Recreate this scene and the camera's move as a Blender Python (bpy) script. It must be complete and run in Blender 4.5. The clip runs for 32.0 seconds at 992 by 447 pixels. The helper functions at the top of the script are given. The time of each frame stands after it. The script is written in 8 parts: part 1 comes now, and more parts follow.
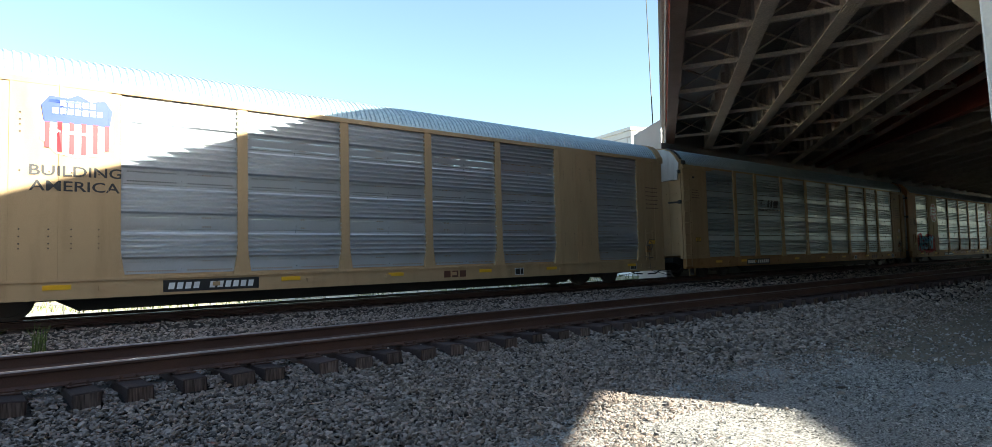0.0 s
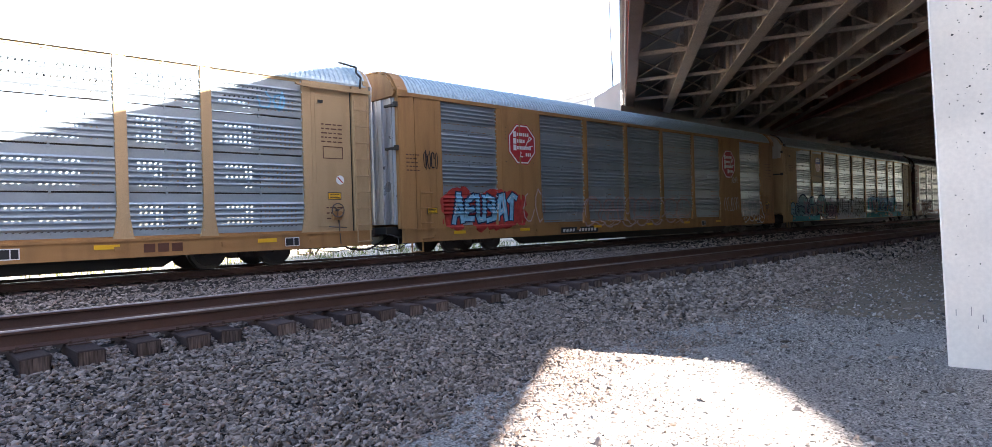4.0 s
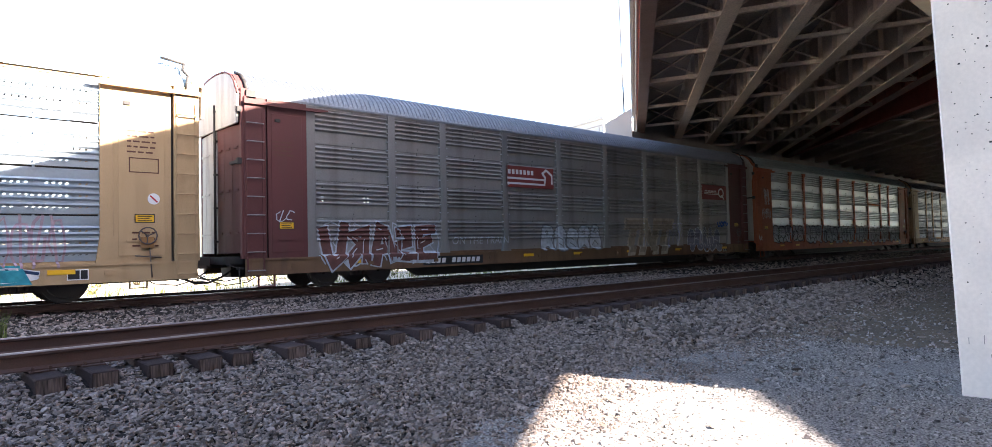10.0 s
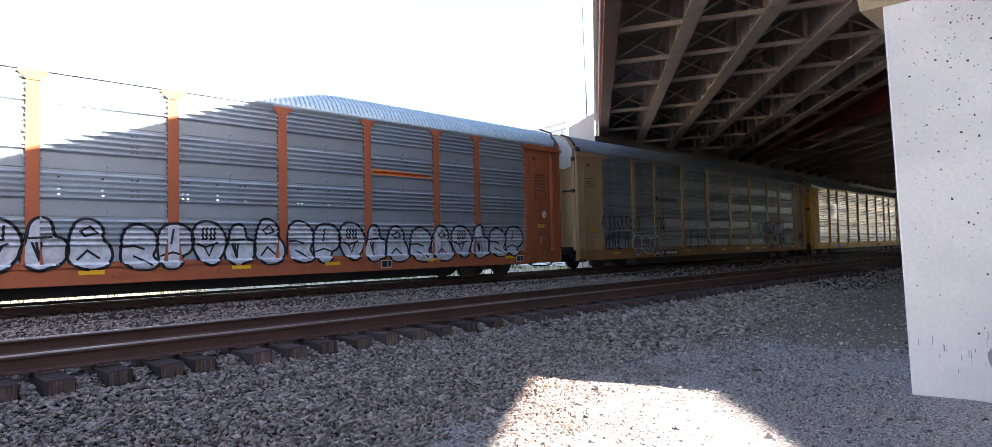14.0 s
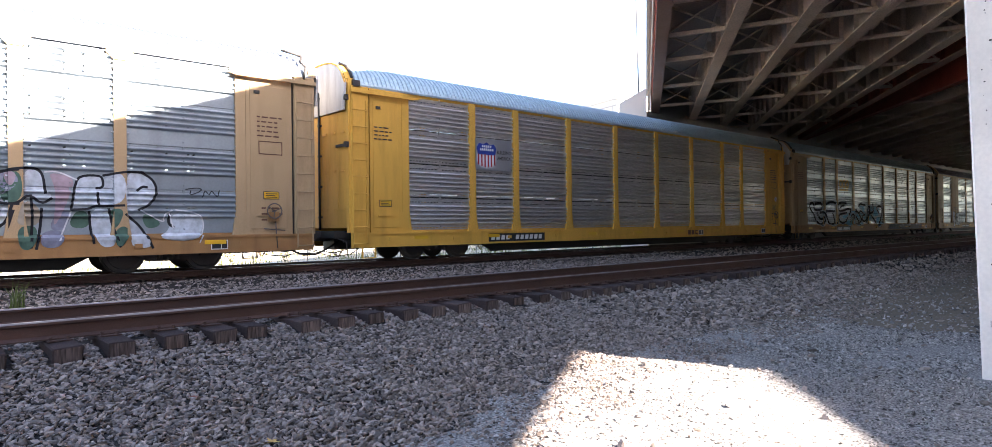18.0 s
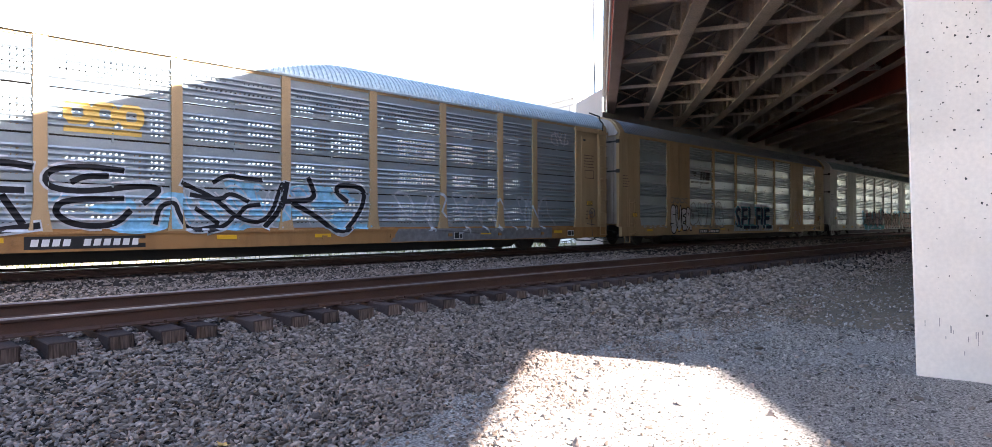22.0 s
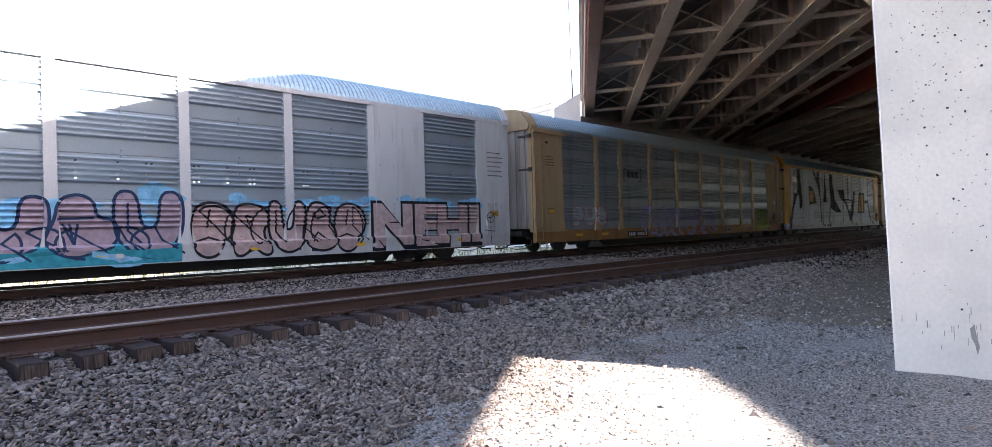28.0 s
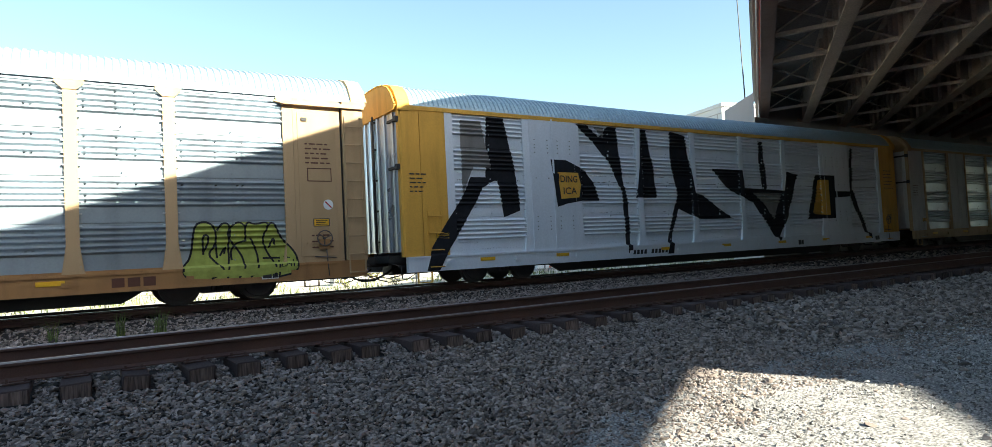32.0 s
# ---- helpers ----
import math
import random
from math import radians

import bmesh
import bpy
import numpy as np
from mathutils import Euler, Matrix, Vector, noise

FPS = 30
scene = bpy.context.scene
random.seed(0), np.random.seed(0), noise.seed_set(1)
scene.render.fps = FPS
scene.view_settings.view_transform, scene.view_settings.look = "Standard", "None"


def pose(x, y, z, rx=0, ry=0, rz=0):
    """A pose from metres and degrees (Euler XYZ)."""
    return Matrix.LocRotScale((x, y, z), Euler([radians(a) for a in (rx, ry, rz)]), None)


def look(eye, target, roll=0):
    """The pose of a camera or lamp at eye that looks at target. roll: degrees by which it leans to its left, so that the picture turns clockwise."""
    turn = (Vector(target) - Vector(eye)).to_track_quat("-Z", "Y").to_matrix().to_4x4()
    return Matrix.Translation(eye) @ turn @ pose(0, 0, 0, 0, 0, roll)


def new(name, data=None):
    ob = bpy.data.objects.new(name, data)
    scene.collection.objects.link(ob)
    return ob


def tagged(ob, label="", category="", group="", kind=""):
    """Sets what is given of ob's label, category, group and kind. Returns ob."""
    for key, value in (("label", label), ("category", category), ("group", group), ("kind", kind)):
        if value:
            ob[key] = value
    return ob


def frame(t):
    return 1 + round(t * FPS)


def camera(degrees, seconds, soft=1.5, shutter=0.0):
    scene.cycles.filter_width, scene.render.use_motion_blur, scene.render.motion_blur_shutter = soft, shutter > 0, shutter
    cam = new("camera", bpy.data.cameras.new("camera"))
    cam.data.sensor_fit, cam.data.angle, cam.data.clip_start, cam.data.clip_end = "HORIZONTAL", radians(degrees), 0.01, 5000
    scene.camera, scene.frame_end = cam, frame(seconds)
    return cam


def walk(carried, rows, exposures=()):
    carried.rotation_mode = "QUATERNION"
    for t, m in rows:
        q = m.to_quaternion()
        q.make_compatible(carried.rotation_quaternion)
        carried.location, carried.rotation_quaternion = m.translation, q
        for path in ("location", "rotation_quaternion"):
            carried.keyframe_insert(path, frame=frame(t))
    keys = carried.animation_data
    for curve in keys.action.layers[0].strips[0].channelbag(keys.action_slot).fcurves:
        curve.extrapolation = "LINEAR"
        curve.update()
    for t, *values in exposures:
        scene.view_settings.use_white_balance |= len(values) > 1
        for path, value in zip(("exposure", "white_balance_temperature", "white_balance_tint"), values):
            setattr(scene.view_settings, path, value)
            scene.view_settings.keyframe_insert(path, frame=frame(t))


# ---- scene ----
cam = camera(74.6, 32.0, soft=0.5, shutter=0.0)
PATH = [
    (0, (-0.013, 0.045, 0.907), (1.279, 1.568, 1.019), -1.5),
    (0.5, (-0.052, -0.021, 0.897), (1.279, 1.469, 0.975), -1.3),
    (1, (-0.053, -0.037, 0.893), (1.288, 1.445, 0.952), -1.9),
    (1.5, (-0.029, -0.038, 0.893), (1.35, 1.41, 0.924), -1.9),
    (2, (-0.022, -0.02, 0.894), (1.367, 1.419, 0.928), -2.0),
    (2.5, (-0.007, -0.016, 0.897), (1.38, 1.425, 0.939), -1.9),
    (3, (-0.012, -0.012, 0.893), (1.361, 1.441, 0.94), -1.8),
    (3.5, (-0.015, 0.002, 0.892), (1.356, 1.458, 0.911), -1.8),
    (4, (0.0, 0.0, 0.886), (1.379, 1.448, 0.88), -1.7),
    (4.5, (-0.009, -0.001, 0.884), (1.37, 1.448, 0.885), -2.0),
    (6.5, (0.01, -0.035, 0.896), (1.393, 1.408, 0.954), -2.6),
    (7, (0.004, -0.031, 0.886), (1.377, 1.423, 0.927), -1.9),
    (7.5, (0.025, -0.038, 0.88), (1.342, 1.467, 0.914), -2.1),
    (8, (0.055, -0.061, 0.885), (1.35, 1.462, 0.914), -2.4),
    (8.5, (0.046, -0.064, 0.885), (1.347, 1.455, 0.919), -2.4),
    (9, (0.015, -0.066, 0.885), (1.325, 1.444, 0.935), -1.8),
    (9.5, (-0.001, -0.074, 0.888), (1.329, 1.418, 0.949), -1.6),
    (10, (-0.029, -0.06, 0.886), (1.325, 1.41, 0.958), -1.4),
    (10.5, (-0.058, -0.046, 0.886), (1.314, 1.407, 0.957), -1.5),
    (11, (-0.05, -0.046, 0.892), (1.316, 1.413, 0.968), -1.3),
    (11.5, (-0.032, -0.037, 0.887), (1.321, 1.435, 0.937), -1.5),
    (12, (-0.022, -0.022, 0.881), (1.325, 1.455, 0.932), -1.4),
    (12.5, (-0.004, -0.034, 0.884), (1.356, 1.431, 0.928), -1.4),
    (13, (-0.045, -0.026, 0.888), (1.344, 1.413, 0.945), -1.1),
    (13.5, (-0.07, -0.032, 0.893), (1.345, 1.38, 0.957), -1.1),
    (14, (-0.098, -0.035, 0.907), (1.338, 1.354, 0.983), -1.3),
    (14.5, (-0.126, -0.021, 0.907), (1.345, 1.331, 0.994), -0.8),
    (15, (-0.153, -0.014, 0.901), (1.34, 1.314, 0.986), -0.9),
    (15.5, (-0.168, -0.031, 0.91), (1.327, 1.294, 1.008), -0.8),
    (17.5, (-0.034, -0.003, 0.845), (1.309, 1.479, 0.861), -0.0),
    (18, (-0.024, 0.011, 0.845), (1.306, 1.506, 0.857), -0.7),
    (18.5, (0.014, -0.004, 0.852), (1.366, 1.47, 0.874), -0.9),
    (19, (0.023, 0.001, 0.855), (1.402, 1.45, 0.838), -0.9),
    (19.5, (-0.002, -0.005, 0.859), (1.376, 1.444, 0.85), -0.5),
    (20, (-0.017, -0.016, 0.859), (1.374, 1.42, 0.886), -0.5),
    (20.5, (-0.023, -0.015, 0.862), (1.387, 1.403, 0.88), -0.3),
    (21, (-0.029, 0.004, 0.856), (1.397, 1.406, 0.869), -0.5),
    (21.5, (-0.029, 0.014, 0.861), (1.396, 1.417, 0.865), -0.3),
    (22, (-0.034, 0.013, 0.866), (1.392, 1.415, 0.869), -0.2),
    (22.5, (-0.03, 0.015, 0.861), (1.399, 1.413, 0.862), 0.0),
    (23, (-0.048, 0.03, 0.867), (1.382, 1.427, 0.865), 0.2),
    (23.5, (-0.042, 0.029, 0.864), (1.392, 1.422, 0.875), -0.5),
    (24, (-0.023, 0.006, 0.877), (1.416, 1.394, 0.9), -1.0),
    (24.5, (-0.024, -0.001, 0.871), (1.406, 1.398, 0.909), -0.8),
    (26.5, (-0.016, -0.002, 0.872), (1.409, 1.4, 0.898), -0.7),
    (27, (-0.013, 0.029, 0.874), (1.442, 1.401, 0.89), -0.8),
    (27.5, (-0.007, 0.022, 0.879), (1.462, 1.379, 0.897), -1.7),
    (28, (-0.005, 0.021, 0.875), (1.461, 1.382, 0.895), -1.6),
    (28.5, (-0.005, 0.02, 0.872), (1.474, 1.365, 0.901), -0.6),
    (29, (-0.019, 0.022, 0.866), (1.443, 1.386, 0.891), -0.3),
    (29.5, (-0.009, 0.019, 0.865), (1.45, 1.387, 0.866), -0.4),
    (30, (-0.011, 0.013, 0.869), (1.429, 1.401, 0.884), -1.0),
    (30.5, (-0.009, -0.006, 0.874), (1.398, 1.416, 0.913), -1.4),
    (31, (-0.013, 0.01, 0.845), (1.27, 1.541, 0.942), -3.0),
    (31.5, (0.012, 0.05, 0.808), (1.135, 1.704, 0.89), -3.5),
    (32, (0.016, 0.061, 0.792), (1.094, 1.744, 0.876), -2.9),
]
EXPOSURES = [(0.0, 2.5, 6400, 0), (1.0, 3.06, 6680, 11), (2.0, 3.04, 6700, 18), (3.0, 3.14, 6700, 18), (3.6, 3.49, 6700, 18), (4.5, 3.54, 6700, 18), (7.0, 3.49, 6700, 18), (8.0, 3.34, 6700, 18), (9.0, 3.39, 6700, 18), (11.0, 3.44, 6700, 18), (13.0, 3.44, 6700, 18), (15.0, 3.34, 6700, 18), (17.5, 3.59, 6700, 18), (19.0, 3.58, 6700, 18), (21.0, 3.59, 6700, 18), (24.0, 3.54, 6700, 18), (27.0, 3.54, 6700, 18), (30.6, 3.49, 6700, 18), (31.4, 3.04, 6520, 9), (32.0, 2.44, 6400, 0)]
walk(cam, [(t, look(eye, target, roll)) for t, eye, target, roll in PATH], EXPOSURES)
SKY_STRENGTH, SUN_POWER = 0.063, 4.2

SUN_AZ, SUN_EL = -67.0, 30.9

# ---- world and sun ----
world = bpy.data.worlds.new("sky")
scene.world = world
world.use_nodes = True
wn = world.node_tree.nodes
wl = world.node_tree.links
sky = wn.new("ShaderNodeTexSky")
sky.sky_type = "NISHITA"
sky.sun_disc = False
sky.sun_elevation = radians(SUN_EL)
sky.sun_rotation = radians(90.0 - SUN_AZ)
sky.dust_density = 1.6
wn["Background"].inputs["Strength"].default_value = SKY_STRENGTH
wl.new(sky.outputs[0], wn["Background"].inputs["Color"])

sun = new("sun", bpy.data.lights.new("sun", "SUN"))
sun.data.energy, sun.data.angle, sun.data.color = SUN_POWER, radians(0.53), (1.0, 0.93, 0.82)
sd = Vector((math.cos(radians(SUN_EL)) * math.cos(radians(SUN_AZ)), math.cos(radians(SUN_EL)) * math.sin(radians(SUN_AZ)), math.sin(radians(SUN_EL))))
sun.matrix_world = look(sd * 60, (0, 0, 0))

# ---- materials ----
MATS = {}


def surface(name, base, rough=0.6, metal=0.0, grain=60.0, patch=1.3, vary=0.18, bump=0.15, dirt=None, dirt_amount=0.35, streak=False, island=False, objvary=0.0, spec=0.5, stretch=None):
    """A worn surface: base colour, fine grain, larger stains, slight relief."""
    if name in MATS:
        return MATS[name]
    m = bpy.data.materials.new(name)
    m.use_nodes = True
    n, l = m.node_tree.nodes, m.node_tree.links
    p = n["Principled BSDF"]
    p.inputs["Roughness"].default_value, p.inputs["Metallic"].default_value = rough, metal
    p.inputs["Specular IOR Level"].default_value = spec
    co = n.new("ShaderNodeTexCoord")
    fine = n.new("ShaderNodeTexNoise")
    fine.inputs["Scale"].default_value, fine.inputs["Detail"].default_value = grain, 4
    if stretch:
        mg = n.new("ShaderNodeMapping")
        mg.inputs["Scale"].default_value = stretch
        l.new(co.outputs["Object"], mg.inputs["Vector"])
        l.new(mg.outputs[0], fine.inputs["Vector"])
    else:
        l.new(co.outputs["Object"], fine.inputs["Vector"])
    big = n.new("ShaderNodeTexNoise")
    big.inputs["Scale"].default_value, big.inputs["Detail"].default_value = patch, 6
    if streak:
        mp = n.new("ShaderNodeMapping")
        mp.inputs["Scale"].default_value = (2.4, 2.4, 0.4)
        l.new(co.outputs["Object"], mp.inputs["Vector"])
        l.new(mp.outputs[0], big.inputs["Vector"])
    else:
        l.new(co.outputs["Object"], big.inputs["Vector"])
    hsv = n.new("ShaderNodeHueSaturation")
    hsv.inputs["Color"].default_value = (*base, 1)
    rng = n.new("ShaderNodeMapRange")
    rng.inputs["From Min"].default_value, rng.inputs["From Max"].default_value = 0.3, 0.7
    rng.inputs["To Min"].default_value, rng.inputs["To Max"].default_value = 1 - vary, 1 + vary
    l.new(fine.outputs["Fac"], rng.inputs["Value"])
    value = rng.outputs[0]
    if island or objvary:
        src = n.new("ShaderNodeNewGeometry").outputs["Random Per Island"] if island else n.new("ShaderNodeObjectInfo").outputs["Random"]
        r2 = n.new("ShaderNodeMapRange")
        a = island if island else objvary
        r2.inputs["To Min"].default_value, r2.inputs["To Max"].default_value = 1 - a, 1 + a
        l.new(src, r2.inputs["Value"])
        mul = n.new("ShaderNodeMath")
        mul.operation = "MULTIPLY"
        l.new(value, mul.inputs[0])
        l.new(r2.outputs[0], mul.inputs[1])
        value = mul.outputs[0]
    l.new(value, hsv.inputs["Value"])
    mix = n.new("ShaderNodeMix")
    mix.data_type = "RGBA"
    d = dirt if dirt else tuple(c * 0.55 for c in base)
    mix.inputs["B"].default_value = (*d, 1)
    l.new(hsv.outputs[0], mix.inputs["A"])
    ramp = n.new("ShaderNodeMapRange")
    ramp.inputs["From Min"].default_value, ramp.inputs["From Max"].default_value = 0.48, 0.78
    ramp.inputs["To Max"].default_value = dirt_amount
    l.new(big.outputs["Fac"], ramp.inputs["Value"])
    l.new(ramp.outputs[0], mix.inputs["Factor"])
    l.new(mix.outputs["Result"], p.inputs["Base Color"])
    rr = n.new("ShaderNodeMapRange")
    rr.inputs["To Min"].default_value, rr.inputs["To Max"].default_value = max(0.05, rough - 0.12), min(1, rough + 0.14)
    l.new(big.outputs["Fac"], rr.inputs["Value"])
    l.new(rr.outputs[0], p.inputs["Roughness"])
    if bump:
        b = n.new("ShaderNodeBump")
        b.inputs["Strength"].default_value, b.inputs["Distance"].default_value = bump, 0.01
        l.new(fine.outputs["Fac"], b.inputs["Height"])
        l.new(b.outputs[0], p.inputs["Normal"])
    MATS[name] = m
    return m


M_TAN = surface("tan_paint", (0.425, 0.292, 0.162), 0.62, dirt=(0.20, 0.12, 0.06), streak=True, objvary=0.05, spec=0.25)
M_TAN2 = surface("brown_tan_paint", (0.36, 0.19, 0.075), 0.62, dirt=(0.14, 0.07, 0.04), dirt_amount=0.5, streak=True, objvary=0.05, spec=0.25)
M_YELLOW = surface("yellow_paint", (0.726, 0.396, 0.072), 0.62, dirt=(0.25, 0.13, 0.03), streak=True, objvary=0.04, spec=0.25)
M_ORANGE = surface("orange_paint", (0.36, 0.105, 0.048), 0.62, dirt=(0.18, 0.05, 0.02), streak=True, objvary=0.05, spec=0.25)
M_MAROON = surface("maroon_paint", (0.125, 0.045, 0.043), 0.62, dirt=(0.09, 0.06, 0.05), streak=True, objvary=0.06, spec=0.25)
M_PALE = surface("pale_grey_paint", (0.57, 0.56, 0.545), 0.62, dirt=(0.27, 0.25, 0.24), streak=True, objvary=0.04, spec=0.25)
M_WHITE = surface("white_paint", (0.72, 0.72, 0.72), 0.5, dirt=(0.42, 0.38, 0.33), streak=True, objvary=0.04)
M_SILLRUST = surface("rusted_sill_paint", (0.17, 0.095, 0.05), 0.7, dirt=(0.06, 0.04, 0.03), dirt_amount=0.7, streak=True)
M_DOORDIRTY = surface("weathered_white_door_paint", (0.36, 0.32, 0.285), 0.6, dirt=(0.17, 0.12, 0.09), dirt_amount=0.7, streak=True)
M_ENDWHITE = surface("grimy_white_end_paint", (0.52, 0.50, 0.47), 0.6, dirt=(0.24, 0.20, 0.17), dirt_amount=0.6, streak=True)
M_GALV = surface("galvanised_steel", (0.345, 0.415, 0.47), 0.36, 0.58, grain=18, patch=0.7, vary=0.04, bump=0.0, dirt=(0.22, 0.21, 0.21), dirt_amount=0.3, objvary=0.07)
M_GALVB = surface("bright_galvanised_steel", (0.54, 0.57, 0.615), 0.30, 0.68, grain=18, patch=0.7, vary=0.04, bump=0.0, dirt=(0.34, 0.33, 0.34), dirt_amount=0.3, objvary=0.07)
M_GALVD = surface("dull_galvanised_steel", (0.29, 0.285, 0.28), 0.44, 0.45, grain=18, patch=0.9, vary=0.05, bump=0.0, dirt=(0.11, 0.09, 0.08), dirt_amount=0.6, streak=True, objvary=0.14)
M_GALVS = surface("slate_galvanised_steel", (0.29, 0.335, 0.37), 0.46, 0.5, grain=18, patch=0.9, vary=0.05, bump=0.0, dirt=(0.13, 0.13, 0.135), dirt_amount=0.5, streak=True, objvary=0.1)
M_GALVW = surface("scuffed_galvanised_steel", (0.56, 0.545, 0.54), 0.32, 0.65, grain=1.0, patch=0.7, vary=0.3, bump=0.0, stretch=(4, 4, 70), dirt=(0.40, 0.37, 0.35), dirt_amount=0.4, objvary=0.06)
M_SPRAYWHITE = surface("sprayed_white_steel", (0.74, 0.77, 0.82), 0.62, 0.0, grain=18, vary=0.05, bump=0.0, spec=0.25, dirt=(0.52, 0.53, 0.56), dirt_amount=0.25, streak=True, objvary=0.06)
M_ROOF = surface("roof_steel", (0.33, 0.42, 0.455), 0.4, 0.4, grain=12, patch=0.6, dirt=(0.30, 0.31, 0.33), streak=False)
M_ROOFD = surface("dark_roof_steel", (0.20, 0.22, 0.25), 0.5, 0.3, grain=12, patch=0.6, dirt=(0.15, 0.15, 0.15))
M_BLACK = surface("black_underframe", (0.030, 0.027, 0.025), 0.7, dirt=(0.07, 0.05, 0.04))
M_TRUCK = surface("truck_cast_steel", (0.115, 0.092, 0.085), 0.7, 0.2, dirt=(0.10, 0.06, 0.04))
M_WHEEL = surface("wheel_steel", (0.11, 0.095, 0.09), 0.5, 0.5, dirt=(0.05, 0.035, 0.03))
M_RUBBER = surface("black_rubber", (0.02, 0.02, 0.02), 0.8)
M_DECK = surface("inner_deck_steel", (0.06, 0.06, 0.06), 0.7)
M_REFL = surface("yellow_reflector", (0.75, 0.42, 0.02), 0.4, vary=0.05, bump=0)
M_PLATE = surface("black_stencil_plate", (0.018, 0.018, 0.02), 0.5)
M_LETTER = surface("white_lettering", (0.75, 0.75, 0.75), 0.5, vary=0.05, bump=0)
M_INK = surface("black_lettering", (0.03, 0.028, 0.03), 0.5, vary=0.05, bump=0)
M_INKBROWN = surface("brown_lettering", (0.10, 0.035, 0.02), 0.55, vary=0.05, bump=0)
M_BLUE = surface("blue_enamel", (0.02, 0.05, 0.30), 0.4, vary=0.06, bump=0)
M_RED = surface("red_enamel", (0.42, 0.02, 0.03), 0.45, vary=0.06, bump=0)
M_LOGOGOLD = surface("gold_lettering", (0.66, 0.44, 0.12), 0.5, vary=0.08, bump=0)
M_MAROONLOGO = surface("red_brown_board", (0.22, 0.035, 0.03), 0.5, vary=0.06, bump=0)
M_SPRAYS = {
    "teal": surface("teal_spray", (0.03, 0.27, 0.33), 0.75, grain=7, vary=0.25, patch=2.5, dirt=(0.02, 0.12, 0.22), bump=0, spec=0.2),
    "sky": surface("sky_blue_spray", (0.22, 0.48, 0.66), 0.75, grain=7, vary=0.25, patch=2.5, dirt=(0.10, 0.28, 0.48), bump=0, spec=0.2),
    "red": surface("red_spray", (0.42, 0.05, 0.04), 0.75, grain=7, vary=0.25, patch=3, bump=0, spec=0.2),
    "chrome": surface("chrome_spray", (0.47, 0.51, 0.56), 0.75, grain=7, vary=0.25, patch=2.5, dirt=(0.27, 0.30, 0.34), dirt_amount=0.5, bump=0, spec=0.2),
    "black": surface("black_spray", (0.018, 0.018, 0.022), 0.75, grain=7, vary=0.2, bump=0, spec=0.2),
    "mauve": surface("mauve_spray", (0.36, 0.27, 0.31), 0.75, grain=7, vary=0.2, patch=3, bump=0, spec=0.2),
    "purple": surface("purple_spray", (0.27, 0.16, 0.36), 0.75, grain=7, vary=0.25, patch=3, bump=0, spec=0.2),
    "green": surface("dark_green_spray", (0.07, 0.13, 0.10), 0.75, grain=7, vary=0.2, patch=3, bump=0, spec=0.2),
    "lavender": surface("lavender_spray", (0.36, 0.37, 0.56), 0.75, grain=7, vary=0.2, patch=3, bump=0, spec=0.2),
    "maroon": surface("dark_maroon_spray", (0.16, 0.075, 0.065), 0.75, grain=7, vary=0.2, patch=3, bump=0, spec=0.2),
    "cream": surface("cream_spray", (0.48, 0.42, 0.34), 0.75, grain=7, vary=0.2, patch=3, bump=0, spec=0.2),
    "lime": surface("lime_spray", (0.33, 0.36, 0.085), 0.75, grain=7, vary=0.15, patch=3, bump=0, spec=0.2),
    "pink": surface("pale_pink_spray", (0.50, 0.36, 0.34), 0.75, grain=7, vary=0.2, patch=3, bump=0, spec=0.2),
    "white": surface("white_spray", (0.62, 0.63, 0.66), 0.75, grain=7, vary=0.12, patch=3, bump=0, spec=0.2),
    "pale_teal": surface("pale_teal_spray", (0.23, 0.38, 0.42), 0.75, grain=7, vary=0.25, patch=2.5, dirt=(0.36, 0.38, 0.42), bump=0, spec=0.2),
    "buff": surface("buff_spray", (0.33, 0.28, 0.22), 0.75, grain=7, vary=0.2, patch=3, bump=0, spec=0.2),
    "slate": surface("slate_blue_spray", (0.22, 0.23, 0.30), 0.75, grain=7, vary=0.2, patch=3, bump=0, spec=0.2),
    "smoke": surface("smoke_grey_spray", (0.13, 0.135, 0.145), 0.75, grain=7, vary=0.3, patch=3, dirt=(0.3, 0.31, 0.33), dirt_amount=0.6, bump=0, spec=0.2),
    "blue": surface("blue_spray", (0.04, 0.10, 0.36), 0.75, grain=7, vary=0.2, patch=3, bump=0, spec=0.2),
    "orange": surface("orange_spray", (0.62, 0.16, 0.04), 0.75, grain=7, vary=0.2, patch=3, bump=0, spec=0.2),
    "red_pale": surface("faded_red_spray", (0.45, 0.24, 0.20), 0.75, grain=7, vary=0.2, patch=3, bump=0, spec=0.2),
    "navy": surface("navy_spray", (0.02, 0.04, 0.09), 0.75, grain=7, vary=0.2, bump=0, spec=0.2),
    "grey": surface("grey_spray", (0.20, 0.20, 0.21), 0.75, grain=7, vary=0.2, bump=0, spec=0.2),
}
M_RAIL = surface("rusty_rail_web", (0.105, 0.054, 0.041), 0.75, grain=80, dirt=(0.06, 0.032, 0.026), dirt_amount=0.6)
M_RAILTOP = surface("polished_rail_head", (0.55, 0.56, 0.60), 0.22, 0.95, grain=150, vary=0.06, bump=0.02)
M_RAILDULL = surface("dull_brown_rail_head", (0.26, 0.215, 0.20), 0.42, 0.8, grain=90, vary=0.12, bump=0.03, dirt=(0.12, 0.07, 0.05), dirt_amount=0.5)
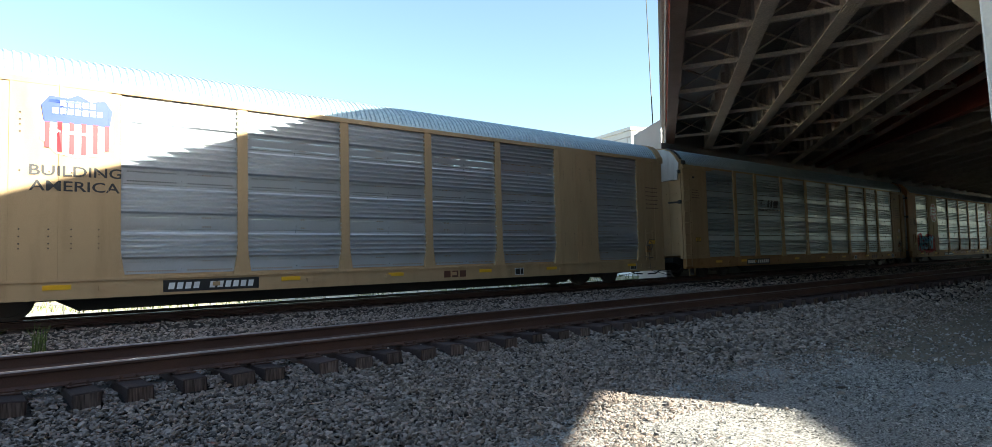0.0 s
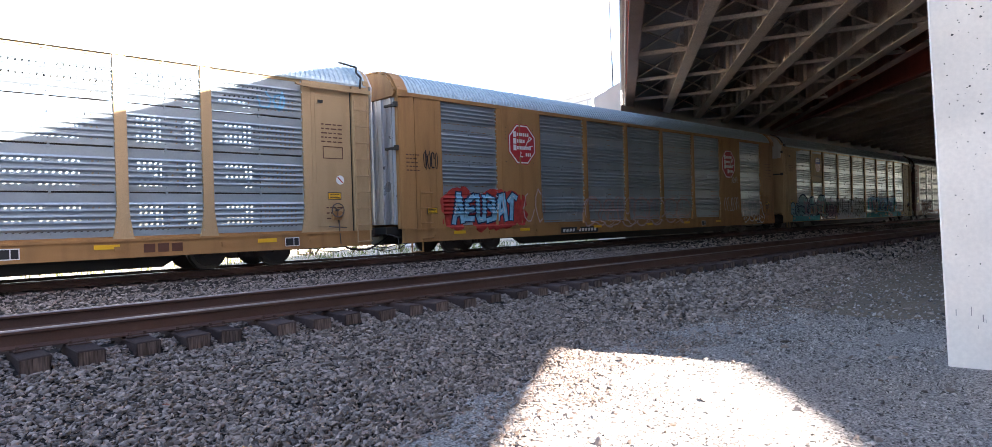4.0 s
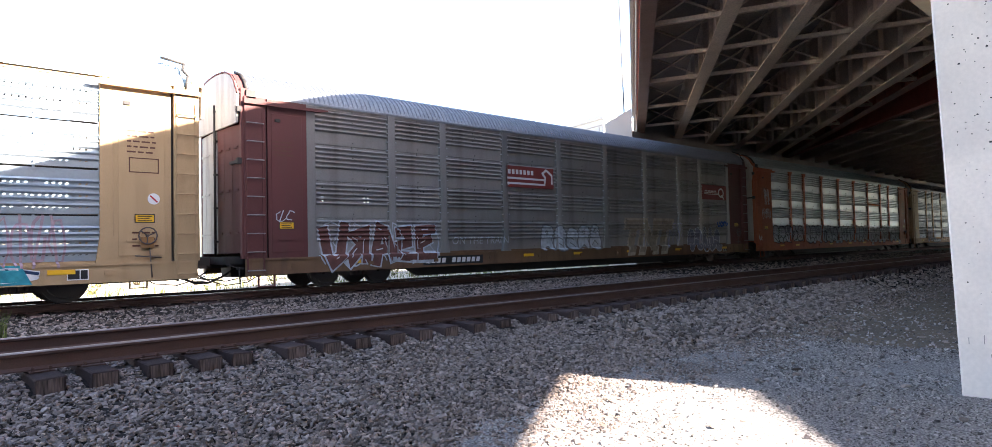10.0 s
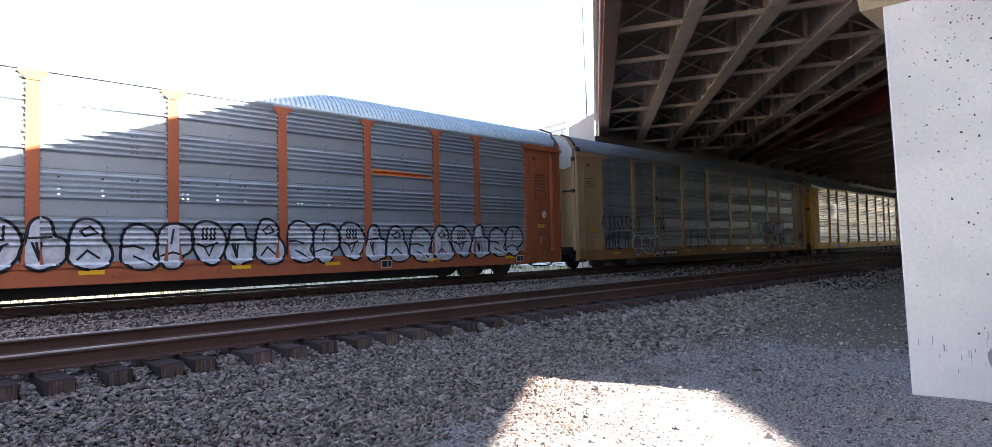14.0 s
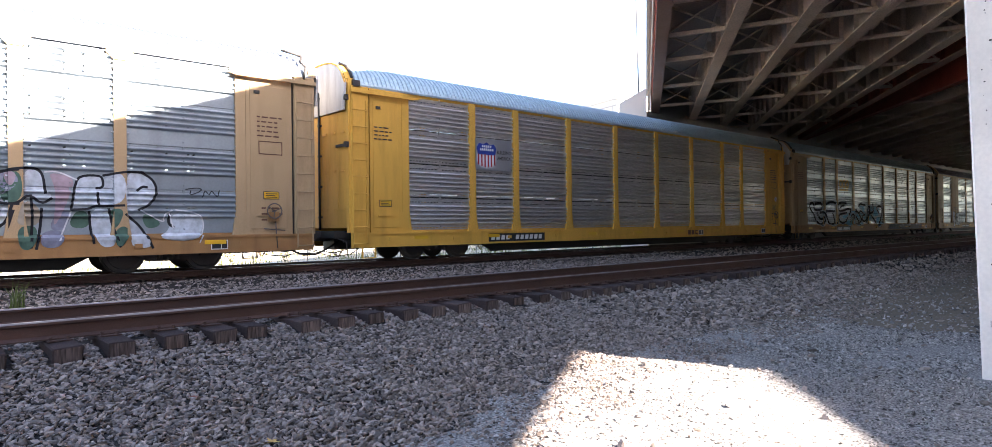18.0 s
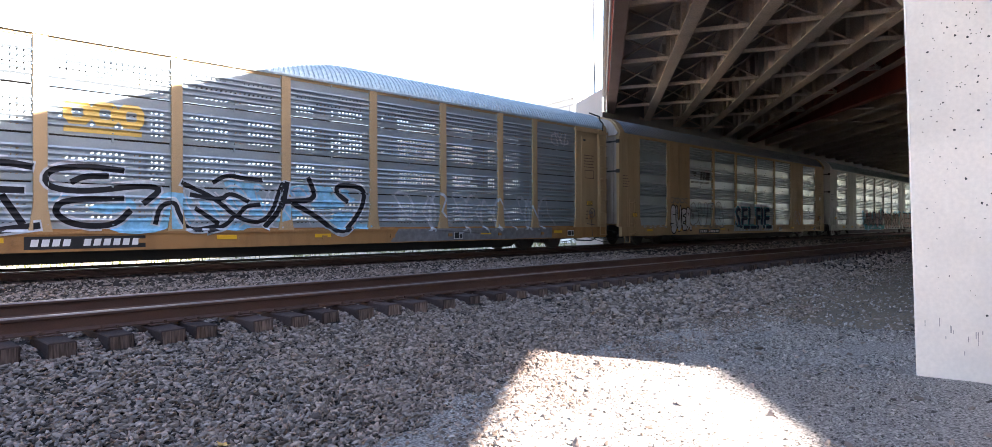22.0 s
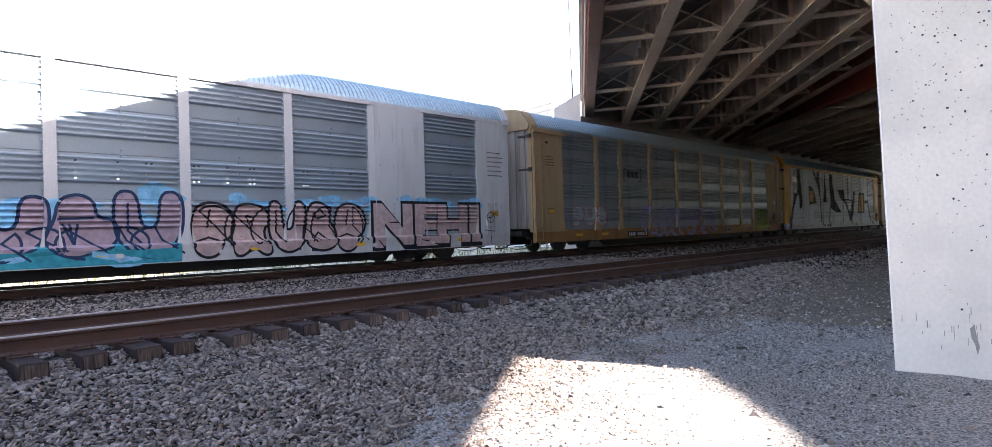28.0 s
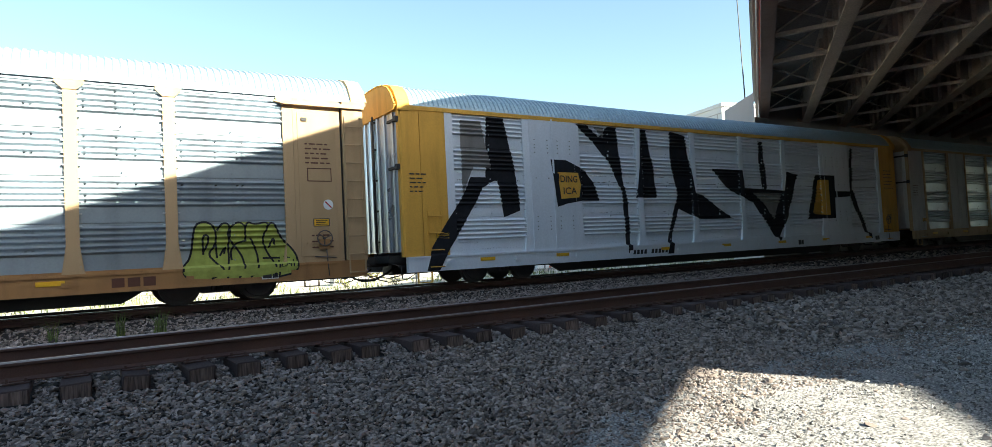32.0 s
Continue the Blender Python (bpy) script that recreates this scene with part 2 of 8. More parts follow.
# Unseen ground at the left, kept pale to bounce light under the bridge.
M_BOUNCE = surface("unseen_bounce_gravel", (0.36, 0.34, 0.31), 0.95, grain=22, patch=1.5, vary=0.45, bump=1.0, spec=0.1)
# Unseen ground past x=70, coloured to tint what the far wagon sides reflect.
M_FARGREEN = surface("unseen_grey_green_ground", (0.10, 0.14, 0.13), 0.95, grain=12, patch=0.3, vary=0.3, dirt=(0.17, 0.20, 0.19), dirt_amount=0.7, spec=0.1)
M_TIE = surface("creosoted_timber", (0.062, 0.042, 0.038), 0.9, grain=45, dirt=(0.055, 0.036, 0.032), dirt_amount=0.5, objvary=0.25, bump=0.6, spec=0.1)
M_TIEEND = surface("split_timber_end", (0.16, 0.118, 0.105), 0.9, grain=1.0, vary=0.6, objvary=0.3, stretch=(75, 75, 5), bump=0.8, spec=0.1)
# Near-black so that the shade between loose stones lies in the bed's colour.
M_BALLAST = surface("shaded_ballast_bed", (0.035, 0.030, 0.027), 0.95, grain=38, patch=3, vary=0.55, bump=1.0, spec=0.1)
M_STONE = surface("ballast_stone", (0.245, 0.2, 0.175), 0.8, grain=30, patch=5, vary=0.2, dirt=(0.12, 0.085, 0.068), dirt_amount=0.5, bump=0.3, island=0.6, spec=0.2)
M_GRAVEL = surface("fine_gravel", (0.27, 0.255, 0.243), 0.95, grain=48, patch=1.6, vary=0.85, dirt=(0.19, 0.18, 0.17), bump=0.9, spec=0.15)
M_PEBBLE = surface("gravel_pebble", (0.285, 0.265, 0.25), 0.9, grain=40, vary=0.25, island=0.8, spec=0.2)
M_DIRT = surface("pale_dirt", (0.40, 0.35, 0.26), 0.95, grain=12, patch=0.25, vary=0.25, dirt=(0.22, 0.20, 0.09), dirt_amount=0.7)
M_CONC = surface("pier_concrete", (0.80, 0.745, 0.68), 0.8, grain=25, patch=0.9, vary=0.05, dirt=(0.40, 0.39, 0.38), dirt_amount=0.45, bump=0.12)
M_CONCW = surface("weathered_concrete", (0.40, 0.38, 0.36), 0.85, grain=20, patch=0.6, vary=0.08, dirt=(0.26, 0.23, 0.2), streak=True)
# Paler pinkish copy of the weathered concrete; the wing wall's sunlight is in the colour.
M_WING = surface("sunlit_colour_concrete", (0.66, 0.60, 0.555), 0.85, grain=20, patch=0.6, vary=0.06, dirt=(0.46, 0.41, 0.37), streak=True)
M_CAP = surface("buff_cap_concrete", (0.44, 0.35, 0.22), 0.85, grain=20, patch=0.8, vary=0.07)
M_HOLE = surface("concrete_pit", (0.06, 0.06, 0.06), 0.95)
M_GIRDER = surface("grey_brown_girder_paint", (0.58, 0.475, 0.39), 0.6, grain=14, dirt=(0.32, 0.24, 0.19), streak=False)
M_GIRDERRED = surface("red_oxide_girder_paint", (0.30, 0.085, 0.055), 0.6, grain=14, dirt=(0.12, 0.06, 0.05))
M_FLANGE = surface("dull_red_brown_flange_paint", (0.26, 0.165, 0.13), 0.6, grain=14, dirt=(0.14, 0.10, 0.08))
M_FASCIA = surface("dark_red_fascia_paint", (0.24, 0.06, 0.04), 0.7, grain=14, dirt=(0.07, 0.03, 0.025))
M_SLAB = surface("deck_soffit_concrete", (0.34, 0.29, 0.255), 0.9, grain=10)
M_WALLW = surface("white_painted_block", (0.66, 0.66, 0.66), 0.8, grain=8, patch=0.3, vary=0.05, objvary=0.04)
M_GLASSD = surface("dark_window_glass", (0.04, 0.05, 0.06), 0.12, vary=0.05, bump=0)
M_WIRE = surface("dark_wire", (0.05, 0.05, 0.05), 0.6)
M_FENCE = surface("galvanised_fence", (0.25, 0.25, 0.25), 0.5, 0.5)
M_GRASS = surface("dry_green_grass", (0.10, 0.13, 0.03), 0.8, vary=0.3, dirt=(0.2, 0.18, 0.07), island=0.5, bump=0)
M_LEAF = surface("yellow_green_leaves", (0.15, 0.16, 0.03), 0.7, vary=0.3, dirt=(0.22, 0.17, 0.04), island=0.5, bump=0)
M_LEAFD = surface("dark_green_leaves", (0.05, 0.07, 0.025), 0.8, vary=0.3, island=0.5, bump=0)
M_LEAFY = surface("dry_yellow_leaf", (0.55, 0.36, 0.10), 0.7, vary=0.2)
M_LEAFR = surface("dry_red_leaf", (0.25, 0.09, 0.06), 0.7, vary=0.2)
M_SCUFF = surface("grey_scuff", (0.30, 0.29, 0.28), 0.85)
M_BROWN = surface("trodden_brown_dirt", (0.20, 0.165, 0.13), 0.95, grain=60, patch=2.2, vary=0.35, dirt=(0.13, 0.115, 0.10), dirt_amount=0.7, bump=0.7, spec=0.1)
M_BARRICADE = surface("orange_red_reflective_stripe", (0.72, 0.12, 0.05), 0.5, vary=0.08, bump=0)
M_BARK = surface("shrub_bark", (0.10, 0.07, 0.05), 0.9)


# ---- mesh helpers ----
def box(bm, x0, x1, y0, y1, z0, z1, mi=0):
    vs = [bm.verts.new(c) for c in ((x0, y0, z0), (x1, y0, z0), (x1, y1, z0), (x0, y1, z0), (x0, y0, z1), (x1, y0, z1), (x1, y1, z1), (x0, y1, z1))]
    for f in ((0, 3, 2, 1), (4, 5, 6, 7), (0, 1, 5, 4), (1, 2, 6, 5), (2, 3, 7, 6), (3, 0, 4, 7)):
        bm.faces.new([vs[i] for i in f]).material_index = mi
    return vs


def prism(bm, poly, a0, a1, axis="y", mi=0):
    """A polygon of (x, z), (y, z) or (x, y) pairs drawn out along the third axis."""
    def at(p, a):
        return {"y": (p[0], a, p[1]), "x": (a, p[0], p[1]), "z": (p[0], p[1], a)}[axis]
    lo = [bm.verts.new(at(p, a0)) for p in poly]
    hi = [bm.verts.new(at(p, a1)) for p in poly]
    n = len(poly)
    faces = [bm.faces.new(lo[::-1]), bm.faces.new(hi)]
    for i in range(n):
        faces.append(bm.faces.new((lo[i], lo[(i + 1) % n], hi[(i + 1) % n], hi[i])))
    for f in faces:
        f.material_index = mi
    return faces


def tube(bm, a, b, r, sides=8, r2=None, mi=0):
    a, b = Vector(a), Vector(b)
    q = (b - a).to_track_quat("Z", "Y")
    r2 = r if r2 is None else r2
    ring = [[bm.verts.new(p + q @ Vector((rr * math.cos(i * math.tau / sides), rr * math.sin(i * math.tau / sides), 0))) for i in range(sides)] for p, rr in ((a, r), (b, r2))]
    for i in range(sides):
        f = bm.faces.new((ring[0][i], ring[0][(i + 1) % sides], ring[1][(i + 1) % sides], ring[1][i]))
        f.smooth, f.material_index = True, mi
    bm.faces.new(ring[0][::-1]).material_index = mi
    bm.faces.new(ring[1]).material_index = mi


def mesh_of(bm, name, *mats, bevel=0.0):
    if bevel:
        bmesh.ops.bevel(bm, geom=bm.edges[:], offset=bevel, segments=1, affect="EDGES", clamp_overlap=True)
    bmesh.ops.recalc_face_normals(bm, faces=bm.faces[:])
    me = bpy.data.meshes.new(name)
    bm.to_mesh(me)
    bm.free()
    for m in mats:
        me.materials.append(m)
    return me


def put(name, me, parent=None, loc=(0, 0, 0), rz=0.0, label="", kind=""):
    ob = new(name, me)
    ob.location = loc
    ob.rotation_euler[2] = radians(rz)
    ob.parent = parent
    if label or kind:
        tagged(ob, label, kind=kind)
    return ob


def part(name, bm, material, parent, label="", loc=(0, 0, 0), rz=0.0, bevel=0.0):
    mats = material if isinstance(material, tuple) else (material,)
    return put(name, mesh_of(bm, name, *mats, bevel=bevel), parent, loc, rz, label)


def thing(name, label, category, group="", kind="", m=None):
    ob = new(name)
    ob.empty_display_size = 0.3
    if m is not None:
        ob.matrix_basis = m
    return tagged(ob, label, category, group, kind)


# ---- ground ----
RAIL_N = (7.575, 9.08)      # rail centre lines of the near track, top at z = 0
RAIL_T = (17.15, 18.59)     # rail centre lines of the train's track
T_TOP = -0.115              # rail top of the train's track


def ground_z(x, y):
    return float(np.interp(y, (-40, 3.0, 5.0, 6.2, 6.9, 7.25, 9.8, 11.5, 15.5, 16.2, 19.6, 21.5, 26, 60), (-0.62, -0.62, -0.58, -0.475, -0.368, -0.275, -0.27, -0.42, -0.44, -0.36, -0.36, -0.62, -0.68, -0.75)))


def gravel_edge(x):
    """Where the coarse ballast gives way to fine gravel, as y for an x."""
    return float(np.interp(x, (-30, 2.5, 3.5, 4.8, 6.7, 9, 14, 22, 40), (2.6, 3.7, 4.0, 4.45, 4.6, 4.6, 5.0, 5.6, 5.8))) + 0.18 * noise.noise((x * 1.3, 2.1, 0))


def brown(x, y):
    """Bare brown dirt under the overpass, beyond the gravel."""
    return y > 1.0 and x > 10.2 + 1.1 * noise.noise((x * 0.8, y * 0.9, 5)) + 0.6 * noise.noise((x * 2.5, y * 2.5, 8)) - 0.35 * (y - 3)


def build_ground():
    xs = np.unique(np.concatenate([np.linspace(-900, -40, 14), np.arange(-40, -6, 2.0), np.arange(-6, 16, 0.22), np.arange(16, 60, 1.0), np.linspace(60, 900, 16)]))
    ys = np.unique(np.concatenate([np.linspace(-900, -20, 14), np.arange(-20, -2, 2.0), np.arange(-2, 12, 0.22), np.arange(12, 40, 0.7), np.linspace(40, 900, 16)]))
    verts, faces, mats = [], [], []
    for x in xs:
        for y in ys:
            near = abs(x) < 80 and abs(y) < 60
            verts.append((x, y, ground_z(x, y) + (0.02 * noise.noise((x * 0.9, y * 0.9, 0.3)) + 0.012 * noise.noise((x * 3, y * 3, 7)) if near else 0)))
    n = len(ys)
    for i in range(len(xs) - 1):
        for j in range(n - 1):
            faces.append((i * n + j, (i + 1) * n + j, (i + 1) * n + j + 1, i * n + j + 1))
            cx, cy = (xs[i] + xs[i + 1]) / 2, (ys[j] + ys[j + 1]) / 2
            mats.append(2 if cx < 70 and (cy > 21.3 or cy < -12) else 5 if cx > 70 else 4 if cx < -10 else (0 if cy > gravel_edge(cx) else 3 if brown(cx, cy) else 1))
    me = bpy.data.meshes.new("ground")
    me.from_pydata(verts, [], faces)
    me.polygons.foreach_set("material_index", mats)
    me.polygons.foreach_set("use_smooth", [True] * len(faces))
    for m in (M_BALLAST, M_GRAVEL, M_DIRT, M_BROWN, M_BOUNCE, M_FARGREEN):
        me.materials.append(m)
    tagged(new("ground", me), "grey ballast and fine gravel ground, pale dirt beyond the tracks", "ground", kind="structure")


def scatter(name, label, category, material, zones, seed, coarse=False):
    """Loose stones, one joined mesh. Zones of x0, x1, y0, y1, count, least and largest radius, and a test."""
    rng = np.random.default_rng(seed)
    ph = (1 + 5 ** 0.5) / 2
    ico = np.array([(-1, ph, 0), (1, ph, 0), (-1, -ph, 0), (1, -ph, 0), (0, -1, ph), (0, 1, ph), (0, -1, -ph), (0, 1, -ph), (ph, 0, -1), (ph, 0, 1), (-ph, 0, -1), (-ph, 0, 1)], float)
    ico /= np.linalg.norm(ico[0])
    tri = np.array([(0, 11, 5), (0, 5, 1), (0, 1, 7), (0, 7, 10), (0, 10, 11), (1, 5, 9), (5, 11, 4), (11, 10, 2), (10, 7, 6), (7, 1, 8), (3, 9, 4), (3, 4, 2), (3, 2, 6), (3, 6, 8), (3, 8, 9), (4, 9, 5), (2, 4, 11), (6, 2, 10), (8, 6, 7), (9, 8, 1)])
    if coarse:
        ico = np.array([(1, 0, 0), (-1, 0, 0), (0, 1, 0), (0, -1, 0), (0, 0, 1), (0, 0, -1)], float)
        tri = np.array([(4, 0, 2), (4, 2, 1), (4, 1, 3), (4, 3, 0), (5, 2, 0), (5, 1, 2), (5, 3, 1), (5, 0, 3)])
    nv, nf = len(ico), len(tri)
    allv = []
    for x0, x1, y0, y1, count, r0, r1, keep in zones:
        x, y = rng.uniform(x0, x1, count), rng.uniform(y0, y1, count)
        ok = np.array([keep(a, b) for a, b in zip(x, y)], bool)
        x, y = x[ok], y[ok]
        k = len(x)
        z = np.array([ground_z(a, b) for a, b in zip(x, y)])
        r = rng.uniform(r0, r1, k)[:, None, None]
        sc = rng.uniform(0.45, 1.4, (k, 1, 3)) * np.array([1.3, 0.95, 0.6])
        v = ico[None] * (1 + rng.uniform(-0.42, 0.34, (k, nv, 1))) * sc * r
        q = rng.normal(size=(k, 4))
        q /= np.linalg.norm(q, axis=1)[:, None]
        w, a, b, c = q.T
        R = np.stack([1 - 2 * (b * b + c * c), 2 * (a * b - w * c), 2 * (a * c + w * b), 2 * (a * b + w * c), 1 - 2 * (a * a + c * c), 2 * (b * c - w * a), 2 * (a * c - w * b), 2 * (b * c + w * a), 1 - 2 * (a * a + b * b)], 1).reshape(-1, 3, 3)
        v = np.einsum("kij,kvj->kvi", R, v)
        v[:, :, 2] *= 0.72
        v += np.stack([x, y, z + r[:, 0, 0] * rng.uniform(0.1, 0.55, k)], 1)[:, None]
        allv.append(v)
    v = np.concatenate(allv)
    k = len(v)
    f = (tri[None] + nv * np.arange(k)[:, None, None]).reshape(-1)
    me = bpy.data.meshes.new(name)
    me.vertices.add(nv * k)
    me.vertices.foreach_set("co", v.reshape(-1))
    me.loops.add(len(f))
    me.loops.foreach_set("vertex_index", f)
    me.polygons.add(nf * k)
    me.polygons.foreach_set("loop_start", np.arange(0, 3 * nf * k, 3))
    me.update(calc_edges=True)
    me.shade_flat()
    me.materials.append(material)
    tagged(new(name, me), label, category, kind="stuff")


def off_rails(x, y):
    """Clear of the rails, and of the timber ends of the near track."""
    return all(abs(y - r) > 0.12 for r in RAIL_N + RAIL_T) and not (6.99 < y < 7.55 and over_tie(x))


def over_tie(x):
    return min(abs(x - t) for t in NEAR_TIES) < 0.15


def build_stones():
    coarse = lambda x, y: y > gravel_edge(x) + 0.1 * math.sin(x * 9) and not (y > 6.99 and over_tie(x))  # noqa: E731
    mid = lambda x, y: gravel_edge(x) - 1.2 < y < gravel_edge(x) + 0.2 and (y - gravel_edge(x) + 1.2) * 0.7 * (0.6 + 0.8 * noise.noise((x * 2, y * 2, 4))) > 0.12  # noqa: E731
    scatter("ballast_stones", "loose grey-brown crushed-rock ballast stones beside the rails", "ballast", M_STONE, [
        (-2.5, 8, 3.0, 7.3, 62000, 0.011, 0.031, coarse),
        (8, 20, 4.0, 7.0, 14000, 0.022, 0.055, coarse),
        (20, 60, 4.5, 7.0, 4600, 0.04, 0.065, coarse),
        (-2.5, 12, 6.9, 7.5, 9000, 0.014, 0.034, off_rails),
        (-2.5, 20, 7.3, 9.8, 15000, 0.018, 0.038, off_rails),
        (-2.5, 24, 9.8, 16.9, 22000, 0.02, 0.042, off_rails),
        (24, 70, 7.0, 16.9, 5600, 0.045, 0.07, off_rails),
        (-4, 45, 17.3, 21.5, 3200, 0.035, 0.06, off_rails),
        (-2.5, 12, 1.8, 5.0, 34000, 0.008, 0.022, mid),
        (-9, -2.5, 2.4, 7.0, 9000, 0.02, 0.042, coarse),
        (-10, -2.5, 7.0, 16.9, 6000, 0.028, 0.055, off_rails),
        (2, 12, 0.2, 4.8, 260, 0.014, 0.042, lambda x, y: y < gravel_edge(x) and not (7.2 < x and y < 1.8)),
        (12, 24, 3.6, 6.2, 5000, 0.012, 0.03, mid),
    ], 3)
    fine = lambda x, y: y < gravel_edge(x) + 0.25 and not (7.3 < x < 8.5 and 0.4 < y < 1.7)  # noqa: E731
    scatter("gravel_pebbles", "small pale grey pebbles on trodden gravel", "gravel", M_PEBBLE, [
        (1.0, 9, 0.0, 5.0, 44000, 0.005, 0.014, fine),
        (-4, 14, -4.0, 5.2, 5500, 0.012, 0.028, fine),
        (7, 13, 1.6, 5.6, 20000, 0.008, 0.02, lambda x, y: fine(x, y) and not brown(x, y)),
        (9, 34, 1.6, 5.9, 5200, 0.010, 0.034, fine),
        (-6, 1.5, -4.0, 4.2, 16000, 0.006, 0.016, fine),
    ], 5, True)


# ---- tracks ----
def rail_mesh(x0, x1, head):
    bm = bmesh.new()
    prof = [(-0.075, -0.18), (0.075, -0.18), (0.075, -0.168), (0.012, -0.145), (0.009, -0.05), (0.036, -0.036), (0.036, -0.014), (0.024, 0.0), (-0.024, 0.0), (-0.036, -0.014), (-0.036, -0.036), (-0.009, -0.05), (-0.012, -0.145), (-0.075, -0.168)]
    faces = prism(bm, prof, x0, x1, "x")
    for f in faces:
        c = f.calc_center_median()
        if c.z > -0.009 and abs(c.y) < 0.04 and x0 + 1 < c.x < x1 - 1:
            f.material_index = 1
    return mesh_of(bm, "rail", M_RAIL, head)


def build_track(label, rails, top, ties, y_mid, group):
    t = thing("railway_track", label, "railway track", group)
    me = rail_mesh(-150, 400, M_RAILTOP if top < 0 else M_RAILDULL)
    for y in rails:
        put("rail", me, t, (0, y, top), label="rusty steel rail with a polished head")
    shapes = []
    for k in range(5):
        r = random.Random(50 + k)
        bm = bmesh.new()
        vs = box(bm, -0.115, 0.115, -1.31 + r.uniform(-0.06, 0.05), 1.31, -0.175, 0)
        for v in vs:
            v.co += Vector((r.uniform(-0.012, 0.012), 0, r.uniform(-0.012, 0.006)))
        for f in bm.faces:
            f.material_index = 1 if f.calc_center_median().y < -1.2 and abs(f.calc_center_median().z + 0.0875) < 0.07 and abs(f.calc_center_median().x) < 0.09 else 0
        shapes.append(mesh_of(bm, "tie", M_TIE, M_TIEEND, bevel=0.012))
    bm = bmesh.new()
    box(bm, -0.10, 0.10, -0.16, 0.16, 0, 0.012)
    for sx in (-0.07, 0.07):
        for sy in (-0.11, 0.11):
            box(bm, sx - 0.012, sx + 0.012, sy - 0.012, sy + 0.012, 0.012, 0.045)
    plate = mesh_of(bm, "tie_plate", M_RAIL)
    for k, x in enumerate(ties):
        r = random.Random(900 + k)
        tie = put("tie", shapes[k % 5], t, (x, y_mid, top - 0.192), r.uniform(-1.2, 1.2))
        if -3 < x < 16:
            put("tie_plate", plate, tie, (0, rails[0] - y_mid, 0.0))
    return t


NEAR_TIES = []


def build_tracks():
    r = random.Random(4)
    ties = [-14.0 + 0.5 * k for k in range(25)] + [-1.5, -1.0, -0.5, -0.03, 0.45, 0.975, 1.405, 1.935, 2.395, 2.745, 3.34]
    while ties[-1] < 62:
        ties.append(ties[-1] + 0.5 + r.uniform(-0.07, 0.07))
    NEAR_TIES.extend(ties)
    build_track("empty track with rusty rails on dark timber ties", RAIL_N, 0.0, ties, 8.33, "railway tracks")
    build_track("track carrying the freight train, rails polished by wheels", RAIL_T, T_TOP, [-14 + 0.52 * k + r.uniform(-0.05, 0.05) for k in range(130)], 17.87, "railway tracks")


# ---- overpass, in its own frame: x along the girders, y to the left of them ----
BR = pose(0, 0, 0, 0, 0, 35.4)
Z_BOT, Z_TOP = 7.5, 9.1
LATS = (0.63, 2.95, 5.18, 7.37, 9.5, 11.0, 12.2)
FRAMES = [20.8 - 3.66 * k for k in range(9, -1, -1)] + [24.5, 28.15, 33.4, 38.7, 44.1, 49.5]     # cross frames along the girders


def girder_mesh(x0, x1, zb, zt, mat, stiff=True, flange=None):
    bm = bmesh.new()
    w = 0.23
    prof = [(-w, zb), (w, zb), (w, zb + 0.045), (0.011, zb + 0.06), (0.011, zt - 0.06), (w * 0.9, zt - 0.045), (w * 0.9, zt), (-w * 0.9, zt), (-w * 0.9, zt - 0.045), (-0.011, zt - 0.06), (-0.011, zb + 0.06), (-w, zb + 0.045)]
    prism(bm, prof, x0, x1, "x")
    if stiff:
        x = -9.1
        while x < 50:
            box(bm, x - 0.008, x + 0.008, -0.17, -0.012, zb + 0.05, zt - 0.05)
            box(bm, x - 0.008, x + 0.008, 0.012, 0.17, zb + 0.05, zt - 0.05)
            x += 1.8
    for f in bm.faces:
        f.material_index = 1 if f.calc_center_median().z < zb + 0.05 else 0
    return mesh_of(bm, "girder", mat, flange or mat)


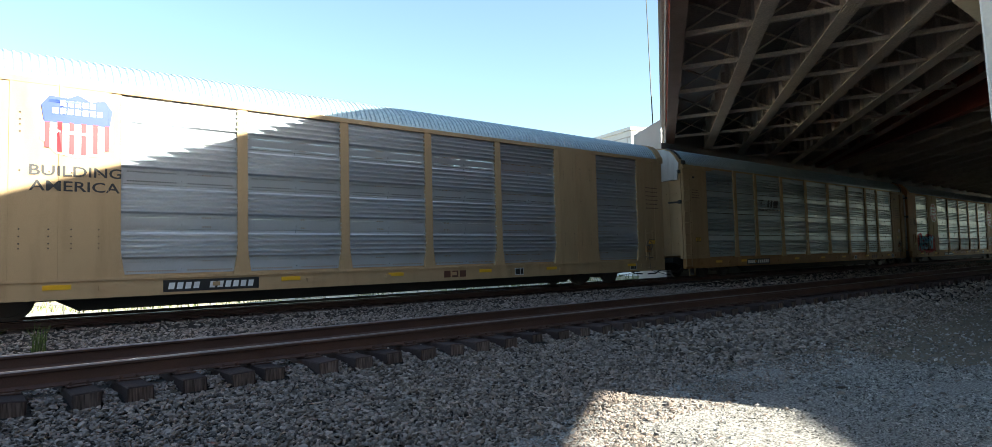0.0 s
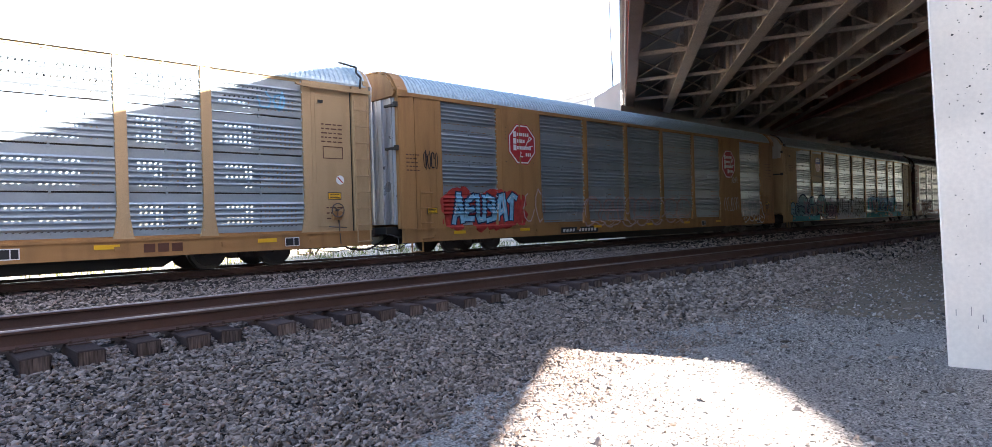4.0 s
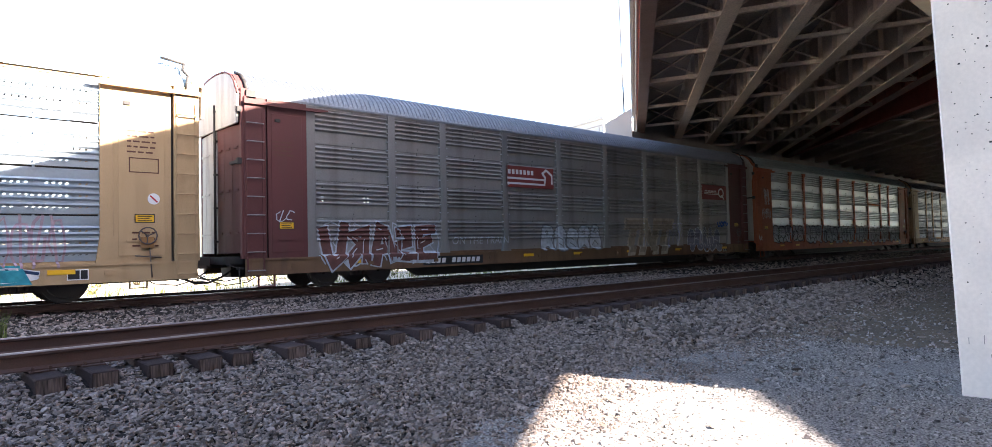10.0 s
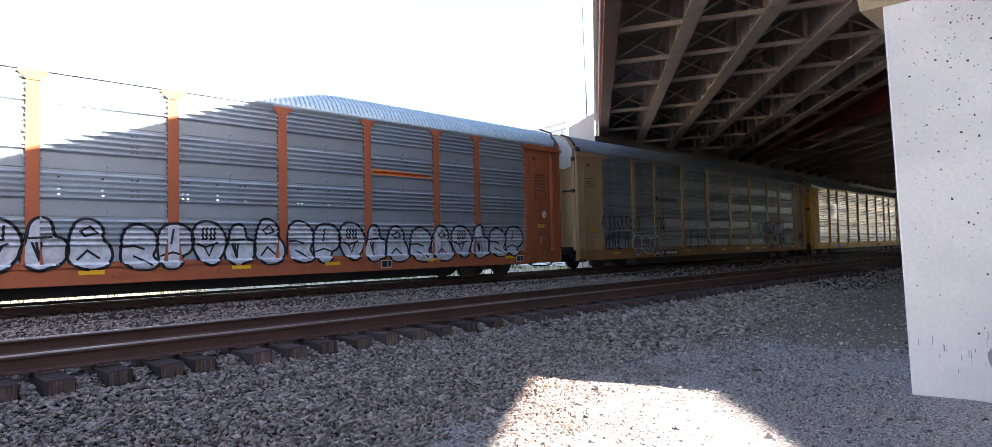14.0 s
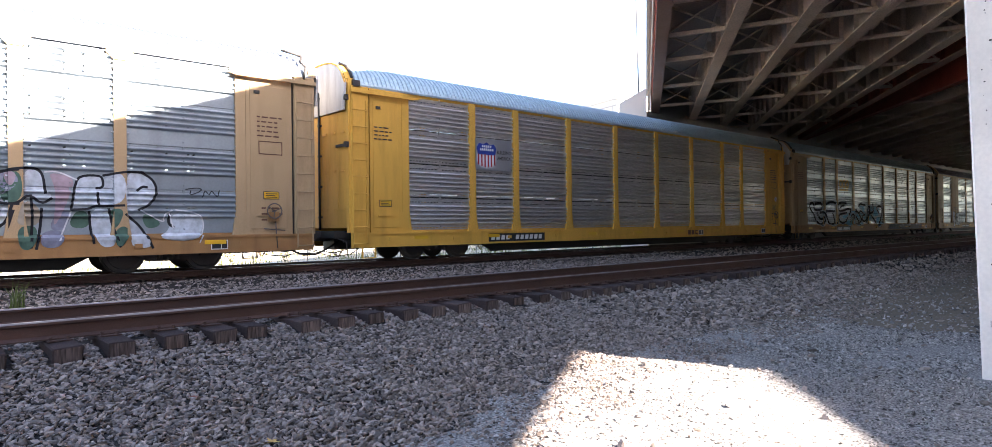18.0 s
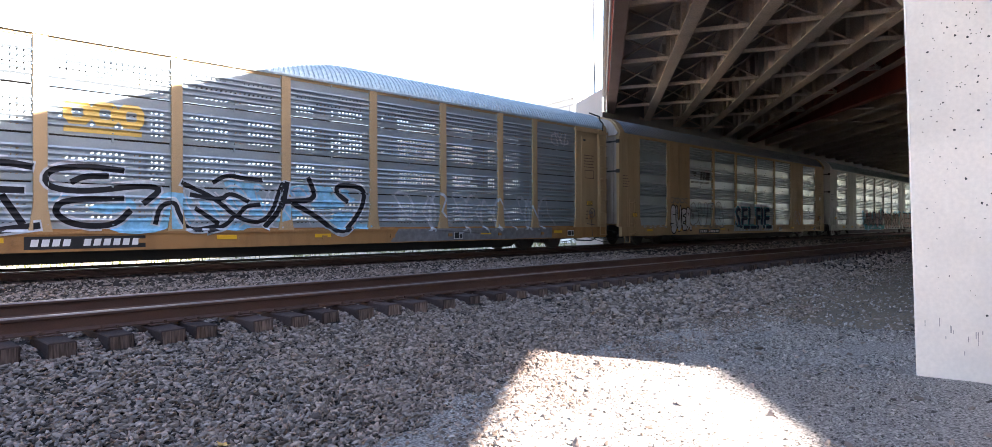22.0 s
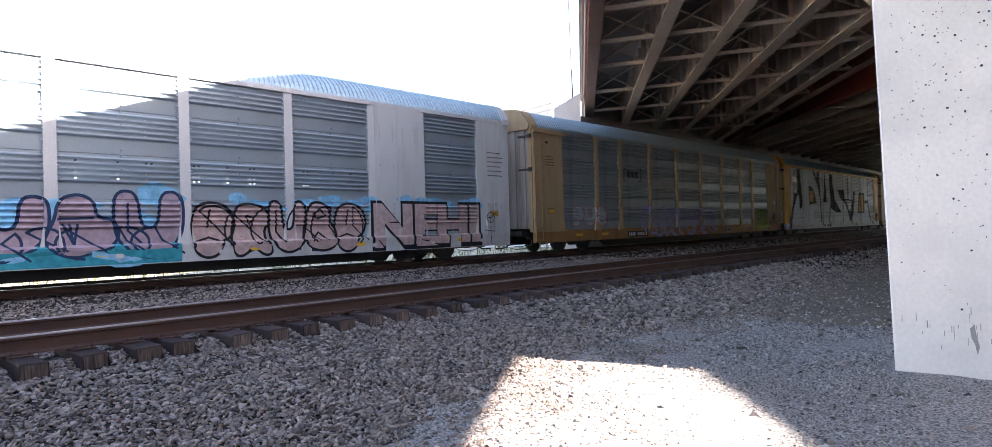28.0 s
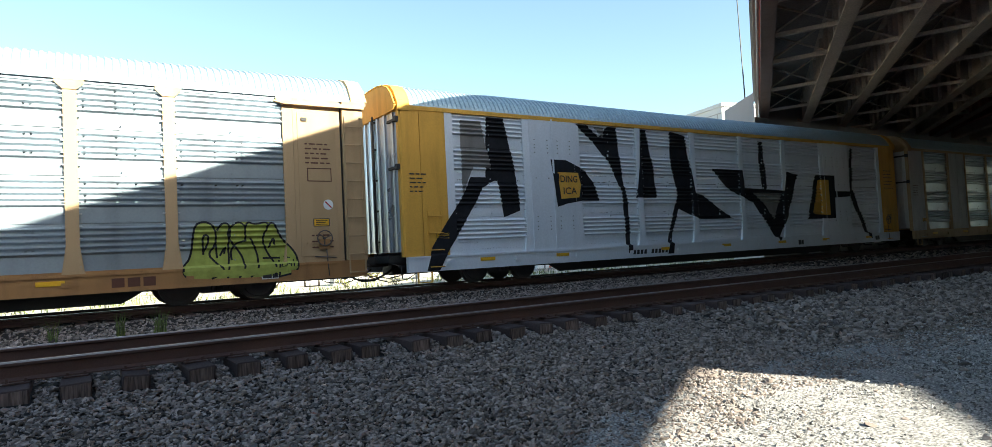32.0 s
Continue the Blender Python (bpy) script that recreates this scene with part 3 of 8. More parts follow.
def build_bridge():
    b = thing("overpass_bridge", "steel girder road overpass with red fascia beams, seen from below", "bridge", m=BR)
    grey, red = girder_mesh(-70, 58, Z_BOT, Z_TOP, M_GIRDER), girder_mesh(-70, 58, Z_BOT, Z_TOP, M_GIRDERRED, True, M_FLANGE)
    for k, lat in enumerate(LATS):
        edge = k in (0, len(LATS) - 1)
        put("girder", red if edge else grey, b, (0, -lat, 0), label="red-brown painted fascia girder" if edge else "grey-brown steel girder")
    # cross frames: lower strut and two crossing angles between each pair of girders
    for k in range(len(LATS) - 1):
        w = LATS[k + 1] - LATS[k] - 0.06
        bm = bmesh.new()
        box(bm, -0.075, 0.075, -w / 2, w / 2, 0, 0.014)
        box(bm, -0.075, -0.06, -w / 2, w / 2, 0.014, 0.14)
        strut = mesh_of(bm, "cross_strut", M_GIRDER)
        diag = []
        for s in (-1, 1):
            bm = bmesh.new()
            a, c = Vector((0.03 * s, -s * w / 2, 0.06)), Vector((0.03 * s, s * w / 2, 1.25))
            tube(bm, a, c, 0.04, 4)
            diag.append(mesh_of(bm, "diagonal_brace", M_GIRDER))
        mid = -(LATS[k] + LATS[k + 1]) / 2
        for x in FRAMES:
            x += 0.2 * mid
            put("cross_strut", strut, b, (x, mid, Z_BOT + 0.13), -11.3)
            for d in diag:
                put("diagonal_brace", d, b, (x, mid, Z_BOT + 0.13), -11.3)
    # splice plates under two girders
    bm = bmesh.new()
    for y in (-0.15, -0.05, 0.05, 0.15):
        box(bm, -0.32, 0.32, y - 0.028, y + 0.028, -0.02, 0.0)
    splice = mesh_of(bm, "splice_plate", M_GIRDER)
    for x, lat in ((19.25, LATS[2]), (21.75, LATS[3]), (24.1, LATS[4])):
        put("splice_plate", splice, b, (x, -lat, Z_BOT - 0.002))
    bm = bmesh.new()
    box(bm, -70, 58, -12.5, -0.22, Z_TOP + 0.003, Z_TOP + 0.25)
    part("deck_slab", bm, M_SLAB, b, "dark concrete deck soffit")
    for lat, name in ((0.25, "near"), (12.4, "far")):
        bm = bmesh.new()
        prism(bm, [(-lat - 0.13, Z_TOP + 0.253), (-lat + 0.13, Z_TOP + 0.253), (-lat + 0.10, Z_TOP + 1.35), (-lat - 0.08, Z_TOP + 1.35)], -70, 44 if lat < 1 else 58, "x")
        part("parapet", bm, M_CONCW, b, "pale concrete parapet along the deck edge")
    # drain pipe on the fascia
    bm = bmesh.new()
    tube(bm, (-20, -0.33, Z_BOT + 0.55), (36, -0.33, Z_BOT + 0.55), 0.05, 8)
    part("conduit", bm, M_CONCW, b, "pale conduit along the fascia")


def build_second_bridge():
    b = thing("overpass_bridge", "second, slightly converging overpass with steel girders", "bridge", m=pose(11.75, -14.3, 0, 0, 0, 42.0))
    for k in range(25):
        lat = 0.45 + 2.1 * k
        me = girder_mesh(-60, 57.5 + 1.11 * lat, 7.6, 9.2, M_FASCIA if k == 0 else M_GIRDER, False)
        put("girder", me, b, (0, -lat, 0), label="dark red painted fascia girder" if k == 0 else "grey-brown steel girder")
    bm = bmesh.new()
    # Edge bulges from x=16 on, a made-up widening that shuts out gap light.
    prism(bm, [(-60, 0), (16, 0), (24, 2.2), (40, 1.8), (58, 0.6), (116, -51.6), (-60, -51.6)], 9.203, 9.42, "z")
    part("deck_slab", bm, M_SLAB, b)
    for y, x1 in ((-0.13, 17), (-51.4, 107)):
        bm = bmesh.new()
        box(bm, -60, x1, y - 0.12, y + 0.12, 9.423, 9.9)
        part("parapet", bm, M_CONCW, b)
    bm = bmesh.new()
    box(bm, -0.06, 0.06, -2.08, -0.02, 0, 0.1)
    me = mesh_of(bm, "cross_strut", M_GIRDER)
    for k in range(18):
        for j in range(8):
            put("cross_strut", me, b, (18 + 4.6 * j + 0.8 * k, -0.45 - 2.1 * k, 7.75))


def build_pier():
    p = thing("bridge_pier", "pale concrete bridge pier pitted with small holes", "pier")
    bm = bmesh.new()
    for v in box(bm, 7.40, 23.5, 0.56, 1.55, -0.9, 3.3):
        if v.co.z > 1:
            v.co.y += 0.11 if v.co.y > 1 else -0.06
    part("wall", bm, M_CONC, p, "pale smooth concrete wall pier seen end on", bevel=0.02)
    # pits in the face that looks along the track
    r = random.Random(12)
    bm = bmesh.new()
    for k in range(210):
        z = r.choice((r.uniform(0.9, 3.2), r.uniform(1.8, 3.2), r.uniform(0.0, 3.2)))
        y = r.uniform(0.62, 1.52)
        s = r.choice((r.uniform(0.003, 0.007), r.uniform(0.003, 0.007), r.uniform(0.006, 0.013)))
        poly = [(y + s * r.uniform(0.6, 1.2) * math.cos(a), z + s * r.uniform(0.6, 1.3) * math.sin(a)) for a in np.arange(0, 6.2, 0.9)]
        prism(bm, poly, 7.3965, 7.41, "x")
    tagged(part("pitting", bm, M_HOLE, p), "small dark pits in the concrete", kind="stuff")
    bm = bmesh.new()
    for k in range(26):
        y, z = r.uniform(0.62, 1.48), r.gauss(-0.2, 0.09)
        box(bm, 7.3968, 7.41, y, y + r.uniform(0.003, 0.007), z, z + r.uniform(0.03, 0.11))
    scuff = [(0.90, -0.12), (0.935, -0.16), (0.93, -0.24), (0.90, -0.31), (0.885, -0.40), (0.865, -0.33), (0.885, -0.24), (0.895, -0.17)]
    prism(bm, scuff, 7.3968, 7.41, "x")
    tagged(part("scuff", bm, M_SCUFF, p), "faint scuffs near the foot of the pier", kind="stuff")
    bm = bmesh.new()
    prism(bm, [(7.38, 3.28), (6.4, 4.6), (2.6, 6.2), (2.2, 6.3), (2.2, 7.47), (25.5, 7.47), (25.5, 6.3), (23.6, 3.28)], 0.30, 1.86)
    part("pier_cap", bm, M_CAP, p, "buff concrete pier cap flaring out above the wall")


def build_abutment():
    a = thing("bridge_abutment", "weathered pale concrete bridge abutment with wing wall", "abutment")
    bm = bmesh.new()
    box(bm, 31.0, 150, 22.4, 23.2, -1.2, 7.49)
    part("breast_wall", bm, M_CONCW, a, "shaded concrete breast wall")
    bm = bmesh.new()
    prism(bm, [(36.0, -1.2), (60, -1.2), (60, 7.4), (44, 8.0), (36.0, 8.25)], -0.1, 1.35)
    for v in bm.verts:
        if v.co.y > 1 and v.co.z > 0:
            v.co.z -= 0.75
    part("wing_wall", bm, M_WING, a, "concrete wing wall with sunlight put into its pale pinkish colour", rz=35.4)
    bm = bmesh.new()
    prism(bm, [(33.3, 23.2), (150, 23.2), (150, 100), (33.3 + 0.815 * 125, 23.2 + 0.579 * 125)], -1.2, 9.3, "z")
    part("embankment", bm, M_CONCW, a, "concrete-faced embankment added behind the unseen abutment")
    # Unseen wall and bank, added so the wagon sides have dark surroundings.
    a = thing("bridge_abutment", "concrete abutment added out of view to darken the wagon sides", "abutment")
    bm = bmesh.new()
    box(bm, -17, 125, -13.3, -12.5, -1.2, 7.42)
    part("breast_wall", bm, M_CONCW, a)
    bm = bmesh.new()
    prism(bm, [(-16.9, -13.3), (124, -13.3), (80, -90), (-90, -90), (-70, -52)], -1.2, 7.40, "z")
    part("embankment", bm, M_DIRT, a, "embankment added behind the unseen abutment")
    m = thing("light_mast", "slender dark lighting mast beside the overpass", "mast", m=BR)
    bm = bmesh.new()
    tube(bm, (38.5, 0.2, -1.0), (38.5, 0.42, 16.5), 0.045, 8, 0.025)
    part("pole", bm, M_WIRE, m)
    bm = bmesh.new()
    tube(bm, (38.5, 0.42, 16.4), (38.5, 1.4, 16.9), 0.02, 6)
    part("arm", bm, M_WIRE, m)


def build_background():
    h = thing("warehouse_building", "white block-walled industrial building with long window bands", "building", m=pose(43.2, 33.4, -0.8, 0, 0, -13))
    bm = bmesh.new()
    box(bm, 0, 16, 0, 60, 0, 12.15)
    part("wall", bm, M_WALLW, h)
    bm = bmesh.new()
    box(bm, -0.15, 16.15, -0.15, 60.15, 12.15, 12.42)
    part("parapet", bm, M_WALLW, h, "white coping")
    bm = bmesh.new()
    box(bm, -0.05, 0.05, 0, 2.2, 0, 0.9)
    win = mesh_of(bm, "window", M_GLASSD)
    bm = bmesh.new()
    box(bm, -0.10, -0.03, -0.06, 2.26, 0.9, 0.98)
    box(bm, -0.10, -0.03, -0.06, 2.26, -0.08, 0.0)
    fr = mesh_of(bm, "window_frame", M_CONCW)
    for i in range(14):
        for z in (4.2, 7.4, 10.4):
            w = put("window", win, h, (0, 3.0 + 4.0 * i, z))
            put("window_frame", fr, w, (0, 0, 0))
    bm = bmesh.new()
    for z in (9.2, 11.6):
        box(bm, -0.03, 0.02, 0, 60, z, z + 0.08)
    for y in np.arange(0.5, 58, 2.0):
        box(bm, -0.025, 0.02, y, y + 0.07, 9.2, 11.6)
    part("panel_joint", bm, M_CONCW, h, "raised panel joints")
    # fence beyond the train
    f = thing("chain_link_fence", "low grey chain-link fence with thin posts beyond the tracks", "fence")
    bm = bmesh.new()
    tube(bm, (0, 0, -0.1), (0, 0, 1.15), 0.03, 6)
    post = mesh_of(bm, "post", M_FENCE)
    for k in range(40):
        put("post", post, f, (-20 + 2.6 * k, 29.0, ground_z(0, 29)))
    for z in (0.35, 0.75, 1.12):
        bm = bmesh.new()
        tube(bm, (-20, 29, ground_z(0, 29) + z), (82, 29, ground_z(0, 29) + z), 0.012, 5)
        part("fence_wire", bm, M_FENCE, f)
    # low concrete wall along the road behind
    w = thing("barrier_wall", "long low pale concrete roadside barrier", "barrier")
    bm = bmesh.new()
    prism(bm, [(44.0, -1.0), (44.6, -1.0), (44.45, 0.25), (44.15, 0.25)], -60, 41, "x")
    part("barrier", bm, M_CONCW, w)
    # shrubs
    for k, (x, y, s) in enumerate(((17.5, 33.0, 1.0), (20.3, 33.6, 0.8), (22.3, 33.5, 0.8), (15.2, 38, 1.3), (30.5, 36.0, 1.2), (9.5, 39, 1.1), (36, 33.0, 0.9), (3.5, 41, 1.4), (-4, 40, 1.5), (6.0, 31.5, 0.7), (11.5, 32.5, 0.8), (-2.5, 33.0, 0.8), (27.5, 31.5, 0.7), (21.8, 30.8, 0.6), (13.4, 30.6, 0.5))):
        build_shrub(x, y, s, k)
    for k, (x, y) in enumerate(((12.6, 36.0), (18.6, 37.5), (26.2, 35.5))):
        c = thing("utility_cabinet", "pale grey metal trackside utility cabinet on a concrete pad", "cabinet", "utility cabinets", m=pose(x, y, ground_z(x, y)))
        bm = bmesh.new()
        box(bm, -0.8, 0.8, -0.5, 0.5, -0.1, 0.12)
        part("pad", bm, M_CONCW, c)
        bm = bmesh.new()
        box(bm, -0.7, 0.7, -0.4, 0.4, 0.12, 1.35)
        part("housing", bm, M_PALE, c, bevel=0.03)
        for s in (-0.34, 0.34):
            bm = bmesh.new()
            box(bm, s - 0.32, s + 0.32, -0.43, -0.4, 0.2, 1.25)
            d = part("door", bm, M_WHITE, c, bevel=0.008)
            bm = bmesh.new()
            box(bm, s + 0.2, s + 0.23, -0.47, -0.43, 0.65, 0.8)
            part("handle", bm, M_BLACK, d)
    build_barricade(25.1, 32.2)
    build_weeds()
    build_verge()
    # added far woods, unseen, that close the line and dim horizon reflections on wagons
    r = random.Random(77)
    bm = bmesh.new()
    for k in range(520):
        x, y = 235 + r.uniform(-14, 14), r.uniform(-90, 110)
        c, s = Vector((x, y, r.uniform(0, 6))), r.uniform(1.2, 2.6)
        q = Euler([r.uniform(0, 6.3) for _ in range(3)]).to_matrix()
        vs = [bm.verts.new(c + q @ Vector((s * a, s * b, s * d)) * r.uniform(0.7, 1.2)) for a, b, d in ((1, 0, 0), (-1, 0, 0), (0, 1, 0), (0, -1, 0), (0, 0, 1), (0, 0, -1))]
        for f in ((4, 0, 2), (4, 2, 1), (4, 1, 3), (4, 3, 0), (5, 2, 0), (5, 1, 2), (5, 3, 1), (5, 0, 3)):
            bm.faces.new([vs[n] for n in f])
    tagged(new("far_woods", mesh_of(bm, "far_woods", M_LEAFD)), "dark green woods added out of view far along the line", "woods", kind="stuff")


def build_barricade(x, y):
    """A low folding road barricade with two striped boards."""
    b = thing("road_barricade", "low folding road barricade with two orange-red and white boards", "barricade", m=pose(x, y, ground_z(x, y), 0, 0, -8))
    for z in (0.28, 0.56):
        bm = bmesh.new()
        box(bm, -0.8, 0.8, -0.03, 0.0, z, z + 0.2)
        board = part("board", bm, M_WHITE, b, bevel=0.004)
        for k in range(5):
            bm = bmesh.new()
            a = -0.74 + 0.33 * k
            prism(bm, [(a, z + 0.01), (a + 0.17, z + 0.01), (a + 0.23, z + 0.19), (a + 0.06, z + 0.19)], -0.034, -0.031)
            part("stripe", bm, M_BARRICADE, board)
    for a in (-0.66, 0.66):
        for lean in (-0.22, 0.22):
            bm = bmesh.new()
            tube(bm, (a, lean, -0.02), (a, 0.02, 0.8), 0.022, 6)
            part("leg", bm, M_FENCE, b)


def build_shrub(x, y, s, seed):
    r = random.Random(seed)
    t = thing("shrub", "low yellow-green roadside shrub in sun", "shrub", "shrubs beyond the fence", m=pose(x, y, ground_z(x, y)))
    bm = bmesh.new()
    ends = []
    for k in range(7):
        a = r.uniform(0, 6.28)
        e = Vector((math.cos(a) * 0.6 * s, math.sin(a) * 0.6 * s, s * r.uniform(0.6, 1.1)))
        tube(bm, (0, 0, -0.05), e, 0.03 * s, 5, 0.008)
        ends.append(e)
    part("branch", bm, M_BARK, t)
    bm = bmesh.new()
    for k in range(260):
        e = r.choice(ends) * r.uniform(0.45, 1.1)
        c = e + Vector([r.gauss(0, 0.2 * s) for _ in range(3)])
        c.z = max(c.z, 0.03)
        q = Euler([r.uniform(0, 6.3) for _ in range(3)]).to_matrix()
        l = 0.07 * s * r.uniform(0.7, 1.4)
        vs = [bm.verts.new(c + q @ Vector(p)) for p in ((-l, 0, 0), (0, -l * 0.5, 0.01), (l, 0, 0), (0, l * 0.5, 0.01))]
        bm.faces.new(vs)
    part("foliage", bm, M_LEAF, t)


def build_verge():
    """Dry grass between the far track and the road, as one sheet of blades."""
    r = np.random.default_rng(31)
    n = 9000
    x, y = r.uniform(-25, 42, n), r.uniform(23.5, 36, n)
    dense = np.array([noise.noise((a * 0.25, b * 0.4, 1.0)) for a, b in zip(x, y)]) > -0.05
    x, y = x[dense], y[dense]
    n = len(x)
    h, w, a = r.uniform(0.08, 0.4, n), r.uniform(0.012, 0.03, n), r.uniform(0, 3.14, n)
    z = np.array([ground_z(0, b) for b in y])
    p = np.stack([np.stack([x - w * np.cos(a), y - w * np.sin(a), z - 0.03], 1), np.stack([x + w * np.cos(a), y + w * np.sin(a), z - 0.03], 1), np.stack([x + r.normal(0, 0.09, n), y + r.normal(0, 0.09, n), z + h], 1)], 1)
    me = bpy.data.meshes.new("dry_grass")
    me.from_pydata(p.reshape(-1, 3).tolist(), [], np.arange(3 * n).reshape(-1, 3).tolist())
    me.materials.append(M_GRASS)
    tagged(new("dry_grass", me), "dry yellow-green grass beyond the tracks", "grass", kind="stuff")


def build_weeds():
    for k, (x, y, n) in enumerate(((0.6, 13.6, 22), (1.25, 13.35, 26), (1.1, 12.7, 18), (-0.4, 13.9, 16))):
        r = random.Random(70 + k)
        t = thing("weed_tuft", "thin green weed tuft growing in the ballast", "weed", "weeds between the tracks", m=pose(x, y, ground_z(x, y)))
        bm = bmesh.new()
        for _ in range(n):
            a, h, o = r.uniform(0, 6.28), r.uniform(0.2, 0.55), r.uniform(0.03, 0.22)
            bx, by = r.uniform(-0.06, 0.06), r.uniform(-0.06, 0.06)
            w = 0.008
            pts = [(bx, by, -0.03), (bx + o * 0.35 * math.cos(a), by + o * 0.35 * math.sin(a), h * 0.6), (bx + o * math.cos(a), by + o * math.sin(a), h)]
            lo = [bm.verts.new((p[0] - w * (1 - i * 0.4), p[1], p[2])) for i, p in enumerate(pts)]
            hi = [bm.verts.new((p[0] + w * (1 - i * 0.4), p[1], p[2])) for i, p in enumerate(pts)]
            for i in range(2):
                bm.faces.new((lo[i], hi[i], hi[i + 1], lo[i + 1]))
        part("blade", bm, M_GRASS, t)


def build_leaf(x, y, size, turn, mat, label):
    """A fallen leaf with pointed lobes, slightly cupped."""
    t = thing("fallen_leaf", label, "leaf", "fallen leaves on the ballast", m=pose(x, y, ground_z(x, y) + 0.06, 12, 8, turn))
    bm = bmesh.new()
    rim = []
    for k in range(10):
        a, q = k * math.tau / 10, size * (1.0 if k % 2 == 0 else 0.5)
        rim.append(bm.verts.new((q * math.cos(a), q * math.sin(a), 0.25 * q)))
    mid = bm.verts.new((0, 0, 0))
    for a, b in zip(rim, rim[1:] + rim[:1]):
        bm.faces.new((mid, a, b))
    part("blade", bm, mat, t)
    bm = bmesh.new()
    tube(bm, (0, 0, 0.002), (-size * 1.3, 0, 0.01), 0.003, 5)
    part("stalk", bm, mat, t)


build_leaf(1.7, 4.17, 0.055, 40, M_LEAFY, "dry yellow leaf lying on the ballast")
build_leaf(3.55, 5.3, 0.035, 100, M_LEAFR, "small red-brown leaf lying on the ballast")
build_leaf(1.62, 5.5, 0.03, 10, M_LEAFR, "small red-brown leaf lying on the ballast")
build_ground()
build_tracks()
build_bridge()
build_second_bridge()
build_pier()
build_abutment()
build_background()


# ---- the train: enclosed car-carrying wagons ----
# A wagon's own frame: x from its leading end, y from its near side inwards, z from the rail top.
LENGTH, W = {"A": 26.7, "B": 26.35}, 3.1
Z_SILL0, Z_SILL1, Z_PAN0, Z_PAN1, Z_EAVE = 0.43, 0.86, 0.91, 4.98, 5.02
BAYS_A = [(a, b) for a, b in zip((1.84, 4.45, 6.4, 9.12, 11.92, 14.74, 17.5, 20.22, 22.1), (4.45, 6.4, 9.12, 11.92, 14.74, 17.5, 20.22, 22.1, 24.75))]
BAYS_B = [(1.5, 4.2)] + [(6.2 + 2.78 * k, 6.2 + 2.78 * (k + 1)) for k in range(5)] + [(22.1, 24.8)]
PLAIN_B = [(4.2, 6.2), (20.1, 22.1)]
RIB = 0.1313
DOTS = (20, 21)


SHEETS = 4
SHEET_H = (Z_PAN1 - Z_PAN0) / SHEETS


def rib_points(style):
    """Depth of a side sheet by height within it."""
    h = SHEET_H
    if style == "flush":
        pts = [(0.004, 0.065), (0.05, 0.065), (0.082, 0.065), (0.262, 0.065), (0.294, 0.065), (0.33, 0.065)]
        for k in range(5):
            z = 0.335 + k * 0.127
            pts += [(z, 0.065), (z + 0.018, 0.063), (z + 0.042, 0.026), (z + 0.058, 0.006), (z + 0.07, 0.006), (z + 0.086, 0.026), (z + 0.11, 0.063)]
        pts += [(h - 0.03, 0.065), (h - 0.026, 0.082), (h - 0.002, 0.082)]
    else:
        pts = [(0.004, 0.065), (0.05, 0.065), (0.082, 0.065), (0.13, 0.065)]
        out, seam = 0.03 if style == "perf" else 0.006, 0.13
        for k in range(5):
            z = 0.13 + k * RIB
            pts += [(z, 0.065), (z + 0.022, 0.065), (z + 0.046, out + 0.016), (z + 0.06, out), (z + 0.072, out), (z + 0.088, out + 0.016), (z + 0.112, 0.065)]
        pts += [(0.835, 0.065), (0.867, 0.065), (h - 0.04, 0.065), (h - 0.036, seam), (h - 0.002, seam)]
    out = []
    for p in pts:
        if not out or p[0] > out[-1][0] + 1e-4:
            out.append(p)
    return out


def hole_row(style, z):
    """Number of the row of holes at a height: 20 and 21 are the flat bands, others the joints between ribs."""
    if style == "flush":
        if 0.05 < z < 0.082:
            return 20
        if 0.262 < z < 0.294:
            return 21
        return int(round((z - 0.335) / 0.127)) if 0.335 < z < 0.96 else -1
    if 0.05 < z < 0.082:
        return 20
    if 0.835 < z < 0.867:
        return 21
    return int(round((z - 0.13) / RIB)) if 0.13 < z < 0.80 else -1


def depth_at(style, z):
    zz = (z - Z_PAN0) % SHEET_H
    a = np.array(rib_points(style))
    return float(np.interp(zz, a[:, 0], a[:, 1]))


SHEET_CACHE = {}


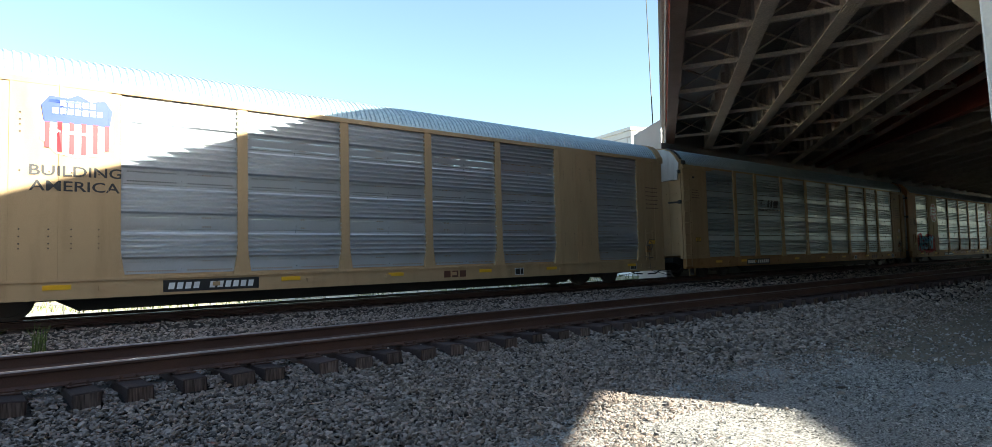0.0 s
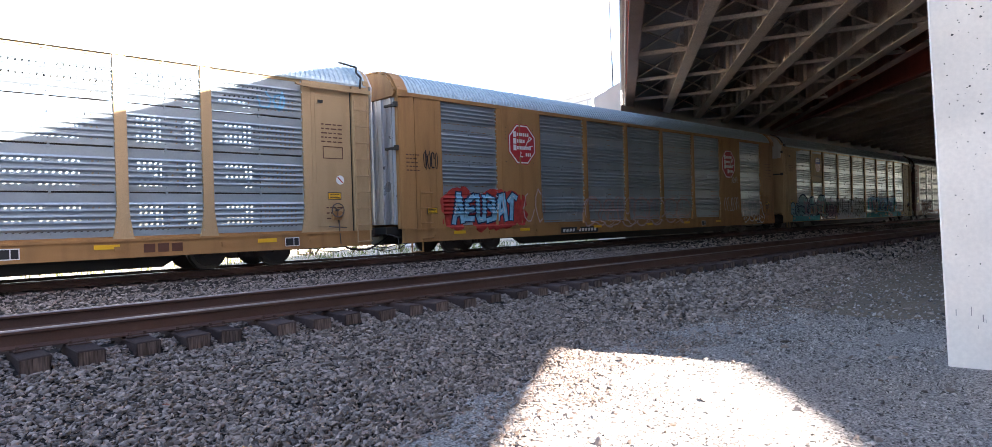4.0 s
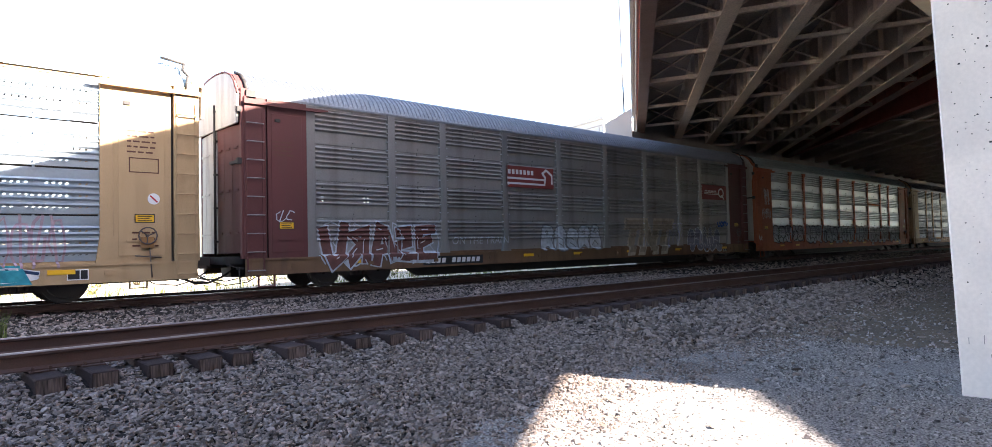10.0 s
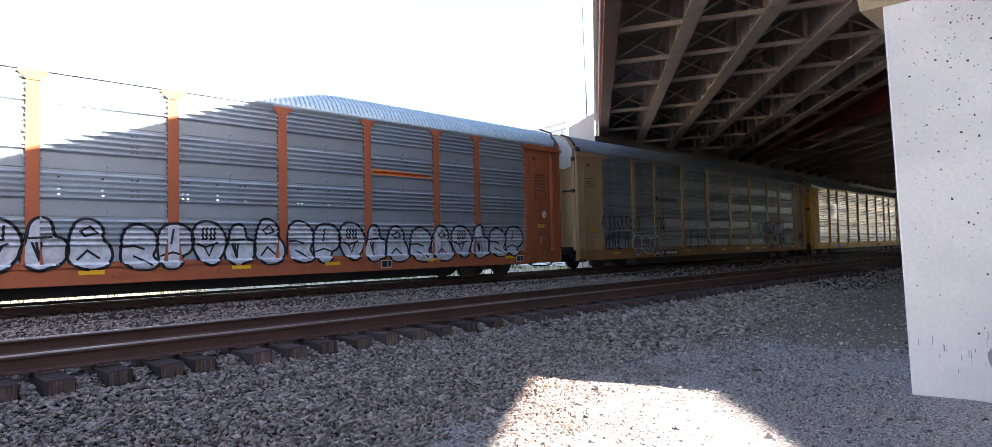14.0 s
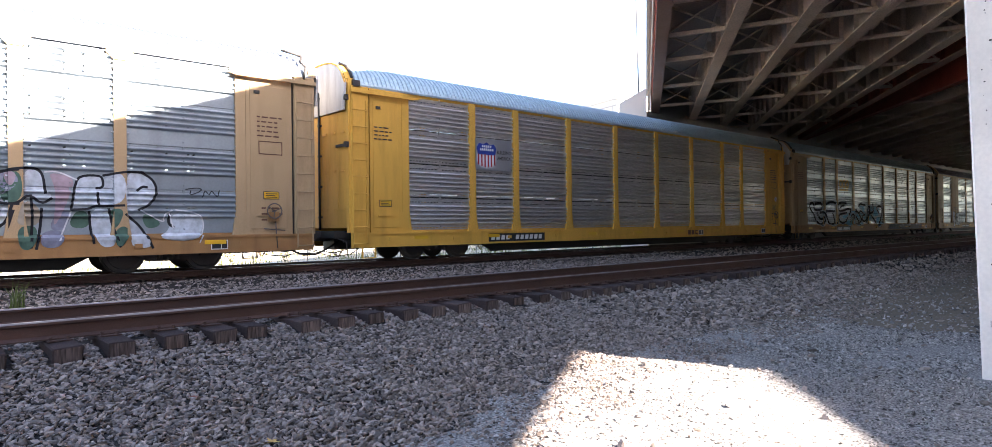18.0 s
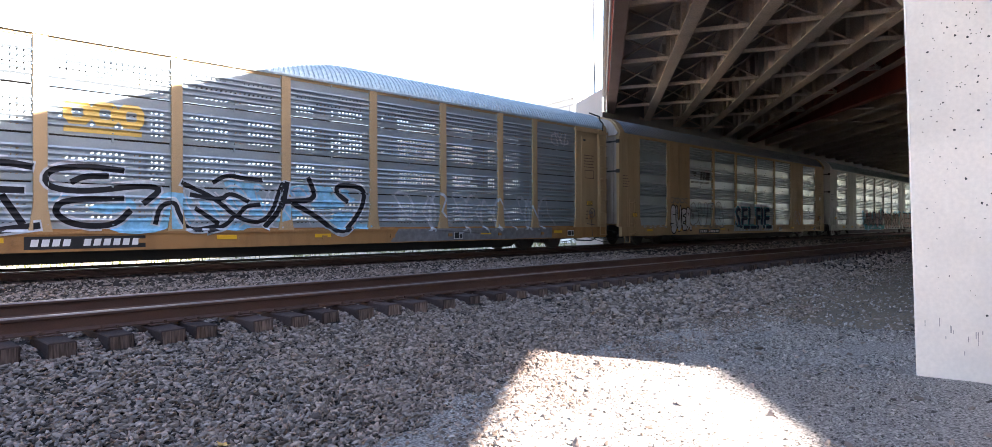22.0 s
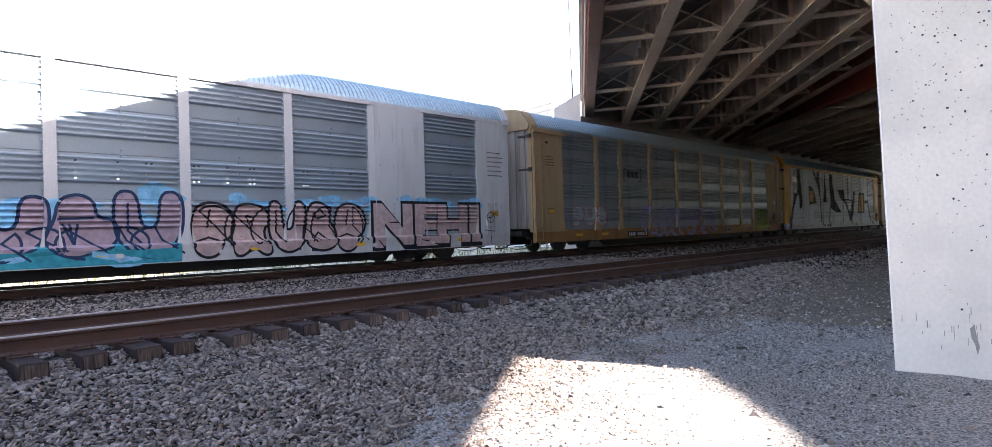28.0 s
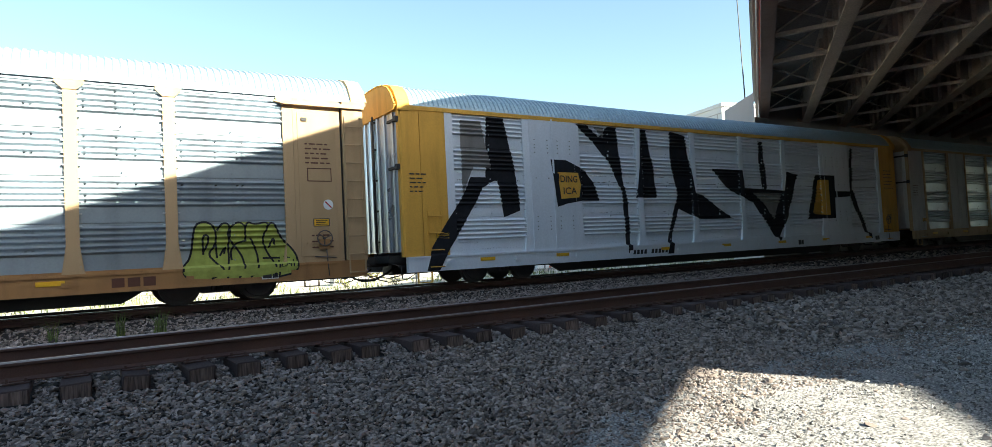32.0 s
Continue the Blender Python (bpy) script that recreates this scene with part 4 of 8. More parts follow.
def sheet_mesh(width, style, mat, holes, variant=0, slots=False):
    """One ribbed side sheet. Holes: numbers of the joints between ribs that are pierced by slanted slots."""
    key = (round(width, 2), style, mat.name, holes, variant, slots)
    if key in SHEET_CACHE:
        return SHEET_CACHE[key]
    bm = bmesh.new()
    pts = rib_points(style)
    x0, x1 = 0.10, width - 0.10
    r = random.Random(17 * variant + 3)
    spans = {}
    for j in holes:
        spans[j] = []
        fine = j >= 20 or style != "perf"
        a, b = (0.04, 0.46) if fine else r.choice(((0.06, 0.5), (0.1, 0.9), (0.3, 0.62), (0.08, 0.44)))
        c, d = (0.54, 0.96) if fine else r.choice(((0.64, 0.92), (0.7, 0.9), (0.56, 0.9)))
        x = x0 + 0.1
        while x < x1 - 0.15:
            u = (x - x0) / (x1 - x0)
            if style == "flush" and j < 20:
                if int(u * 23 + variant) % 23 in (3, 4, 11, 16, 17):
                    spans[j].append((x, x + 0.045))
            elif a < u < b or c < u < d:
                spans[j].append((x, x + (0.028 if fine else 0.045)))
            x += 0.055 if j >= 20 else 0.12
    for (za, ya), (zb, yb) in zip(pts, pts[1:]):
        flat = abs(ya - yb) < 0.003 and 0.05 < ya < 0.1
        joint = hole_row(style, (za + zb) / 2)
        quads = [(x0, x1)]
        # Seam recess faces go black: the shade in the slit is put into colour.
        seam = style != "flush" and (min(ya, yb) > 0.1 or (yb > 0.1 and ya > 0.05))
        # Far-side sheets are cut open, out of sight, so near holes look daylit.
        if slots and style == "perf" and joint % 3 and not flat and not seam:
            quads = [(x0, x0 + 0.2), ((x0 + x1) / 2 - 0.1, (x0 + x1) / 2 + 0.1), (x1 - 0.2, x1)]
        elif slots and flat and (style == "perf" or 0 < joint < 5):
            quads = [(x0, x0 + 0.2), (x1 - 0.2, x1)]
        elif flat and joint in spans:
            e = [x0] + [v for ab in spans[joint] for v in ab] + [x1]
            sa, sb = (0.0, 0.0) if joint >= 20 else (0.0, (zb - za) * 1.6)
            for a, b in zip(e[::2], e[1::2]):
                a0, a1 = (a, a) if a == x0 else (a + sa, a + sb)
                b0, b1 = (b, b) if b == x1 else (b + sa, b + sb)
                bm.faces.new([bm.verts.new(p) for p in ((a0, ya, za), (b0, ya, za), (b1, yb, zb), (a1, yb, zb))])
            continue
        for a, b in quads:
            bm.faces.new([bm.verts.new(p) for p in ((a, ya, za), (b, ya, za), (b, yb, zb), (a, yb, zb))]).material_index = 1 if seam else 0
    # turned edges give the sheet its thickness
    for (za, ya), (zb, yb) in ((pts[0], (pts[0][0], 0.12)), (pts[-1], (pts[-1][0], 0.12))):
        bm.faces.new([bm.verts.new(p) for p in ((x0, ya, za), (x1, ya, za), (x1, yb, zb), (x0, yb, zb))])
    # bolt heads down both sides and in the middle
    for x in (x0 + 0.03, (x0 + x1) / 2, x1 - 0.03):
        for z in (0.10, 0.40, 0.68):
            box(bm, x - 0.012, x + 0.012, -0.004, 0.05, z - 0.012, z + 0.012)
        box(bm, x - 0.022, x + 0.022, 0.04, 0.075, 0.93, SHEET_H - 0.002)
    bmesh.ops.remove_doubles(bm, verts=bm.verts[:], dist=1e-5)
    me = mesh_of(bm, "side_sheet", mat, M_BLACK)
    SHEET_CACHE[key] = me
    return me


ROOF_ARC = ((0.0, 5.0), (0.0, 5.06), (0.06, 5.16), (0.22, 5.42), (0.45, 5.62), (0.8, 5.75), (1.2, 5.80), (1.55, 5.81))
ROOF_FULL = list(ROOF_ARC) + [(W - y, z) for y, z in ROOF_ARC[-2::-1]]


def roof_mesh(mat, L):
    """Arched sheet steel with close ribs across the car."""
    verts, faces = [], []
    xs = []
    x = 0.12
    while x < L - 0.12:
        xs += [(x, 0.0), (x + 0.05, 0.0), (x + 0.075, 0.032), (x + 0.125, 0.032)]
        x += 0.15
    n = len(ROOF_FULL)
    for x, up in xs:
        for k, (y, z) in enumerate(ROOF_FULL):
            edge = k < 2 or k > n - 3
            u = 0 if edge else up
            verts.append((x, y - (u * 0.7 if k < 5 else 0) + (u * 0.7 if k > n - 6 else 0), z + u * (0.7 if k < 5 or k > n - 6 else 1)))
    for i in range(len(xs) - 1):
        for k in range(n - 1):
            faces.append((i * n + k, (i + 1) * n + k, (i + 1) * n + k + 1, i * n + k + 1))
    me = bpy.data.meshes.new("roof")
    me.from_pydata(verts, [], faces)
    me.materials.append(mat)
    return me


ROOFS = {}


def bolt_row_mesh():
    """Bright bolt heads down both edges of a side post."""
    bm = bmesh.new()
    for x in (-0.15, 0.15):
        z = Z_SILL1 + 0.75
        while z < Z_PAN1 - 0.1:
            prism(bm, [(x - 0.022, z - 0.014), (x + 0.022, z - 0.014), (x + 0.03, z), (x + 0.022, z + 0.014), (x - 0.022, z + 0.014), (x - 0.03, z)], -0.006, 0.04)
            z += 0.26
    return mesh_of(bm, "fastening_strip", M_GALVB)


def post_mesh(mat, cap):
    """Side post, flared towards the sill."""
    bm = bmesh.new()
    w = 0.125
    prism(bm, [(-0.22, Z_SILL1 - 0.02), (0.22, Z_SILL1 - 0.02), (0.19, Z_SILL1 + 0.12), (w, Z_SILL1 + 0.6), (w, Z_PAN1), (-w, Z_PAN1), (-w, Z_SILL1 + 0.6), (-0.19, Z_SILL1 + 0.12)], -0.004, 0.09)
    if cap:
        prism(bm, [(-w, Z_PAN1 - 0.2), (w, Z_PAN1 - 0.2), (0.27, Z_PAN1 - 0.06), (0.27, Z_PAN1 + 0.01), (-0.27, Z_PAN1 + 0.01), (-0.27, Z_PAN1 - 0.06)], -0.02, -0.002)
    return mesh_of(bm, "side_post", mat)


def wheelset_mesh():
    bm = bmesh.new()
    tube(bm, (0, -0.95, 0), (0, 0.95, 0), 0.075, 10)
    for s in (-1, 1):
        for (a, b, r1, r2) in ((0.68, 0.815, 0.457, 0.452), (0.645, 0.68, 0.485, 0.485)):
            tube(bm, (0, s * a, 0), (0, s * b, 0), r1, 28, r2)
        tube(bm, (0, s * 0.815, 0), (0, s * 0.83, 0), 0.37, 24, 0.36)
        tube(bm, (0, s * 0.83, 0), (0, s * 1.03, 0), 0.10, 14)
        for k in range(3):
            a = k * 2.094
            tube(bm, (0.055 * math.cos(a), s * 1.03, 0.055 * math.sin(a)), (0.055 * math.cos(a), s * 1.05, 0.055 * math.sin(a)), 0.016, 6)
    return mesh_of(bm, "wheelset", M_WHEEL)


def truck_mesh():
    """Two cast side frames with a bolster."""
    bm = bmesh.new()
    for s in (-1, 1):
        y0, y1 = sorted((s * 0.93, s * 1.07))
        prism(bm, [(-1.15, 0.40), (-0.72, 0.42), (-0.45, 0.26), (0.45, 0.26), (0.72, 0.42), (1.15, 0.40), (1.15, 0.58), (0.6, 0.74), (-0.6, 0.74), (-1.15, 0.58)], y0, y1)
        for sx in (-0.89, 0.89):
            box(bm, sx - 0.17, sx + 0.17, min(s * 0.92, s * 1.09), max(s * 0.92, s * 1.09), 0.36, 0.56)
        for k in (-0.2, -0.07, 0.07, 0.2):
            tube(bm, (k, s * 1.075, 0.30), (k, s * 1.075, 0.58), 0.055, 8)
    box(bm, -0.22, 0.22, -1.1, 1.1, 0.44, 0.62)
    return mesh_of(bm, "truck", M_TRUCK)


ME = {}


def common_meshes():
    ME["wheelset"], ME["truck"], ME["bolts"] = wheelset_mesh(), truck_mesh(), bolt_row_mesh()
    bm = bmesh.new()
    box(bm, -0.25, 0.25, -0.012, 0.0, -0.05, 0.05)
    ME["reflector"] = mesh_of(bm, "reflector", M_REFL)
    # coupler and hose
    bm = bmesh.new()
    prism(bm, [(-0.62, -0.12), (-0.72, 0.02), (-0.62, 0.16), (-0.3, 0.10), (0.6, 0.07), (0.6, -0.07), (-0.3, -0.10)], 0.62, 0.90, "z")
    ME["coupler"] = mesh_of(bm, "coupler", M_TRUCK)
    bm = bmesh.new()
    pts = [(0.25, -0.35, 0.62), (-0.1, -0.4, 0.42), (-0.45, -0.36, 0.26), (-0.8, -0.2, 0.24)]
    for a, b in zip(pts, pts[1:]):
        tube(bm, a, b, 0.03, 8)
    ME["hose"] = mesh_of(bm, "air_hose", M_RUBBER)
    bm = bmesh.new()
    pts = [(0.5, -1.2, 0.66), (0.1, -1.25, 0.40), (-0.3, -1.1, 0.30), (-0.72, -0.7, 0.38), (-0.86, -0.4, 0.55)]
    for a, b in zip(pts, pts[1:]):
        tube(bm, a, b, 0.016, 6)
    ME["cable"] = mesh_of(bm, "brake_cable", M_RUBBER)
    bm = bmesh.new()
    pts = [(0.9, -0.9, 0.55), (0.3, -0.95, 0.24), (-0.2, -0.8, 0.18), (-0.75, -0.3, 0.40)]
    for a, b in zip(pts, pts[1:]):
        tube(bm, a, b, 0.014, 6)
    ME["cable_low"] = mesh_of(bm, "brake_cable", M_RUBBER)
    bm = bmesh.new()
    pts = [(-0.1, -1.5, 0.28), (-0.12, -1.48, 0.62), (-0.3, -1.3, 0.70), (-0.34, -0.1, 0.74)]
    for a, b in zip(pts, pts[1:]):
        tube(bm, a, b, 0.018, 6)
    box(bm, -0.12, 0.9, -1.34, -1.28, 0.58, 0.64)
    ME["lever"] = mesh_of(bm, "uncoupling_lever", M_BLACK)


def rung_mesh(mat, w):
    key = (mat.name, w)
    if key not in ME:
        bm = bmesh.new()
        pts = [(0.0, -0.005, 0), (0.0, -0.085, 0), (w, -0.085, 0), (w, -0.005, 0)]
        for a, b in zip(pts, pts[1:]):
            tube(bm, a, b, 0.017, 6)
        ME[key] = mesh_of(bm, "rung", mat)
    return ME[key]


def end_door_meshes(mat_body, mat_near, mat_far, mat_plate, hood):
    """Leading end: tall folding doors between body corner posts, under an arched end plate."""
    out = []
    cut = 4.9 if hood else 4.3
    for y0, y1 in ((0.12, W / 2 - 0.03), (W / 2 + 0.03, W - 0.12)):
        bm = bmesh.new()
        edges = np.linspace(y0, y1, 4)
        for a, b in zip(edges, edges[1:]):
            pa, pb = (-0.11 * (1 - ((y - W / 2) / (W / 2)) ** 2) for y in (a, b))
            prism(bm, [(pa, a + 0.008), (pb, b - 0.008), (pb + 0.06, b - 0.008), (pa + 0.06, a + 0.008)], 1.0, cut, "z")
            m, pm = (a + b) / 2, (pa + pb) / 2
            if hood:
                box(bm, pm - 0.05, pm + 0.02, m - 0.05, m + 0.05, 1.02, cut)
            for z in (1.5, 2.6, 3.7):
                box(bm, pm - 0.03, pm, m - 0.12, m + 0.12, z, z + 0.05)
        out.append(("end_door", bm, mat_near if y0 < 1 else mat_far, "tall folding end door"))
    bm = bmesh.new()
    tube(bm, (-0.17, W / 2, 0.95), (-0.17, W / 2, 5.0), 0.035, 8)
    for z in (1.3, 2.2, 3.1, 4.0, 4.8):
        box(bm, -0.19, -0.1, W / 2 - 0.07, W / 2 + 0.07, z, z + 0.05)
    out.append(("locking_rod", bm, M_BLACK, "black door locking rods"))
    bm = bmesh.new()
    prism(bm, [(0.10, cut + 0.015)] + [(y, z - 0.03) for y, z in ROOF_FULL if z > 5.0] + [(W - 0.10, cut + 0.015)], -0.16, -0.10, "x")
    out.append(("end_plate", bm, mat_plate, "arched end plate"))
    bm = bmesh.new()
    arc = [(y, z) for y, z in ROOF_FULL if z > 5.0]
    for (ya, za), (yb, zb) in zip(arc, arc[1:]):
        tube(bm, (-0.15, ya, za), (-0.15, yb, zb), 0.028, 6)
    out.append(("edge_angle", bm, mat_body, ""))
    bm = bmesh.new()
    prism(bm, arc, -0.09, 0.14, "x")
    if hood:
        hooded = [(y - 0.05 if y < 0.5 else y + 0.05 if y > W - 0.5 else y, z + 0.045) for y, z in arc]
        prism(bm, [(-0.05, 4.9)] + hooded + [(W + 0.05, 4.9)], -0.08, 0.3, "x")
    out.append(("end_arch", bm, mat_body, "arched roof end"))
    return out


def bmesh_box(*dims):
    bm = bmesh.new()
    box(bm, *dims)
    return bm


def build_wagon(i, label, kind, body, sheet, roof, style="flush", holes=(), door=None, plain=None, cap=False, sill=None, trim=None, centre=None, far=None, near=None, eave=None):
    door, plain, sill, trim = door or M_GALVB, plain or body, sill or body, trim or body
    c = thing("autorack_wagon", label, "railway wagon", "wagons of the passing freight train")
    L = LENGTH[kind]
    bays = BAYS_A if kind == "A" else BAYS_B
    e0, e1 = bays[0][0], bays[-1][1]
    rnd = random.Random(100 + i)
    # side sheets, both sides
    for side in (0, 1):
        for bi, (a, b) in enumerate(bays):
            for k in range(SHEETS):
                v = (3 * i + 5 * k + 2 * bi) % 5
                h = holes if v or len(holes) < 3 else holes[::2]
                if style == "flush" and holes == SPARSE and (k + bi) % 4 == 3:
                    h = ()
                me = sheet_mesh(b - a, style, sheet, holes if side else h, 0 if side else v, bool(side))
                z = Z_PAN0 + k * SHEET_H
                if side:
                    put("side_sheet", me, c, (L - a, W, z), 180)
                else:
                    put("side_sheet", me, c, (a, 0, z))
        # posts
        pm = post_mesh(trim, cap)
        xs = sorted({round(v, 3) for ab in bays for v in ab})
        for x in xs:
            put("side_post", pm, c, (x, 0, 0) if not side else (L - x, W, 0), 180 if side else 0)
            if not side and e0 < x < e1 and style == "flush":
                put("fastening_strip", ME["bolts"], c, (x, 0, 0), label="bright bolt heads along a post", kind="stuff")
        # plain end sections
        for x0, x1 in ((0.0, e0 - 0.13), (e1 + 0.13, L)):
            lead = x0 < 1
            g = 0.06 if kind == "A" else 0.012
            c0, c1 = (x0, 0.56) if lead else (L - 0.56, x1)
            q0, q1 = (0.56 + g, x1) if lead else (x0, L - 0.56 - g)
            at, rz = ((0, 0, 0), 0) if not side else ((L, W, 0), 180)
            bm = bmesh.new()
            box(bm, q0, q1, -0.005, 0.05, Z_SILL1 - 0.01, Z_PAN1 + 0.02)
            put("end_panel", mesh_of(bm, "end_panel", plain), c, at, rz, "plain painted end panel")
            if kind == "A":
                put("access_panel", mesh_of(bmesh_box(q0 + 0.1, q1 - 0.14, -0.018, -0.005, 1.0, 4.64), "access_panel", plain, bevel=0.006), c, at, rz)
                put("hand_hold", mesh_of(bmesh_box(q0 + 0.2, q0 + 0.34, -0.05, -0.018, 4.42, 4.5), "hand_hold", M_BLACK), c, at, rz)
                put("hand_hold", mesh_of(bmesh_box(q0 + 0.25, q1 - 0.3, -0.045, -0.018, 1.32, 1.35), "hand_hold", plain), c, at, rz)
            bm = bmesh.new()
            box(bm, c0, c1, -0.06 if kind == "A" else -0.012, 0.05, Z_SILL1 - 0.01, Z_PAN1 + 0.02)
            put("ladder_column", mesh_of(bm, "ladder_column", plain, bevel=0.012), c, at, rz, "painted corner column")
            # Black strip in the column gap; its colour stands in for shade inside.
            bm = bmesh.new()
            box(bm, 0.5 if lead else L - 0.68, 0.68 if lead else L - 0.5, 0.053, 0.07, Z_SILL1, Z_PAN1)
            put("joint_backing", mesh_of(bm, "joint_backing", M_BLACK), c, at, rz)
            if kind == "A":
                bm = bmesh.new()
                pts = [(-0.02, 4.80), (2.05, 4.80), (2.3, 4.85), (2.3, 4.88), (-0.02, 4.90)]
                prism(bm, pts if lead else [(L - x, z) for x, z in pts[::-1]], -0.13, -0.062)
                put("eave_bracket", mesh_of(bm, "eave_bracket", body), c, at, rz)
        if kind == "B":
            for x0, x1 in PLAIN_B:
                bm = bmesh.new()
                box(bm, x0 + 0.12, x1 - 0.12, -0.02, 0.05, Z_SILL1, Z_PAN1 + 0.02)
                m = (x0 + x1) / 2
                box(bm, m - 0.035, m + 0.035, -0.035, -0.02, Z_SILL1, Z_PAN1)
                for z in (1.5, 1.6, 1.75, 1.9, 3.1, 3.9, 4.05, 4.15, 4.3):
                    for xx in (x0 + 0.3, m - 0.2, m + 0.2, x1 - 0.3):
                        box(bm, xx - 0.014, xx + 0.014, -0.03, -0.02, z - 0.014, z + 0.014, 1)
                put("plain_panel", mesh_of(bm, "plain_panel", centre or plain, M_BLACK), c, (0, 0, 0) if not side else (L, W, 0), 180 if side else 0, "plain riveted panel")
        # sill and eave rail
        bm = bmesh.new()
        box(bm, 0.05, L - 0.05, -0.05, 0.10, Z_SILL0, Z_SILL1)
        box(bm, 0.05, L - 0.05, -0.075, -0.05, Z_SILL1 - 0.06, Z_SILL1)
        box(bm, 0.3, L - 0.3, 0.07, 0.095, Z_SILL1, Z_PAN0 + 0.08)
        for x in np.arange(1.2, L - 1, 2.35):
            box(bm, x, x + 0.16, -0.085, -0.05, Z_SILL0 + 0.16, Z_SILL0 + 0.26)
        put("side_sill", mesh_of(bm, "side_sill", sill), c, (0, 0, 0) if not side else (L, W, 0), 180 if side else 0, "painted side sill")
        bm = bmesh.new()
        box(bm, 0.0, L, -0.027 if kind == "B" else 0.045, 0.075, Z_PAN1 - 0.05, Z_EAVE + 0.03)
        put("eave_rail", mesh_of(bm, "eave_rail", eave or (sheet if cap else trim)), c, (0, 0, 0) if not side else (L, W, 0), 180 if side else 0)
        # ladders at both ends of each side
        for lx, z1 in ((0.05, 4.5), (L - 0.5, 4.5)):
            if kind == "B":
                lx, z1 = (0.72, 2.0) if lx < 1 else (L - 1.2, 2.0)
            out = 0.06 if kind == "A" else 0.0
            bm = bmesh.new()
            for x in (0.0, 0.42):
                box(bm, x - 0.018, x + 0.018, -0.03 - out, -0.005 - out, 0.5, z1 + 0.1)
            lad = put("ladder", mesh_of(bm, "ladder", plain), c, (lx, 0, 0) if not side else (L - lx, W, 0), 180 if side else 0)
            z = 0.55
            while z < z1:
                put("rung", rung_mesh(trim if kind == "A" else plain, 0.42), lad, (0, -out, z))
                z += 0.47
        for x in (2.6, 5.2, 9.9, 13.1, 16.4, 19.7, 23.8):
            x += rnd.uniform(-0.5, 0.5)
            put("reflector", ME["reflector"], c, (x, -0.052, Z_SILL0 + 0.26) if not side else (L - x, W + 0.052, Z_SILL0 + 0.26), 180 if side else 0, "yellow reflective strip")
    # roof
    if (roof.name, kind) not in ROOFS:
        ROOFS[roof.name, kind] = roof_mesh(roof, L)
    put("roof", ROOFS[roof.name, kind], c, label="ribbed arched steel roof")
    # ends
    for k, (nm, bm, mt, lb) in enumerate(end_door_meshes(body, *((door, door, far or body, True) if kind == "B" or i == 11 else (near or body, far or M_ENDWHITE, M_ENDWHITE, False)))):
        me = mesh_of(bm, nm, mt)
        put(nm, me, c, (0, 0, 0), label=lb)
        if nm != "edge_angle":
            put(nm, me, c, (L, W, 0), 180, label=lb)
    # corner gate posts
    bm = bmesh.new()
    box(bm, -0.06, 0.10, 0.0, 0.14, Z_SILL1, 5.2)
    me = mesh_of(bm, "corner_post", body)
    for x, y, rz in ((0, 0, 0), (L, W, 180), (0.04, W - 0.14, 0), (L - 0.04, 0.14, 180)):
        put("corner_post", me, c, (x, y, 0), rz)
    # hand brake on the near side of the trailing end
    hx = L - 1.15
    hb = part("hand_brake", bmesh_box(hx - 0.13, hx + 0.13, -0.10, -0.005, 1.18, 1.42), M_TAN2 if body is M_TAN else body, c, "worn hand brake gear")
    bm = bmesh.new()
    hoop = [[bm.verts.new((hx + (0.19 + 0.016 * math.cos(q)) * math.cos(a), -0.13 + 0.016 * math.sin(q), 1.45 + (0.19 + 0.016 * math.cos(q)) * math.sin(a))) for q in np.arange(0, 6.2, math.tau / 5)] for a in np.arange(0, 6.2, math.tau / 14)]
    for g, o in zip(hoop, hoop[1:] + hoop[:1]):
        for k in range(5):
            bm.faces.new((g[k], g[(k + 1) % 5], o[(k + 1) % 5], o[k]))
    for a in (0.4, 2.5, 4.6):
        tube(bm, (hx, -0.12, 1.45), (hx + 0.19 * math.cos(a), -0.13, 1.45 + 0.19 * math.sin(a)), 0.012, 6)
    tube(bm, (hx, -0.14, 1.45), (hx, -0.005, 1.45), 0.03, 8)
    part("brake_wheel", bm, M_TRUCK, hb, "dark iron brake wheel")
    bm = bmesh.new()
    tube(bm, (hx + 0.05, -0.06, 1.2), (hx + 0.1, -0.06, 0.5), 0.014, 6)
    tube(bm, (hx - 0.25, -0.06, 1.0), (hx + 0.3, -0.06, 0.95), 0.016, 6)
    part("brake_chain", bm, M_TRUCK, hb)
    if kind == "A" and i != 11:
        bm = bmesh.new()
        arc = [(y, z + 0.03) for y, z in ROOF_FULL[2:6]]
        for (ya, za), (yb, zb) in zip(arc, arc[1:]):
            tube(bm, (0.10, ya - 0.03, za), (0.10, yb - 0.03, zb), 0.04, 6)
        box(bm, 0.06, 0.3, -0.06, 0.02, 4.95, 5.16)
        part("roof_strap", bm, M_BLACK, c, "black strap over the roof shoulder")
        bm = bmesh.new()
        arc = [(L - 0.3, -0.06, 4.95), (L - 0.24, -0.05, 5.28), (L - 0.34, 0.04, 5.42), (L - 0.28, 0.12, 5.6), (L - 0.75, 0.3, 5.72)]
        for a, b in zip(arc, arc[1:]):
            tube(bm, a, b, 0.03, 6)
        part("roof_hook", bm, M_BLACK, c, "black bent rod at the roof end")
    # decks and underframe
    bm = bmesh.new()
    for z in (1.0, 3.0):
        box(bm, 0.15, L - 0.15, 0.12, W - 0.12, z, z + 0.07)
    part("deck", bm, M_DECK, c, "dark inner decks")
    bm = bmesh.new()
    box(bm, 0.1, L - 0.1, W / 2 - 0.35, W / 2 + 0.35, 0.36, 0.9)
